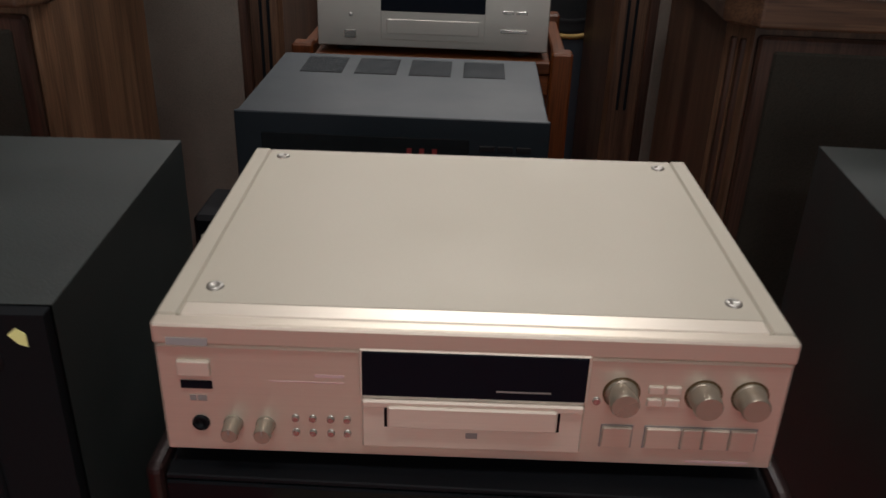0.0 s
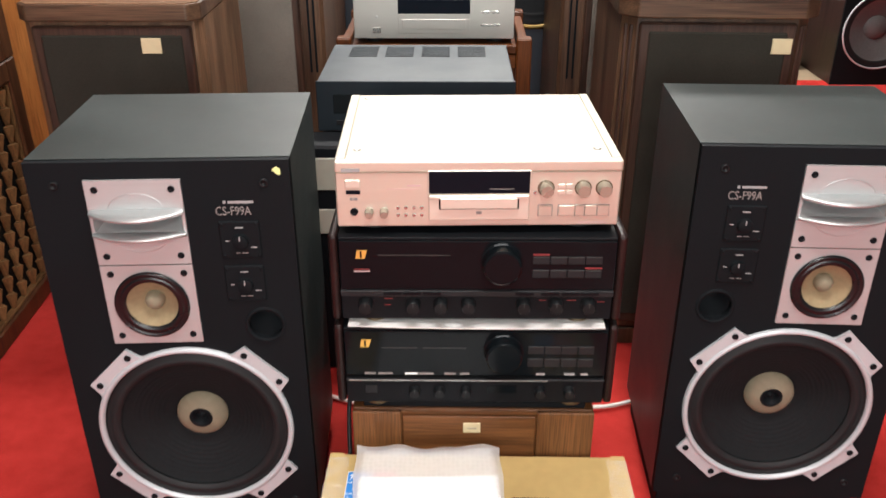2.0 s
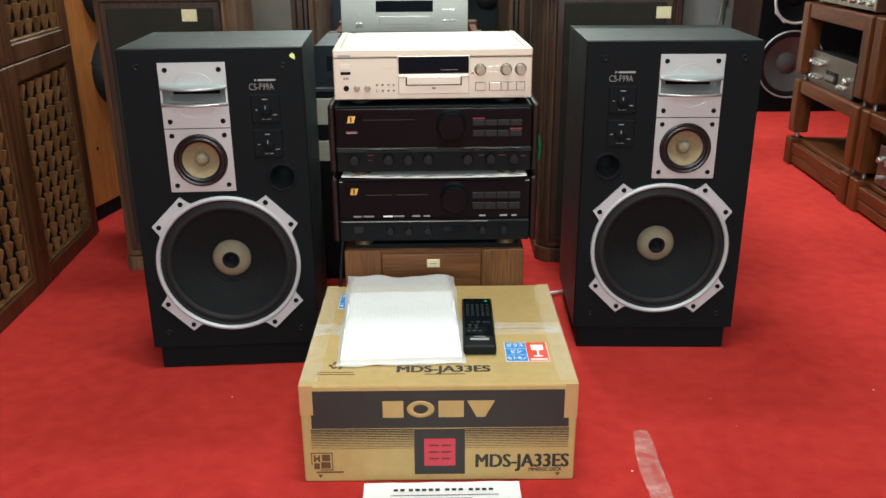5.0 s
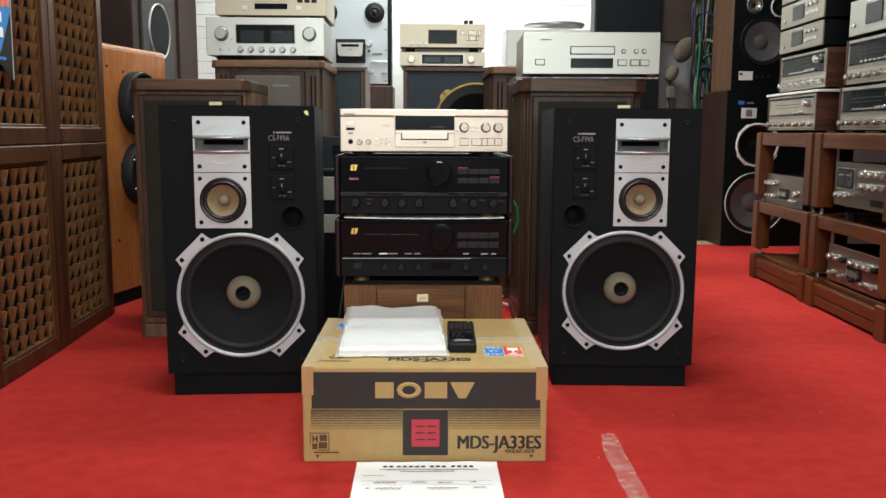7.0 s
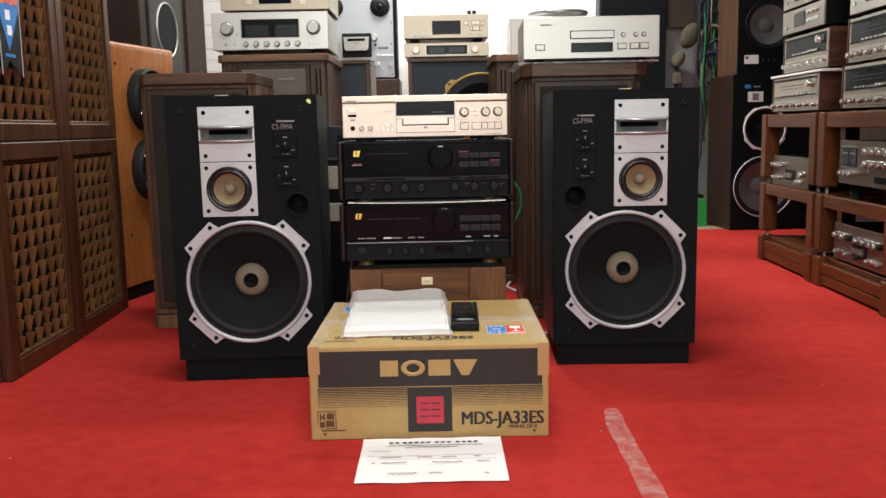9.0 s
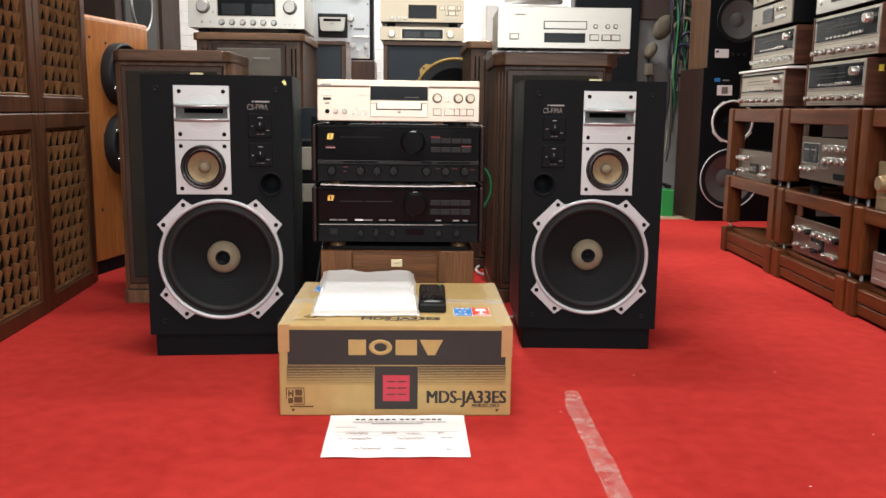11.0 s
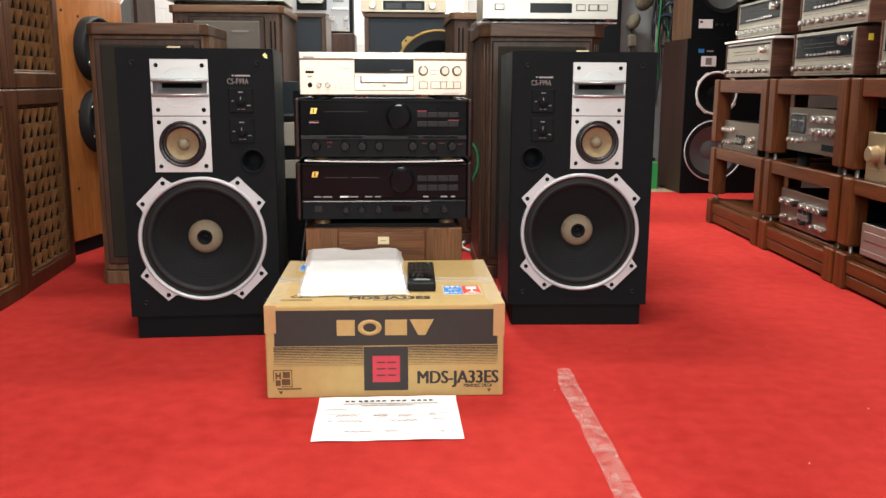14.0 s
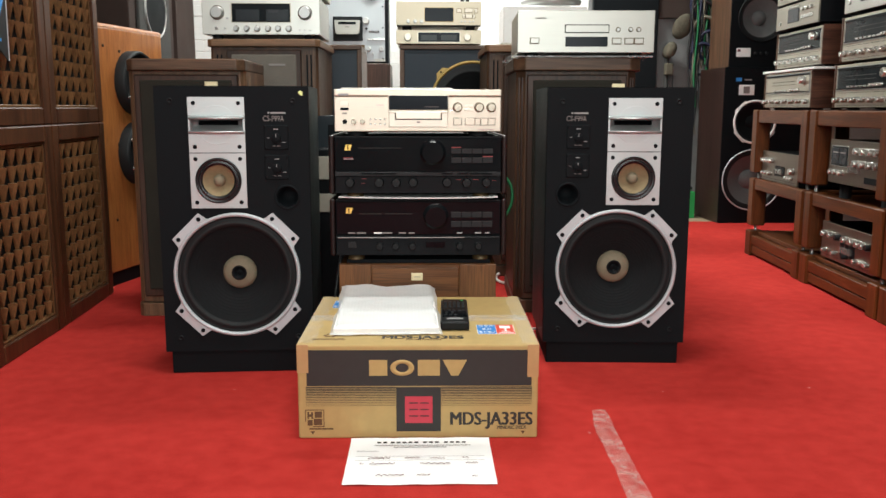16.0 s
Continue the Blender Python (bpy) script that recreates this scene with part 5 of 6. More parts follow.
# ---- units behind ----
def integrated_amp(m):
    w, h, d, foot = 0.466, 0.166, 0.38, 0.018
    t = unit("silver_amplifier", "silver integrated amplifier with twin meters and two big knobs", w, h, d, SILVER_BRIGHT, SILVER_FACE, m, foot, category="amplifier")
    X = lambda px: -w / 2 + (px - 130) / 606 * w
    Z = lambda py: foot + (248 - py) / 208 * (h - foot)
    fbox(t, "meter_frame", SILVER_DULL, X(279), X(588), Z(184), Z(76), 0.001)
    mw = fbox(t, "meter_window", DIAL_GLASS, X(284), X(583), Z(180), Z(80), 0.0018, label="black meter window")
    for a, b in ((304, 425), (460, 575)):
        fbox(mw, "meter", DISPLAY_GREY, X(a), X(b), Z(174), Z(112), 0.0008, -0.0018)
    # dark flat rings under the knobs stand for their contact shadow
    for px in (208, 660):
        knob(t, X(px), Z(130), 0.0265, 0.001, BRONZE, 0, "knob_ring", segments=40)
        knob(t, X(px), Z(130), 0.0245, 0.024, STEEL, 0, "knob", "large turned silver knob", None, 40)
    for px in (303, 357, 412, 467, 520, 575):
        knob(t, X(px), Z(216), 0.0115, 0.001, BRONZE, 0, "knob_ring", segments=24)
        knob(t, X(px), Z(216), 0.0098, 0.014, STEEL, 0)
    for px, py, r in ((202, 214, 0.006), (245, 215, 0.004), (260, 160, 0.0045), (632, 224, 0.003), (657, 224, 0.003), (684, 224, 0.003)):
        knob(t, X(px), Z(py), r, 0.004, STEEL, 0, "button", segments=12)
    return t


integrated_amp(pose(0.128, 2.122, 0.968, 0, 0, 0.8))
g = unit("gold_disc_player", "gold disc player with a dark display", 0.44, 0.13, 0.36, GOLD_FACE, GOLD_FACE, pose(0.148, 2.150, 1.134, 0, 0, 0.8), 0.012, category="disc player")
fbox(g, "drawer", CHAMPAGNE_LIGHT, -0.075, 0.075, 0.072, 0.094, 0.003)
fbox(g, "display", DISPLAY, -0.065, 0.065, 0.036, 0.058, 0.0015)
for a in (-0.115, 0.10):
    fbox(g, "button", CHAMPAGNE_LIGHT, a, a + 0.022, 0.034, 0.050, 0.003)
for k in range(3):
    fbox(g, "button", BUTTON_GREY, 0.105 + 0.028 * k, 0.126 + 0.028 * k, 0.062, 0.076, 0.002)

g = unit("gold_unit", "pale gold hi-fi unit with a long dark window and two knobs", 0.405, 0.074, 0.34, GOLD_FACE, GOLD_FACE, pose(0.842, 2.80, 0.990, 0, 0, 0.5), 0.010)
fbox(g, "window_frame", CHAMPAGNE_LIGHT, -0.102, 0.104, 0.016, 0.066, 0.001)
w_ = fbox(g, "window", DISPLAY, -0.098, 0.100, 0.019, 0.063, 0.0018)
for a, b in ((-0.085, -0.01), (0.01, 0.085)):
    fbox(w_, "meter", DISPLAY_GREY, a, b, 0.026, 0.052, 0.0006, -0.0018)
for x in (-0.148, 0.136):
    knob(g, x, 0.040, 0.017, 0.016, CHAMPAGNE_LIGHT, 0, "knob", "turned gold knob")
g = unit("gold_unit", "pale gold hi-fi unit with a square dark window, on another unit", 0.405, 0.132, 0.34, GOLD_FACE, GOLD_FACE, pose(0.842, 2.80, 1.0642, 0, 0, 0.5), 0.022)
fbox(g, "window_frame", GOLD_DARKENED, -0.070, 0.072, 0.036, 0.106, 0.001)
fbox(g, "window", DISPLAY, -0.067, 0.069, 0.039, 0.103, 0.0018)
for x in (-0.146, -0.112, -0.082):
    knob(g, x, 0.040, 0.0085, 0.009, STEEL, segments=16)
for x0, x1, z0, z1 in ((0.086, 0.106, 0.082, 0.098), (0.124, 0.160, 0.082, 0.100), (0.172, 0.182, 0.080, 0.100), (0.114, 0.123, 0.056, 0.074), (0.128, 0.158, 0.056, 0.074), (0.163, 0.171, 0.056, 0.074)):
    fbox(g, "button_frame", BRONZE, x0 - 0.002, x1 + 0.002, z0 - 0.002, z1 + 0.002, 0.0008)
    fbox(g, "button", CHAMPAGNE, x0, x1, z0, z1, 0.0025)
for x in (0.108, 0.124, 0.148, 0.164):
    knob(g, x, 0.040, 0.0045, 0.006, STEEL, 0, "button", segments=12)
part("lower_edge", B(-0.2, 0.2, 0.001, 0.010, 0.0165, 0.0215), BLACK_METAL, g)
for k in range(2):
    single("small_block", B(-0.010, 0.010, 0, 0.02, 0, 0.022, 0.002), BLACK_PLASTIC, pose(0.955 + 0.024 * k, 2.84, 1.1962), "small black block standing on the gold unit", "block")


def reel_deck(m):
    t = thing("reel_tape_deck", "silver open-reel tape deck standing upright without reels", "tape deck", m)
    W, H = 0.455, 0.58
    part("case", B(-W / 2 - 0.012, W / 2 + 0.022, 0.012, 0.20, 0, H - 0.004, 0.004), BLACK_METAL, t)
    f = part("face_plate", B(-W / 2, W / 2, 0, 0.012, 0.012, H, 0.003), DECK_SILVER, t)
    for sx in (-0.147, 0.147):
        hub = part("reel_hub", lathe(bmesh.new(), [(0.062, 0), (0.062, 0.010), (0.056, 0.014), (0.040, 0.011), (0.036, 0.016), (0.024, 0.016), (0.020, 0.011), (0.015, 0.024), (0, 0.024)], (sx, 0, 0.450), 40), BLACK_PLASTIC, f, "black turntable hub")
        part("hub_ring", lathe(bmesh.new(), [(0.033, 0.0160), (0.032, 0.0172), (0.028, 0.0172), (0.027, 0.0160)], (sx, 0, 0.450), 32), RUBBER, hub)
    part("head_block", B(-0.098, 0.088, -0.012, 0.001, 0.140, 0.288, 0.003), BLACK_PLASTIC, f)
    hc = part("head_cover", prism(bmesh.new(), [(-0.085, 0.262), (-0.080, 0.190), (-0.070, 0.178), (0.060, 0.178), (0.070, 0.190), (0.075, 0.262)], -0.05, -0.011), SILVER_FACE, f, "silver head cover")
    fbox(hc, "cover_slot", BLACK_GLOSS, -0.060, 0.050, 0.236, 0.252, 0.002, -0.05)
    fbox(hc, "maker_mark", GREY_INK, -0.018, 0.006, 0.218, 0.224, 0.0006, -0.05, 0)
    knob(f, 0.108, 0.262, 0.021, 0.024, STEEL, 0, "capstan_cap", "", None, 32)
    knob(f, 0.112, 0.215, 0.007, 0.016, BLACK_PLASTIC, segments=14)
    for x, z, r in ((-0.128, 0.236, 0.012), (-0.140, 0.262, 0.006), (-0.150, 0.290, 0.005), (-0.128, 0.148, 0.007), (0.120, 0.150, 0.006), (0.150, 0.062, 0.006)):
        knob(f, x, z, r, 0.014, STEEL, segments=16)
    for k in range(6):
        knob(f, 0.132 + 0.017 * k, 0.150, 0.0068, 0.012, CHROME, 0, "transport_key", segments=14)
    fbox(f, "counter", DISPLAY_GREY, 0.128, 0.192, 0.190, 0.202, 0.002)
    for k in range(4):
        fbox(f, "counter_digit", WHITE_INK, 0.132 + 0.014 * k, 0.140 + 0.014 * k, 0.192, 0.200, 0.0006, -0.002, 0)
    for x in (-0.110, 0.008):
        fbox(f, "level_meter", BRONZE, x, x + 0.092, 0.084, 0.116, 0.002)
    for x in (0.125, 0.205):
        knob(f, x, 0.090, 0.014, 0.018, STEEL, 0, "level_knob", "", BLACK_INK, 20)
    for x, z in ((0.215, 0.35), (0.215, 0.22), (0.215, 0.03), (-0.215, 0.35)):
        part("screw", lathe(bmesh.new(), [(0.005, 0), (0.004, 0.002), (0, 0.002)], (x, 0, z), 10), BLACK_METAL, f)
    fbox(f, "corner_plate", SILVER_FACE, 0.155, 0.2265, 0.012, 0.030, 0.0015)
    return t


single("stand_box", B(-0.26, 0.26, -0.02, 0.3, 0, 0.975, 0.004), WALNUT_DARK, pose(0.288, 4.18, 0), "dark wooden stand under the tape deck", "stand")
reel_deck(pose(0.288, 4.17, 0.975))
# white pole beside the tape deck
pl = thing("white_pipe", "thin white pipe with a joint against the brick wall", "pipe", pose(0.665, 4.50, 0))
part("pipe", lathe(bmesh.new(), [(0.026, 0), (0.026, 2.88)], (0, 0, 0), 16), WHITE_PLASTIC, pl).matrix_basis = pose(0, 0, 0, -90, 0, 0)
part("joint", lathe(bmesh.new(), [(0.036, 0), (0.036, 0.05), (0, 0.05)], (0, 0, 0), 16), WHITE_PLASTIC, pl).matrix_basis = pose(0, 0, 1.03, -90, 0, 0)

wb = thing("white_unit", "white boxy unit with a low tray on top", "hi-fi unit", pose(1.385, 3.12, 0.994))
part("case", B(-0.21, 0.22, 0, 0.3, 0.0, 0.222, 0.006), WHITE_PLASTIC, wb)
part("base", B(-0.22, 0.23, -0.01, 0.31, 0.0, 0.035, 0.004), CREAM_PLASTIC, wb)
part("tray", lathe(bmesh.new(), [(0.0, 0.235), (0.13, 0.235), (0.155, 0.262), (0.162, 0.256), (0.140, 0.222), (0, 0.222)], (0, 0, 0), 32), STEEL, wb).matrix_basis = pose(0.055, 0.165, 0, -90, 0, 0)
single("wooden_cabinet", B(-0.3, 0.25, -0.03, 0.4, 0, 0.994, 0.004), WALNUT, pose(1.42, 3.12, 0), "tall brown wooden cabinet under the white unit", "cabinet")

# disc player on the walnut loudspeaker
cp = unit("disc_player", "silver disc player with central drawer on the walnut loudspeaker", 0.446, 0.144, 0.33, SILVER_FACE, SILVER_DULL, pose(1.3085, 1.462, 0.868, 0, 0, -1.6), 0.010, category="disc player")
X, Z = (lambda px: -0.223 + (px - 612) / 1380), (lambda py: 0.010 + (285 - py) / 1465)
fbox(cp, "drawer_gap", BLACK_METAL, X(824), X(1024), Z(194), Z(154), 0.0008)
fbox(cp, "drawer", SILVER_FACE, X(828), X(1020), Z(190), Z(158), 0.004, label="bright disc drawer")
fbox(cp, "display", DISPLAY, X(828), X(1018), Z(257), Z(211), 0.0015)
fbox(cp, "button_frame", BRONZE, X(667), X(711), Z(245), Z(215), 0.0008)
fbox(cp, "power_button", SILVER_FACE, X(670), X(708), Z(242), Z(218), 0.005, 0, 0.001)
for px in (1040, 1096, 1140):
    fbox(cp, "button_frame", BRONZE, X(px - 3), X(px + 40), Z(247), Z(216), 0.0008)
    fbox(cp, "button", SILVER_FACE, X(px), X(px + 37), Z(244), Z(219), 0.005, 0, 0.001)
for px in (1064, 1120, 1156):
    knob(cp, X(px), Z(178), 0.0075, 0.0008, BRONZE, 0, "button_ring", segments=14)
    knob(cp, X(px), Z(178), 0.0055, 0.005, STEEL, 0, "button", segments=14)
fbox(cp, "maker_mark", GREY_INK, X(690), X(740), Z(128), Z(122), 0.0004, 0, 0)
single("plastic_sheet", B(-0.235, 0.235, -0.02, 0.36, 0.8624, 0.8676, 0.001), clear_film("clear_sheet", 0.25, 0.2), pose(1.292, 1.47, 0, 0, 0, -1.6), "wrinkled clear plastic sheet under the disc player", "plastic sheet")

# grey receiver, its pile, and the silver player on a wooden stand
ga = unit("grey_receiver", "blue-grey receiver with four vent panels on its lid", 0.445, 0.128, 0.345, AMP_GREY_DARK, AMP_GREY, pose(0.643, 1.500, 0.5443, 0, 0, 0.5), 0.012, category="receiver")
for k in range(4):
    v = part("vent_panel", B(-0.172 + 0.089 * k, -0.172 + 0.089 * k + 0.069, 0.222, 0.322, 0.1255, 0.1268, 0.0004), BLACK_METAL, ga)
    for j in range(13):
        part("vent_slat", B(-0.171 + 0.089 * k, -0.172 + 0.089 * k + 0.068, 0.226 + 0.0073 * j, 0.2285 + 0.0073 * j, 0.1262, 0.1276), AMP_GREY, v)
fbox(ga, "display", DIAL_GLASS, -0.185, 0.11, 0.055, 0.098, 0.002, label="long dark display strip")
for k in range(3):
    fbox(ga, "printed_mark", RED_LINE, 0.022 + 0.018 * k, 0.029 + 0.018 * k, 0.072, 0.083, 0.0006, -0.002, 0)
for k in range(3):
    fbox(ga, "button", BUTTON_GREY, 0.125 + 0.026 * k, 0.146 + 0.026 * k, 0.082, 0.090, 0.002)
for k in range(8):
    fbox(ga, "button", BUTTON_GREY, -0.18 + 0.045 * k, -0.15 + 0.045 * k, 0.028, 0.038, 0.002)
zz = 0.0
for hh, mt in ((0.175, BLACK_METAL), (0.155, DUSTY), (0.085, BLACK_METAL), (0.128, BLACK_METAL)):
    ob = unit("stored_unit", "old hi-fi unit in the pile under the grey receiver", 0.44, hh, 0.33, mt, mt, pose(0.640, 1.515, zz), 0.012, group="pile of stored units")
    fbox(ob, "window", DIAL_GLASS, -0.14, 0.06, hh * 0.45, hh * 0.75, 0.0015)
    knob(ob, 0.14, hh * 0.55, 0.018, 0.015, STEEL)
    zz += hh + 0.0003

ws = thing("wooden_stand", "reddish wooden stand with square posts", "stand", pose(0.672, 1.935, 0))
for sx in (-1, 1):
    for yy in (0.0, 0.36):
        part("post", B(*sorted((sx * 0.262, sx * 0.222)), yy, yy + 0.04, 0, 0.664, 0.004), TEAK, ws)
    part("side_rail", B(*sorted((sx * 0.255, sx * 0.229)), 0.04, 0.36, 0.60, 0.650, 0.003), TEAK_D, ws)
part("shelf", B(-0.2215, 0.2215, 0.004, 0.40, 0.622, 0.646, 0.003), TEAK_H, ws)
part("front_rail", B(-0.2215, 0.2215, 0.010, 0.035, 0.580, 0.6215, 0.003), TEAK_H, ws)
part("shelf", B(-0.2215, 0.2215, 0.004, 0.40, 0.10, 0.124, 0.003), TEAK_H, ws)
sp = unit("silver_disc_player", "small silver disc player with black display on a wooden stand", 0.428, 0.128, 0.30, SILVER_FACE, AMP_GREY, pose(0.672, 1.952, 0.6463, 0, 0, 0.3), 0.014, category="disc player")
fbox(sp, "display", DISPLAY, -0.096, 0.096, 0.080, 0.117, 0.0015)
fbox(sp, "drawer_panel", SILVER_FACE, -0.096, 0.096, 0.028, 0.079, 0.001)
fbox(sp, "drawer", SILVER_FACE, -0.085, 0.085, 0.040, 0.066, 0.003)
fbox(sp, "power_button", CHROME, -0.164, -0.142, 0.030, 0.044, 0.004)
for a, b, z in ((0.128, 0.148, 0.082), (0.153, 0.173, 0.082), (0.125, 0.175, 0.048)):
    fbox(sp, "button", CHROME, a, b, z, z + 0.006, 0.003)
knob(sp, -0.152, 0.072, 0.0035, 0.002, STEEL, 0, "button", segments=10)


# ---- racks with receivers ----
RANG = -92.3
ra = math.radians(RANG)
ux, uy = math.cos(ra), math.sin(ra)
RX, RY = 2.338, 2.722


def rack_pose(along, deep, z):
    return pose(RX + ux * along - uy * deep, RY + uy * along + ux * deep, z, 0, 0, RANG)


def rack_base():
    W, D, P = 0.668, 0.44, 0.07
    t = thing("wooden_rack", "brown stacking wooden hi-fi rack on metal pins", "rack", rack_pose(0, 0, 0), "row of wooden racks")
    for x in (0, W - P):
        for y in (0, D - P):
            part("foot_post", B(x, x + P, y, y + P, 0, 0.118, 0.004), TEAK, t)
            for z0, z1 in ((0.144, 0.370), (0.398, 0.692)):
                part("post", B(x + 0.002, x + P - 0.002, y + 0.002, y + P - 0.002, z0, z1, 0.005), TEAK, t)
            for z0, z1 in ((0.118, 0.144), (0.370, 0.398)):
                pin = part("metal_pin", lathe(bmesh.new(), [(0.007, 0), (0.007, z1 - z0), (0, z1 - z0)], (0, 0, 0), 12), STEEL, t)
                pin.matrix_basis = pose(x + P / 2, y + P / 2, z0, -90, 0, 0)
    for y in (0.010, D - 0.036):
        part("base_rail", B(P, W - P, y, y + 0.026, 0.012, 0.050, 0.002), TEAK_H, t)
        part("base_rail", B(P, W - P, y - 0.003, y + 0.026, 0.055, 0.098, 0.002), TEAK_H, t)
        for z0, z1 in ((0.318, 0.368), (0.632, 0.690)):
            part("top_rail", B(P, W - P, y - 0.002, y + 0.026, z0, z1, 0.003), TEAK_H, t)
    for x in (0.010, W - 0.036):
        for z0, z1 in ((0.03, 0.098), (0.318, 0.368), (0.632, 0.690)):
            part("side_rail", B(x, x + 0.026, P, D - P, z0, z1, 0.003), TEAK_D, t)
    for z in (0.0985, 0.340, 0.662):
        part("shelf", B(0.0365, W - 0.0365, 0.037, D - 0.037, z, z + 0.018, 0.002), TEAK_H, t)
    return t


base = rack_base()
for k in range(1, 4):
    copy_thing(base, rack_pose(0.686 * k, 0, 0))


def receiver(along, z, w, h, lamps, label, face=SILVER_DULL, dial=DIAL_GLASS, sidewood=True, sticker=False, deep=0.0, turn=0.0, d=0.36):
    t = unit("receiver", label, w, h, d, face, WALNUT if sidewood else BLACK_METAL, rack_pose(along, 0.03 + deep, z) @ pose(0, 0, 0, 0, 0, turn), 0.010, category="receiver", group="vintage receivers", side=0.012 if sidewood else 0)
    if sidewood:
        for sx in (-1, 1):
            part("wooden_cheek", B(*sorted((sx * w / 2, sx * (w / 2 - 0.0115))), -0.003, d, 0.008, h + 0.002, 0.002), wood_cheek, t, "walnut cheek")
    i = w / 2 - 0.03
    dl = fbox(t, "dial_window", dial, -i, i, h * 0.46, h * 0.93, 0.002, label="dark tuning dial window")
    fbox(dl, "dial_reveal", BLACK_METAL, -i, i, h * 0.885, h * 0.93, 0.003, -0.002, 0)
    fbox(dl, "dial_reveal", BLACK_METAL, -i, i, h * 0.46, h * 0.482, 0.003, -0.002, 0)
    for k in range(4):
        knob(dl, i * 0.25 + 0.026 * k, h * 0.525, 0.0062, 0.010, CHROME, -0.002, "small_knob", segments=12)
    for a, b, c, e in ((-i - 0.004, i + 0.004, h * 0.435, h * 0.458), (-i - 0.004, i + 0.004, h * 0.932, h * 0.95), (-i - 0.004, -i - 0.0002, h * 0.46, h * 0.93), (i + 0.0002, i + 0.004, h * 0.46, h * 0.93)):
        fbox(t, "dial_frame", STEEL, a, b, c, e, 0.003)
    for k in range(2):
        fbox(t, "legend_line", BLACK_INK, -i, i, h * (0.105 + 0.275 * k), h * (0.112 + 0.275 * k), 0.0004, 0, 0)
    fbox(dl, "dial_scale", DUSTY, -i * 0.7, i * 0.4, h * 0.74, h * 0.755, 0.0004, -0.002, 0)
    fbox(dl, "dial_scale", DUSTY, -i * 0.7, i * 0.4, h * 0.66, h * 0.67, 0.0004, -0.002, 0)
    for k in range(lamps):
        fbox(dl, "push_key", CHROME, -i * 0.60 + 0.033 * k, -i * 0.60 + 0.024 + 0.033 * k, h * 0.49, h * 0.535, 0.004, -0.002)
    knob(t, i * 0.80, h * 0.76, h * 0.100, 0.026, CHROME, -0.002, "tuning_knob", "large silver tuning knob", None, 32)
    n = 13
    for k in range(n):
        r = (0.0105, 0.0065, 0.009, 0.0065)[k % 4]
        knob(t, -i + 0.012 + (2 * i - 0.024) * k / (n - 1), h * (0.25 if k % 2 else 0.22), r, 0.022, CHROME, 0, segments=18)
    if sticker:
        part("price_dot", B(w / 2, w / 2 + 0.0008, 0.035, 0.052, h * 0.74, h * 0.87), YELLOW, t, "yellow price sticker")
    return t


wood_cheek = wood("receiver_walnut", (0.055, 0.022, 0.014), (0.12, 0.052, 0.032), along=1)
TOPZ = 0.6925
receiver(0.345, TOPZ, 0.56, 0.160, 5, "silver-faced vintage receiver in a walnut case on the rack", dial=SILVER_DULL)
single("white_shelf_board", B(-0.30, 0.30, -0.01, 0.40, 0, 0.010, 0.001), WHITE_PLASTIC, rack_pose(0.355, 0.03, TOPZ + 0.1625), "thin white board between two receivers", "board")
receiver(0.395, TOPZ + 0.1727, 0.52, 0.162, 6, "vintage receiver with black dial and silver knobs", sidewood=True, deep=0.02)
receiver(1.085, TOPZ, 0.50, 0.165, 6, "vintage receiver with black dial in a walnut case, yellow sticker", sticker=True)
receiver(1.115, TOPZ + 0.1675, 0.54, 0.170, 6, "wide vintage receiver with black dial in a reddish case, yellow sticker", sticker=True, deep=0.01)
receiver(1.785, TOPZ, 0.60, 0.172, 7, "wide vintage receiver with black dial in a walnut case")
receiver(2.44, TOPZ, 0.56, 0.180, 7, "vintage receiver with black dial and silver knobs")


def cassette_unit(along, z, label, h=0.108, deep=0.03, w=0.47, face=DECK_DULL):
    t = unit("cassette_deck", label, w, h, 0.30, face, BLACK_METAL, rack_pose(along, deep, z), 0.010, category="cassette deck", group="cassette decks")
    fbox(t, "cassette_door", DISPLAY_GREY, -0.09, 0.03, h * 0.30, h * 0.82, 0.004)
    fbox(t, "maker_bar", CHROME, -0.09, 0.03, h * 0.86, h * 0.92, 0.003)
    for k in range(5):
        fbox(t, "button", CHROME, 0.055 + 0.026 * k, 0.076 + 0.026 * k, h * 0.36, h * 0.50, 0.003)
    for k in range(3):
        knob(t, 0.075 + 0.045 * k, h * 0.72, 0.008, 0.01, CHROME, segments=16)
    knob(t, -0.18, h * 0.35, 0.008, 0.006, CHROME, segments=14)
    return t


z = TOPZ + 0.1727 + 0.1645
cassette_unit(0.40, z, "silver cassette deck on the receivers")
cassette_unit(0.40, z + 0.1085, "second silver cassette deck, stacked")
cassette_unit(0.40, z + 0.217, "third silver cassette deck, stacked")
z2 = TOPZ + 0.1675 + 0.1725
cassette_unit(1.10, z2, "silver cassette deck on the wide receivers", 0.135, 0.03, 0.45, SILVER_FACE)
cassette_unit(1.10, z2 + 0.1355, "second cassette deck on the wide receivers", 0.135, 0.03, 0.45, SILVER_FACE)


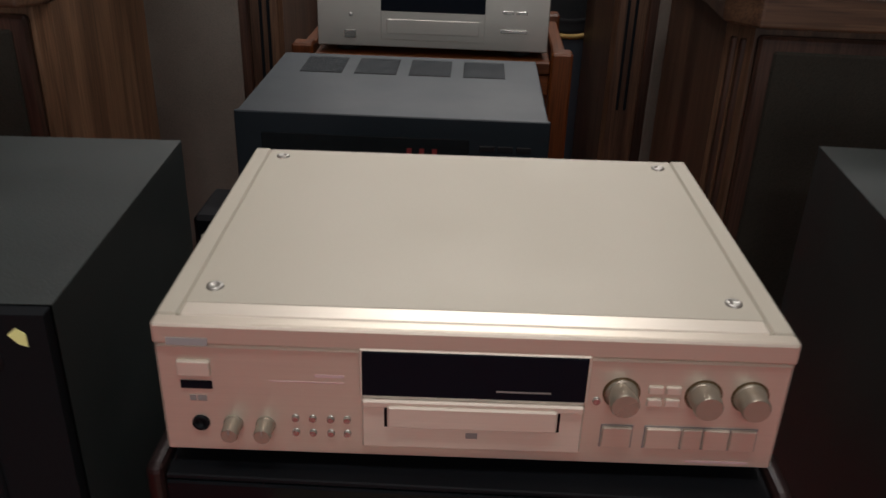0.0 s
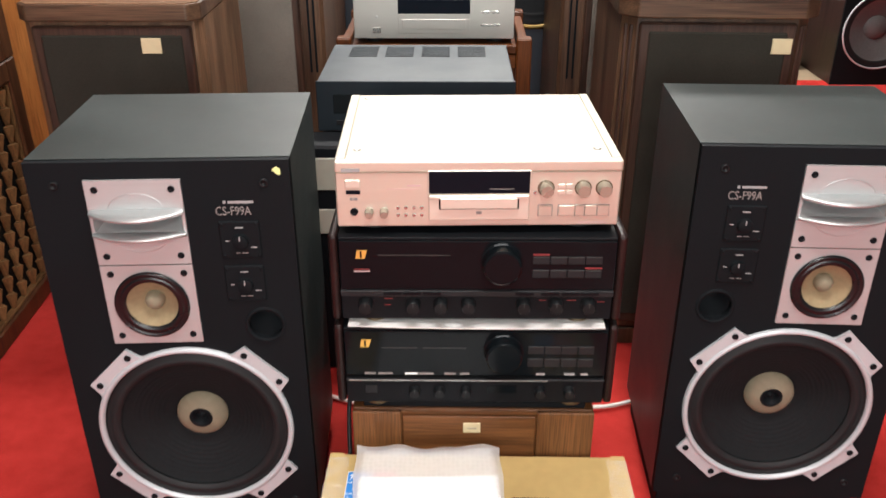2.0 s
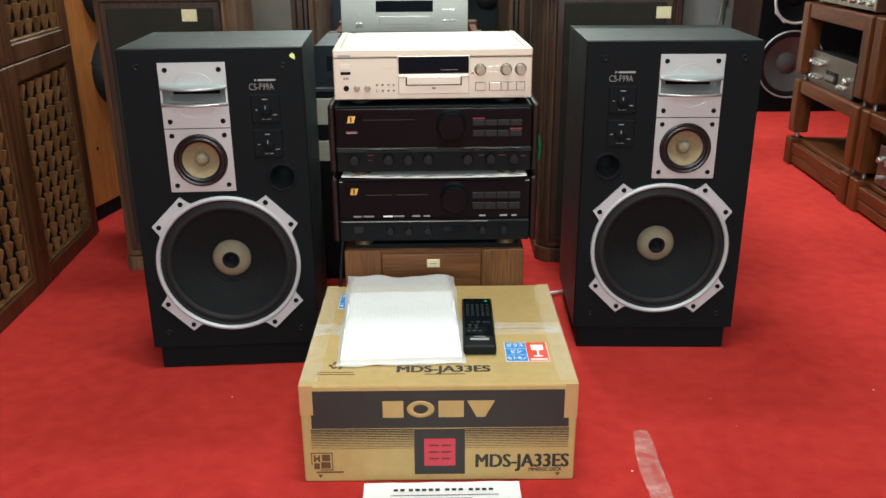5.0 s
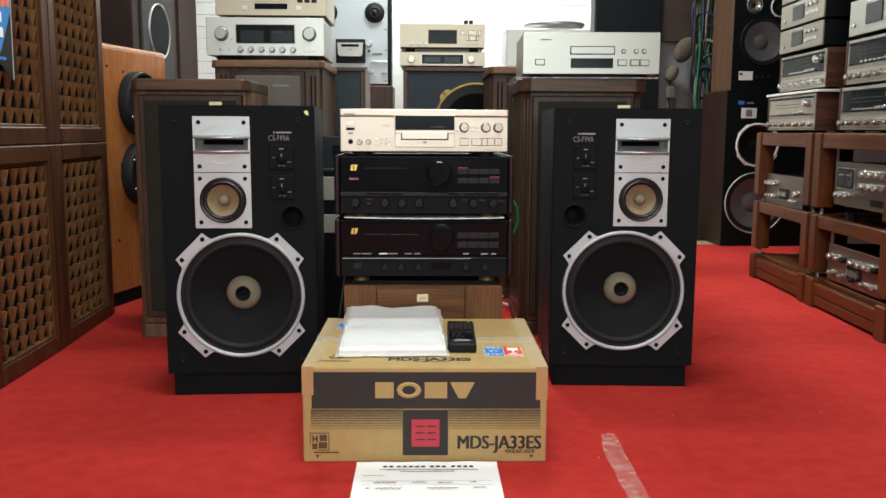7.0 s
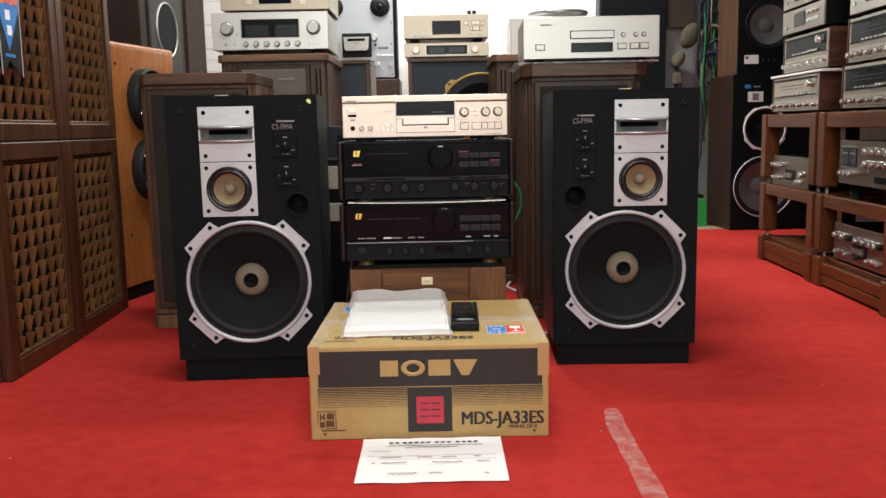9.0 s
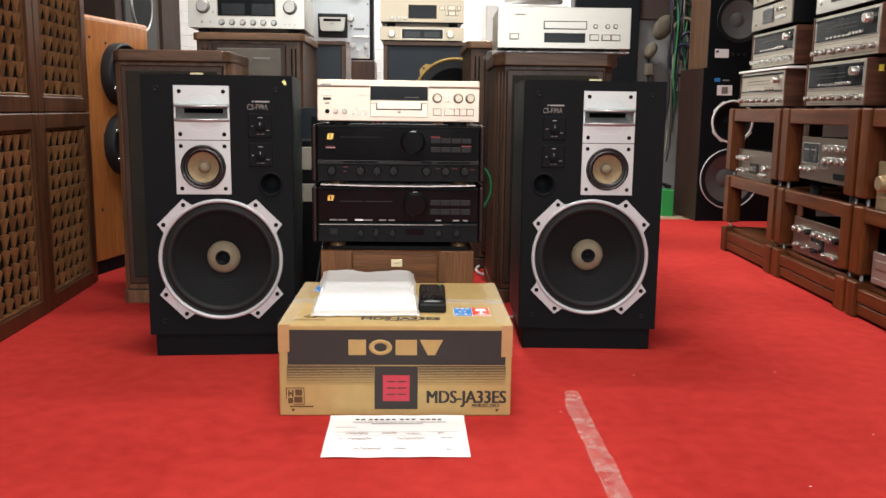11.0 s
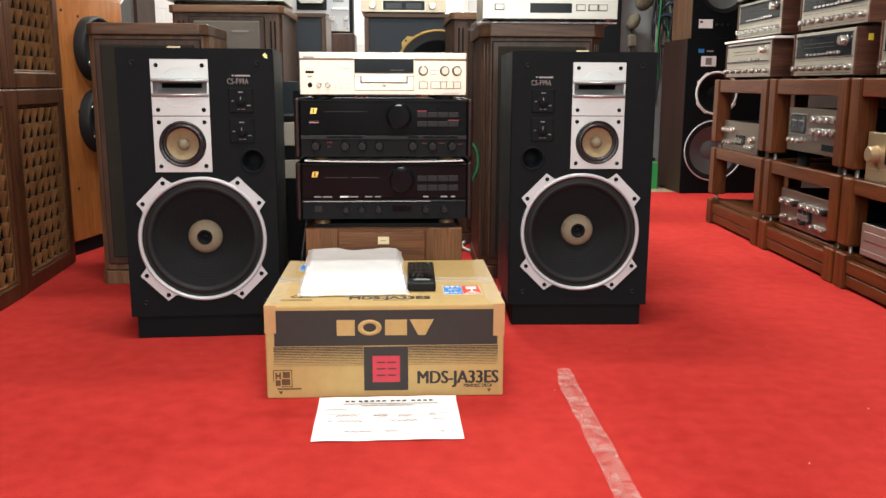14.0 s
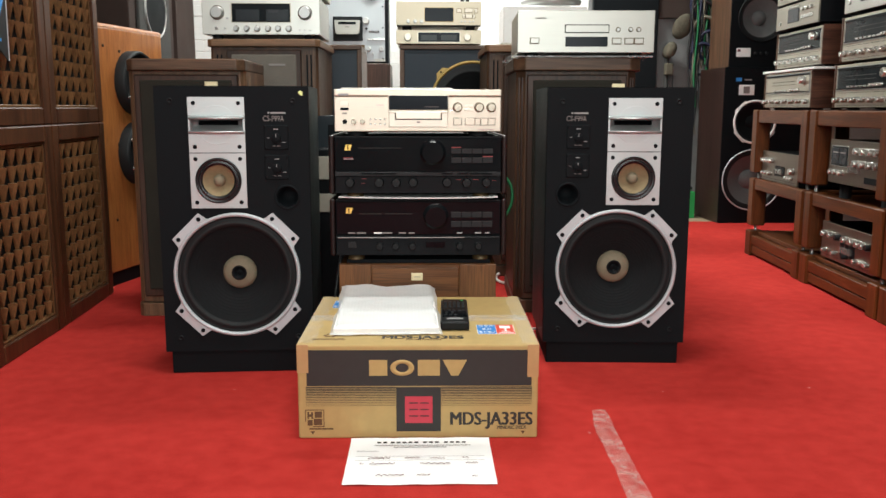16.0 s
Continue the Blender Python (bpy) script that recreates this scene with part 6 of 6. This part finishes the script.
def knob_amp(along, z, w, h, label, rows, face=RACK_SILVER_SHADED, meters=False, black=False, d=0.34, foot=0.010):
    t = unit("silver_amplifier", label, w, h, d, face, BLACK_METAL, rack_pose(along, 0.035, z), foot, category="amplifier", group="amplifiers in the racks")
    if meters:
        fbox(t, "meter_bezel", CHROME, -0.199, -0.051, h * 0.555, h * 0.905, 0.002)
        mw = fbox(t, "meter_window", DIAL_GLASS, -0.195, -0.055, h * 0.57, h * 0.89, 0.003)
        for a in (-0.188, -0.122):
            fbox(mw, "level_meter", DISPLAY_GREY, a, a + 0.060, h * 0.60, h * 0.86, 0.001, -0.003)
            fbox(mw, "meter_scale", GREY_INK, a + 0.008, a + 0.052, h * 0.78, h * 0.80, 0.0006, -0.004, 0)
        fbox(t, "tone_display", DIAL_GLASS, 0.085, 0.195, foot + (h - foot) * 0.10, foot + (h - foot) * 0.24, 0.002)
    else:
        zl, zh = foot + (h - foot) * 0.22, foot + (h - foot) * 0.56
        fbox(t, "lever_panel", BLACK_METAL, -0.052, 0.072, zl, zh, 0.0008, 0, 0)
        for a in (-0.050, -0.012, 0.026):
            fbox(t, "lever_frame", CHROME, a, a + 0.002, zl, zh, 0.002)
        for k in range(3):
            knob(t, 0.10 + 0.030 * k, h * 0.28, 0.008, 0.014, CHROME, 0, segments=14)
        fbox(t, "legend_line", BLACK_INK, -0.20, 0.20, h * 0.155, h * 0.165, 0.0004, 0, 0)
    for r, n, x0, x1, zz in rows:
        for k in range(n):
            knob(t, x0 + (x1 - x0) * (k / max(n - 1, 1)), h * zz, r * 0.85, 0.022, BLACK_PLASTIC if black and k % 3 == 2 else CHROME, 0, segments=18)
    for k in range(5):
        fbox(t, "lever", CHROME, -0.03 + 0.018 * k, -0.024 + 0.018 * k, foot + (h - foot) * 0.30, foot + (h - foot) * 0.46, 0.012)
    return t


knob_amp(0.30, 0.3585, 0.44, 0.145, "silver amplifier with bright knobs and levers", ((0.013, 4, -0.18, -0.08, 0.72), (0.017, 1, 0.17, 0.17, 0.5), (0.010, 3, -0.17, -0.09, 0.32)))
knob_amp(1.045, 0.3585, 0.44, 0.225, "silver amplifier with two meters and rows of knobs", ((0.015, 4, 0.03, 0.19, 0.84), (0.015, 4, 0.03, 0.19, 0.64), (0.012, 3, -0.17, -0.09, 0.46)), RACK_SILVER_SHADED, True, foot=0.062)
knob_amp(1.03, 0.1170, 0.44, 0.150, "silver amplifier with black and silver knobs", ((0.014, 5, -0.18, 0.06, 0.70), (0.014, 3, 0.11, 0.19, 0.70), (0.010, 5, -0.17, 0.19, 0.28)), RACK_SILVER_SHADED, False, True)
ac = unit("gold_amplifier", "gold amplifier with dark window and two large knobs", 0.45, 0.165, 0.36, GOLD_DARKENED, BLACK_METAL, rack_pose(1.69, 0.03, 0.3585), 0.010, category="amplifier")
fbox(ac, "display", DIAL_GLASS, -0.11, 0.085, 0.070, 0.128, 0.002)
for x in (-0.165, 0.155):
    knob(ac, x, 0.097, 0.026, 0.028, GOLD_DARKENED, 0, "knob", "large gold knob", None, 32)
fbox(ac, "lower_flap", GOLD_DARKENED, -0.21, 0.21, 0.016, 0.052, 0.002)
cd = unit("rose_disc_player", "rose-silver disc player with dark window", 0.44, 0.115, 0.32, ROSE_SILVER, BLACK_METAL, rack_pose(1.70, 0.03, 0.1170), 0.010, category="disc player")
fbox(cd, "display", DISPLAY, -0.04, 0.10, 0.050, 0.098, 0.002)
fbox(cd, "drawer", ROSE_SILVER, -0.20, -0.055, 0.062, 0.090, 0.003)
for k in range(4):
    fbox(cd, "button", ROSE_SILVER, 0.115, 0.20, 0.030 + 0.018 * k, 0.042 + 0.018 * k, 0.003)
fbox(cd, "lower_bar", ROSE_SILVER, -0.21, 0.21, 0.014, 0.030, 0.004)
# price card on the near receiver
single("price_card", B(-0.03, 0.03, -0.008, -0.006, 0.0, 0.15, 0.0005), YELLOW, rack_pose(1.99, 0.02, TOPZ + 0.02), "yellow price card leaning on a receiver", "price card")


# ---- far stacked loudspeakers ----
def monitor(m, W, H, D, drivers, label, side=MONITOR_SIDE, extra=True):
    t = thing("monitor_loudspeaker", label, "loudspeaker", m, "stacked monitor loudspeakers")
    part("cabinet", open_front(B(-W / 2, W / 2, 0.01, D, 0, H)), side, t)
    part("baffle", holed(-W / 2, W / 2, 0.0, H, 0, 0.012, [(x, z, r * 0.93) for x, z, r, *_ in drivers]), BLACK_BAFFLE, t)
    for x, z, r, rim, cone, octo in drivers:
        d = part("driver", lathe(bmesh.new(), [(r, 0), (r, 0.006), (r * (0.915 if octo else 0.965), 0.007), (r * (0.905 if octo else 0.955), 0.0)], (x, 0, z), 48), rim, t, "round driver")
        part("surround", lathe(bmesh.new(), [(r * 0.957, 0.002), (r * 0.92, -0.003), (r * 0.86, 0.002), (r * 0.80, -0.006)], (x, 0, z), 48), RUBBER, d)
        part("cone", lathe(bmesh.new(), [(r * 0.81, -0.005), (r * 0.5, -0.25 * r), (r * 0.3, -0.36 * r)], (x, 0, z), 48), cone, d)
        part("dust_cap", lathe(bmesh.new(), [(r * 0.31, -0.36 * r), (r * 0.24, -0.24 * r), (0, -0.18 * r)], (x, 0, z), 32), PULP if cone is not CONE_GREY else CONE_GREY, d)
        if octo:
            for q in range(4):
                a0 = math.radians(45 + 90 * q)
                pts = [(x + s * r * math.cos(a0 + math.radians(e)), z + s * r * math.sin(a0 + math.radians(e))) for s, e in ((0.97, -26), (1.07, -16), (1.07, 16), (0.97, 26), (0.97, 0))]
                part("mounting_lug", prism(bmesh.new(), pts, -0.006, 0.001), rim, d)
    return t


lo = monitor(pose(2.860, 3.83, 0, 0, 0, 1.0), 0.58, 0.942, 0.45, [(-0.090, 0.266, 0.188, SILVER_CAST, CONE_GREY, False), (-0.094, 0.617, 0.132, WHITE_PLASTIC, PULP, True), (0.10, 0.80, 0.075, WHITE_PLASTIC, PULP, True)], "large dark monitor loudspeaker with three white-rimmed drivers")
fbox(lo, "blue_label", BLUE_PRINT, -0.222, -0.186, 0.858, 0.880, 0.001)
fbox(lo, "printed_line", WHITE_INK, -0.170, -0.128, 0.864, 0.872, 0.0006, 0, 0)
pc = fbox(lo, "price_card", WHITE_PAPER, -0.202, -0.108, 0.777, 0.838, 0.001, label="small white card with a grey print")
fbox(pc, "printed_bar", GREY_INK, -0.174, -0.136, 0.787, 0.828, 0.0006, -0.001, 0)
up = monitor(pose(2.858, 3.84, 0.943, 0, 0, 1.0), 0.53, 0.80, 0.36, [(-0.080, 0.290, 0.143, BLACK_PLASTIC, CONE_GREY, False), (-0.148, 0.500, 0.046, STEEL, CHROME, False), (0.010, 0.490, 0.060, WHITE_PLASTIC, PULP, True)], "dark monitor loudspeaker with grey-coned woofer, stacked", WALNUT)
pc = fbox(up, "price_card", WHITE_PAPER, -0.224, -0.138, 0.060, 0.112, 0.001, label="small white card")
fbox(pc, "printed_bar", RED_INK, -0.218, -0.200, 0.090, 0.104, 0.0006, -0.001, 0)
for k in range(3):
    knob(up, -0.11 + 0.035 * k, 0.08, 0.009, 0.01, BLACK_PLASTIC, segments=14)


# ---- lattice-front loudspeakers ----
def lattice_speaker(m, W, H, rows, cols, label):
    t = thing("lattice_loudspeaker", label, "loudspeaker", m, "wall of lattice-front loudspeakers")
    F = 0.052
    part("cabinet", B(-W / 2, W / 2, 0.02, 0.40, 0, H, 0.002), LATTICE_WOOD, t)
    part("grille_cloth", B(-W / 2 + F, W / 2 - F, 0.012, 0.021, F, H - F), GRILLE_BROWN, t)
    for sx in (-1, 1):
        part("stile", B(*sorted((sx * W / 2, sx * (W / 2 - F))), -0.012, 0.0195, 0.0, H, 0.004), LATTICE_WOOD, t)
        part("bead", B(*sorted((sx * (W / 2 - F), sx * (W / 2 - F - 0.008))), -0.004, 0.0195, F, H - F, 0.002), LATTICE_SLAT, t)
    for z0, z1, b0 in ((0, F, F), (H - F, H, H - F - 0.008)):
        part("rail", B(-W / 2 + F, W / 2 - F, -0.012, 0.0195, z0, z1, 0.004), LATTICE_WOOD, t)
        part("bead", B(-W / 2 + F, W / 2 - F, -0.004, 0.0195, b0, b0 + 0.008, 0.002), LATTICE_SLAT, t)
    w, h = (W - 2 * F - 0.016) / cols, (H - 2 * F - 0.016) / rows
    # keel-shaped tooth: broad end up, ridge leaning out, tapering to a point over a dark gap
    tooth = bmesh.new()
    tv = [tooth.verts.new(p) for p in ((-w * 0.26, 0.008, h * 0.44), (w * 0.26, 0.008, h * 0.44), (0.0, -0.014, h * 0.42), (0.0, -0.002, -h * 0.54), (-w * 0.03, 0.008, -h * 0.54), (w * 0.03, 0.008, -h * 0.54))]
    for q in ((0, 2, 1), (0, 4, 3, 2), (2, 3, 5, 1), (4, 5, 3)):
        tooth.faces.new([tv[k] for k in q])
    bmesh.ops.recalc_face_normals(tooth, faces=tooth.faces)
    first = None
    for r in range(rows):
        for c in range(cols):
            x, z = -W / 2 + F + 0.008 + w * (c + 0.5), F + 0.008 + h * (r + 0.5)
            if first is None:
                first = part("lattice_tooth", tooth, LATTICE_SLAT, t)
                first.matrix_basis = pose(x, 0, z)
            else:
                share("lattice_tooth", first, t, x, 0, z)
    return t


for ya, yb, xa, xb in ((0.828, 1.304, -0.374, -0.388), (1.310, 1.815, -0.390, -0.417)):
    ang = math.degrees(math.atan2(yb - ya, xb - xa))
    wid = math.hypot(yb - ya, xb - xa)
    cx, cy = (xa + xb) / 2, (ya + yb) / 2
    lattice_speaker(pose(cx, cy, 0, 0, 0, ang), wid, 0.645, 11, 6, "walnut loudspeaker with a carved lattice grille, standing on the carpet")
    lattice_speaker(pose(cx, cy, 0.646, 0, 0, ang), wid, 0.645, 11, 6, "walnut loudspeaker with a carved lattice grille, stacked on another")

# paper pennant hanging on the lattice
pn = thing("pennant", "blue and orange paper pennant hanging on the lattice grille", "pennant", pose(-0.352, 0.955, 0.785, 0, 0, 90))
part("cloth", prism(bmesh.new(), [(-0.066, 0.33), (-0.060, 0.037), (-0.012, 0.078), (0.057, 0.034), (0.064, 0.33)], -0.001, 0.0005), BUTTON_GREY, pn, "dark grey swallow-tailed cloth")
part("blue_field", prism(bmesh.new(), [(-0.061, 0.33), (-0.058, 0.215), (-0.012, 0.105), (0.053, 0.215), (0.060, 0.33)], -0.0020, -0.0011), BLUE_PRINT, pn)
for x0, x1, xa, xb in ((-0.066, -0.062, -0.060, -0.056), (0.060, 0.064, 0.053, 0.057)):
    part("pale_edge", prism(bmesh.new(), [(x0, 0.33), (x1, 0.33), (xb, 0.040), (xa, 0.038)], -0.0018, -0.0010), PALE_GREY_INK, pn)
for k in range(4):
    part("orange_mark", B(-0.046 + 0.025 * k, -0.027 + 0.025 * k, -0.0030, -0.0019, 0.226 + 0.004 * (k % 2), 0.275, 0.0004), ORANGE_PRINT, pn)
for z, x in ((0.186, -0.022), (0.146, -0.017)):
    part("printed_bar", B(x, x + 0.024, -0.0030, -0.0019, z, z + 0.026), WHITE_PAPER, pn)
part("printed_bar", B(-0.035, 0.018, -0.0020, -0.0010, 0.088, 0.096), BLUE_PRINT, pn)

# orange loudspeaker with bulging woofers, seen from its side
os_ = thing("orange_loudspeaker", "orange-brown wooden loudspeaker with black rimmed woofers", "loudspeaker", pose(-0.40, 2.13, 0, 0, 0, 78))
part("cabinet", open_front(B(-0.25, 0.25, 0.02, 0.36, 0.055, 1.0)), ORANGE_WOOD, os_)
part("baffle", B(-0.25, 0.25, 0.0, 0.02, 0.055, 1.0, 0.006, 2), ORANGE_WOOD, os_)
part("plinth", B(-0.24, 0.24, 0.01, 0.35, 0, 0.055, 0.004), BLACK_BAFFLE, os_)
for zc in (0.795, 0.515):
    wf = part("woofer", lathe(bmesh.new(), [(0.126, 0), (0.126, 0.036), (0.119, 0.047), (0.109, 0.042), (0.098, 0.018), (0.05, 0.010), (0, 0.018)], (0.0, 0, zc), 48), RUBBER, os_, "black woofer with a thick rim")
    for a in (30, 150, 210, 330):
        part("bolt", lathe(bmesh.new(), [(0.007, 0.045), (0.006, 0.049), (0, 0.049)], (0.114 * math.cos(math.radians(a)), 0.0, zc + 0.114 * math.sin(math.radians(a))), 10), CHROME, wf)
for x, zc in ((-0.19, 0.93), (-0.08, 0.915), (-0.12, 0.555), (-0.16, 0.26)):
    part("grille_peg", lathe(bmesh.new(), [(0.006, 0), (0.005, 0.003), (0, 0.003)], (x, 0, zc), 10), BLACK_PLASTIC, os_)
roll, prev = bmesh.new(), None
for k in range(9):
    an = math.pi * k / 8
    cur = [roll.verts.new((x, 0.022 - 0.022 * math.cos(an), 1.0 + 0.016 * math.sin(an))) for x in (-0.25, 0.25)]
    if prev:
        roll.faces.new((prev[0], prev[1], cur[1], cur[0])).smooth = True
    prev = cur
part("rolled_edge", roll, ORANGE_WOOD, os_)
ts = thing("gilt_plate", "thin dark plate with a gilt edge lying on the orange loudspeaker", "plate", pose(-0.43, 2.27, 1.0, 0, 0, 78))
part("plate", B(-0.02, 0.15, 0.03, 0.25, 0.014, 0.024, 0.002), BLACK_PLASTIC, ts)
part("edge", B(-0.022, 0.152, 0.026, 0.030, 0.012, 0.026, 0.001), BADGE, ts, "gilt front edge")
part("spacer", B(0.0, 0.13, 0.06, 0.22, 0.0, 0.0135), DUSTY, ts)

# tall brown loudspeaker in the corner
tw = thing("tall_loudspeaker", "tall dark brown loudspeaker with drivers on a grey strip", "loudspeaker", pose(-0.56, 2.98, 0, 0, 0, 86))
part("cabinet", B(-0.28, 0.28, 0.01, 0.50, 0, 1.9, 0.004), WALL_BROWN, tw)
part("baffle", B(-0.20, 0.20, -0.006, 0.01, 0.05, 1.85, 0.004), DUSTY, tw)
for zc, r in ((1.17, 0.135), (1.40, 0.07), (0.80, 0.135)):
    d = part("driver", lathe(bmesh.new(), [(r, 0.006), (r, 0.014), (r * 0.95, 0.015), (r * 0.93, 0.008), (r * 0.4, 0.007), (0, 0.010)], (0, 0, zc), 40), STEEL, tw)
    part("cone", lathe(bmesh.new(), [(r * 0.935, 0.010), (r * 0.4, 0.009), (0, 0.013)], (0, 0, zc), 40), PULP, d)


# ---- small things by the grey wall ----
fan = thing("wall_fan", "dusty white wall fan hung with loops of cable", "fan", pose(2.475, 4.50, 1.06))
# head tipped up, its rim drooping to one side
part("head", lathe(bmesh.new(), [(0, 0.030), (0.040, 0.028), (0.072, 0.016), (0.078, 0.0), (0.060, -0.018), (0.022, -0.05), (0, -0.055)], (0, 0, 0), 28), CREAM_DUST, fan).matrix_basis = pose(0.02, 0, 0.18, 18, 25, 0) @ Matrix.Diagonal((0.80, 1, 1.15, 1))
part("motor", lathe(bmesh.new(), [(0, 0.060), (0.024, 0.056), (0.036, 0.040), (0.040, 0.0), (0.036, -0.045), (0, -0.055)], (0, 0, 0), 20), CREAM_DUST, fan).matrix_basis = pose(-0.06, 0, 0.025, 0, 20, 0) @ Matrix.Diagonal((0.95, 1, 1.45, 1))
part("switch_box", B(-0.085, -0.035, -0.020, 0.05, -0.14, -0.062, 0.008, 2), CREAM_DUST, fan)
part("arm", B(-0.072, -0.048, 0.052, 0.09, -0.25, 0.02, 0.008), DUSTY, fan)
part("pull_cord", B(-0.037, -0.033, -0.012, -0.008, -0.36, -0.141), BLACK_PLASTIC, fan)
rng = random.Random(7)
mats = [BLACK_WIRE, BLUE_WIRE, CREAM_WIRE, BLACK_WIRE, GREEN_WIRE, BLACK_WIRE, CREAM_WIRE, BLUE_WIRE]
words = {GREEN_WIRE: "green", BLUE_WIRE: "dark blue", CREAM_WIRE: "cream", BLACK_WIRE: "black"}
for k in range(16):
    mt = mats[k % 8]
    x0 = 2.52 + 0.009 * k
    low = 0.35 + rng.random() * 0.75
    pts = [(x0 + rng.uniform(-0.02, 0.02), 4.40 + rng.uniform(-0.03, 0.03), 2.0 - j * (2.0 - low) / 7) for j in range(8)]
    cable("hanging_cable", pts, 0.007, mt, words[mt] + " cable hanging in a bundle by the wall")
for k in range(7):
    c = (2.60 + rng.uniform(-0.06, 0.05), 4.36, 1.02 + 0.09 * k)
    r = 0.06 + 0.03 * rng.random()
    pts = [(c[0] + r * math.cos(a * 0.7), c[1] + 0.01 * a, c[2] + r * 1.3 * math.sin(a * 0.7)) for a in range(11)]
    mt = (BLUE_WIRE, BLUE_WIRE, CREAM_WIRE, BLACK_WIRE)[k % 4]
    cable("cable_loop", pts, 0.011, mt, words[mt] + " cable coiled in the hanging bundle")
single("cable_rail", B(-0.14, 0.14, -0.28, 0.0, -0.01, 0.01, 0.003), BLACK_METAL, pose(2.60, 4.60, 1.985), "dark metal rail that the cables hang from", "rail")
single("green_carton", B(-0.034, 0.040, -0.06, 0.06, 0, 0.17, 0.002), GREEN_BOX, pose(2.470, 4.16, -0.004), "small green carton on the bare floor", "carton")
single("dark_carton", B(-0.05, 0.05, -0.05, 0.05, 0, 0.16, 0.002), BLACK_PLASTIC, pose(2.365, 4.20, -0.004), "small dark carton beside the green one", "carton")
cable("floor_wire", [(2.35, 4.16, 0.17), (2.40, 4.14, 0.21), (2.46, 4.16, 0.20), (2.51, 4.15, 0.18), (2.46, 4.13, 0.19)], 0.012, BLACK_WIRE, "black wire heaped on the cartons")

cable("hanging_cable", [(2.545, 4.38, 0.86), (2.535, 4.36, 0.74), (2.548, 4.35, 0.62), (2.53, 4.34, 0.55), (2.54, 4.34, 0.47), (2.525, 4.34, 0.40), (2.515, 4.34, 0.34)], 0.006, BLACK_WIRE, "loose black cable end dangling below the bundle")

# loudspeaker leads
cable("speaker_lead", [(0.40, 1.27, 0.009), (0.47, 1.225, 0.009), (0.55, 1.205, 0.009), (0.75, 1.205, 0.009), (1.0, 1.207, 0.009), (1.06, 1.207, 0.009), (1.12, 1.222, 0.009), (1.20, 1.26, 0.009)], 0.0045, WHITE_WIRE, "white loudspeaker lead running behind the brown cabinet")
cable("speaker_lead", [(0.98, 2.10, 0.006), (1.06, 2.175, 0.007), (1.10, 2.20, 0.007), (1.16, 2.26, 0.007), (1.25, 2.35, 0.007)], 0.006, WHITE_WIRE, "thick white loudspeaker lead across the carpet")
cable("speaker_lead", [(1.20, 2.30, 0.007), (1.13, 2.21, 0.020), (1.075, 2.12, 0.008), (1.068, 2.02, 0.007), (1.10, 1.95, 0.007), (1.16, 1.90, 0.007)], 0.006, WHITE_WIRE, "white loudspeaker lead on the carpet")
cable("mains_lead", [(0.53, 1.35, 0.55), (0.515, 1.25, 0.42), (0.535, 1.2, 0.30), (0.52, 1.05, 0.16), (0.53, 0.95, 0.03), (0.545, 0.93, 0.01), (0.57, 1.0, 0.008)], 0.0045, BLACK_WIRE, "black mains lead behind the amplifiers")
cable("mains_lead", [(0.525, 1.30, 0.64), (0.505, 1.24, 0.52), (0.515, 1.20, 0.44), (0.53, 1.24, 0.36)], 0.004, BLACK_WIRE, "black lead drooping behind the amplifiers")
cable("earth_lead", [(1.027, 1.20, 0.493), (1.045, 1.20, 0.473), (1.052, 1.20, 0.435), (1.046, 1.20, 0.397), (1.028, 1.20, 0.369)], 0.0045, GREEN_WIRE, "green lead looping beside the amplifiers")
lp = thing("grey_plate_unit", "dark unit with pale panels on its edge behind the amplifiers", "hi-fi unit", pose(0.455, 1.36, 0.0))
part("case", B(-0.06, 0.10, 0, 0.1, 0.0, 0.570, 0.006), BLACK_METAL, lp)
for z0, z1 in ((0.470, 0.545), (0.365, 0.425)):
    part("pale_panel", B(-0.05, 0.09, -0.004, 0.001, z0, z1, 0.002), CREAM_PLASTIC, lp)

# white bricks of the back wall
brick = None
for r in range(12):
    for c in range(14):
        x, z = -0.84 + 0.2 * c - (0.1 if r % 2 else 0), 0.84 + 0.078 * r
        if x + 0.19 > 1.875:
            continue
        if brick is None:
            brick = part("brick", B(0.0015, 0.1975, RY1 + 0.0090, RY1 + 0.0125, 0.0015, 0.0755, 0.0022), WALL_WHITE, north)
            brick.matrix_basis = pose(x, 0, z)
        else:
            share("brick", brick, north, x, 0, z)
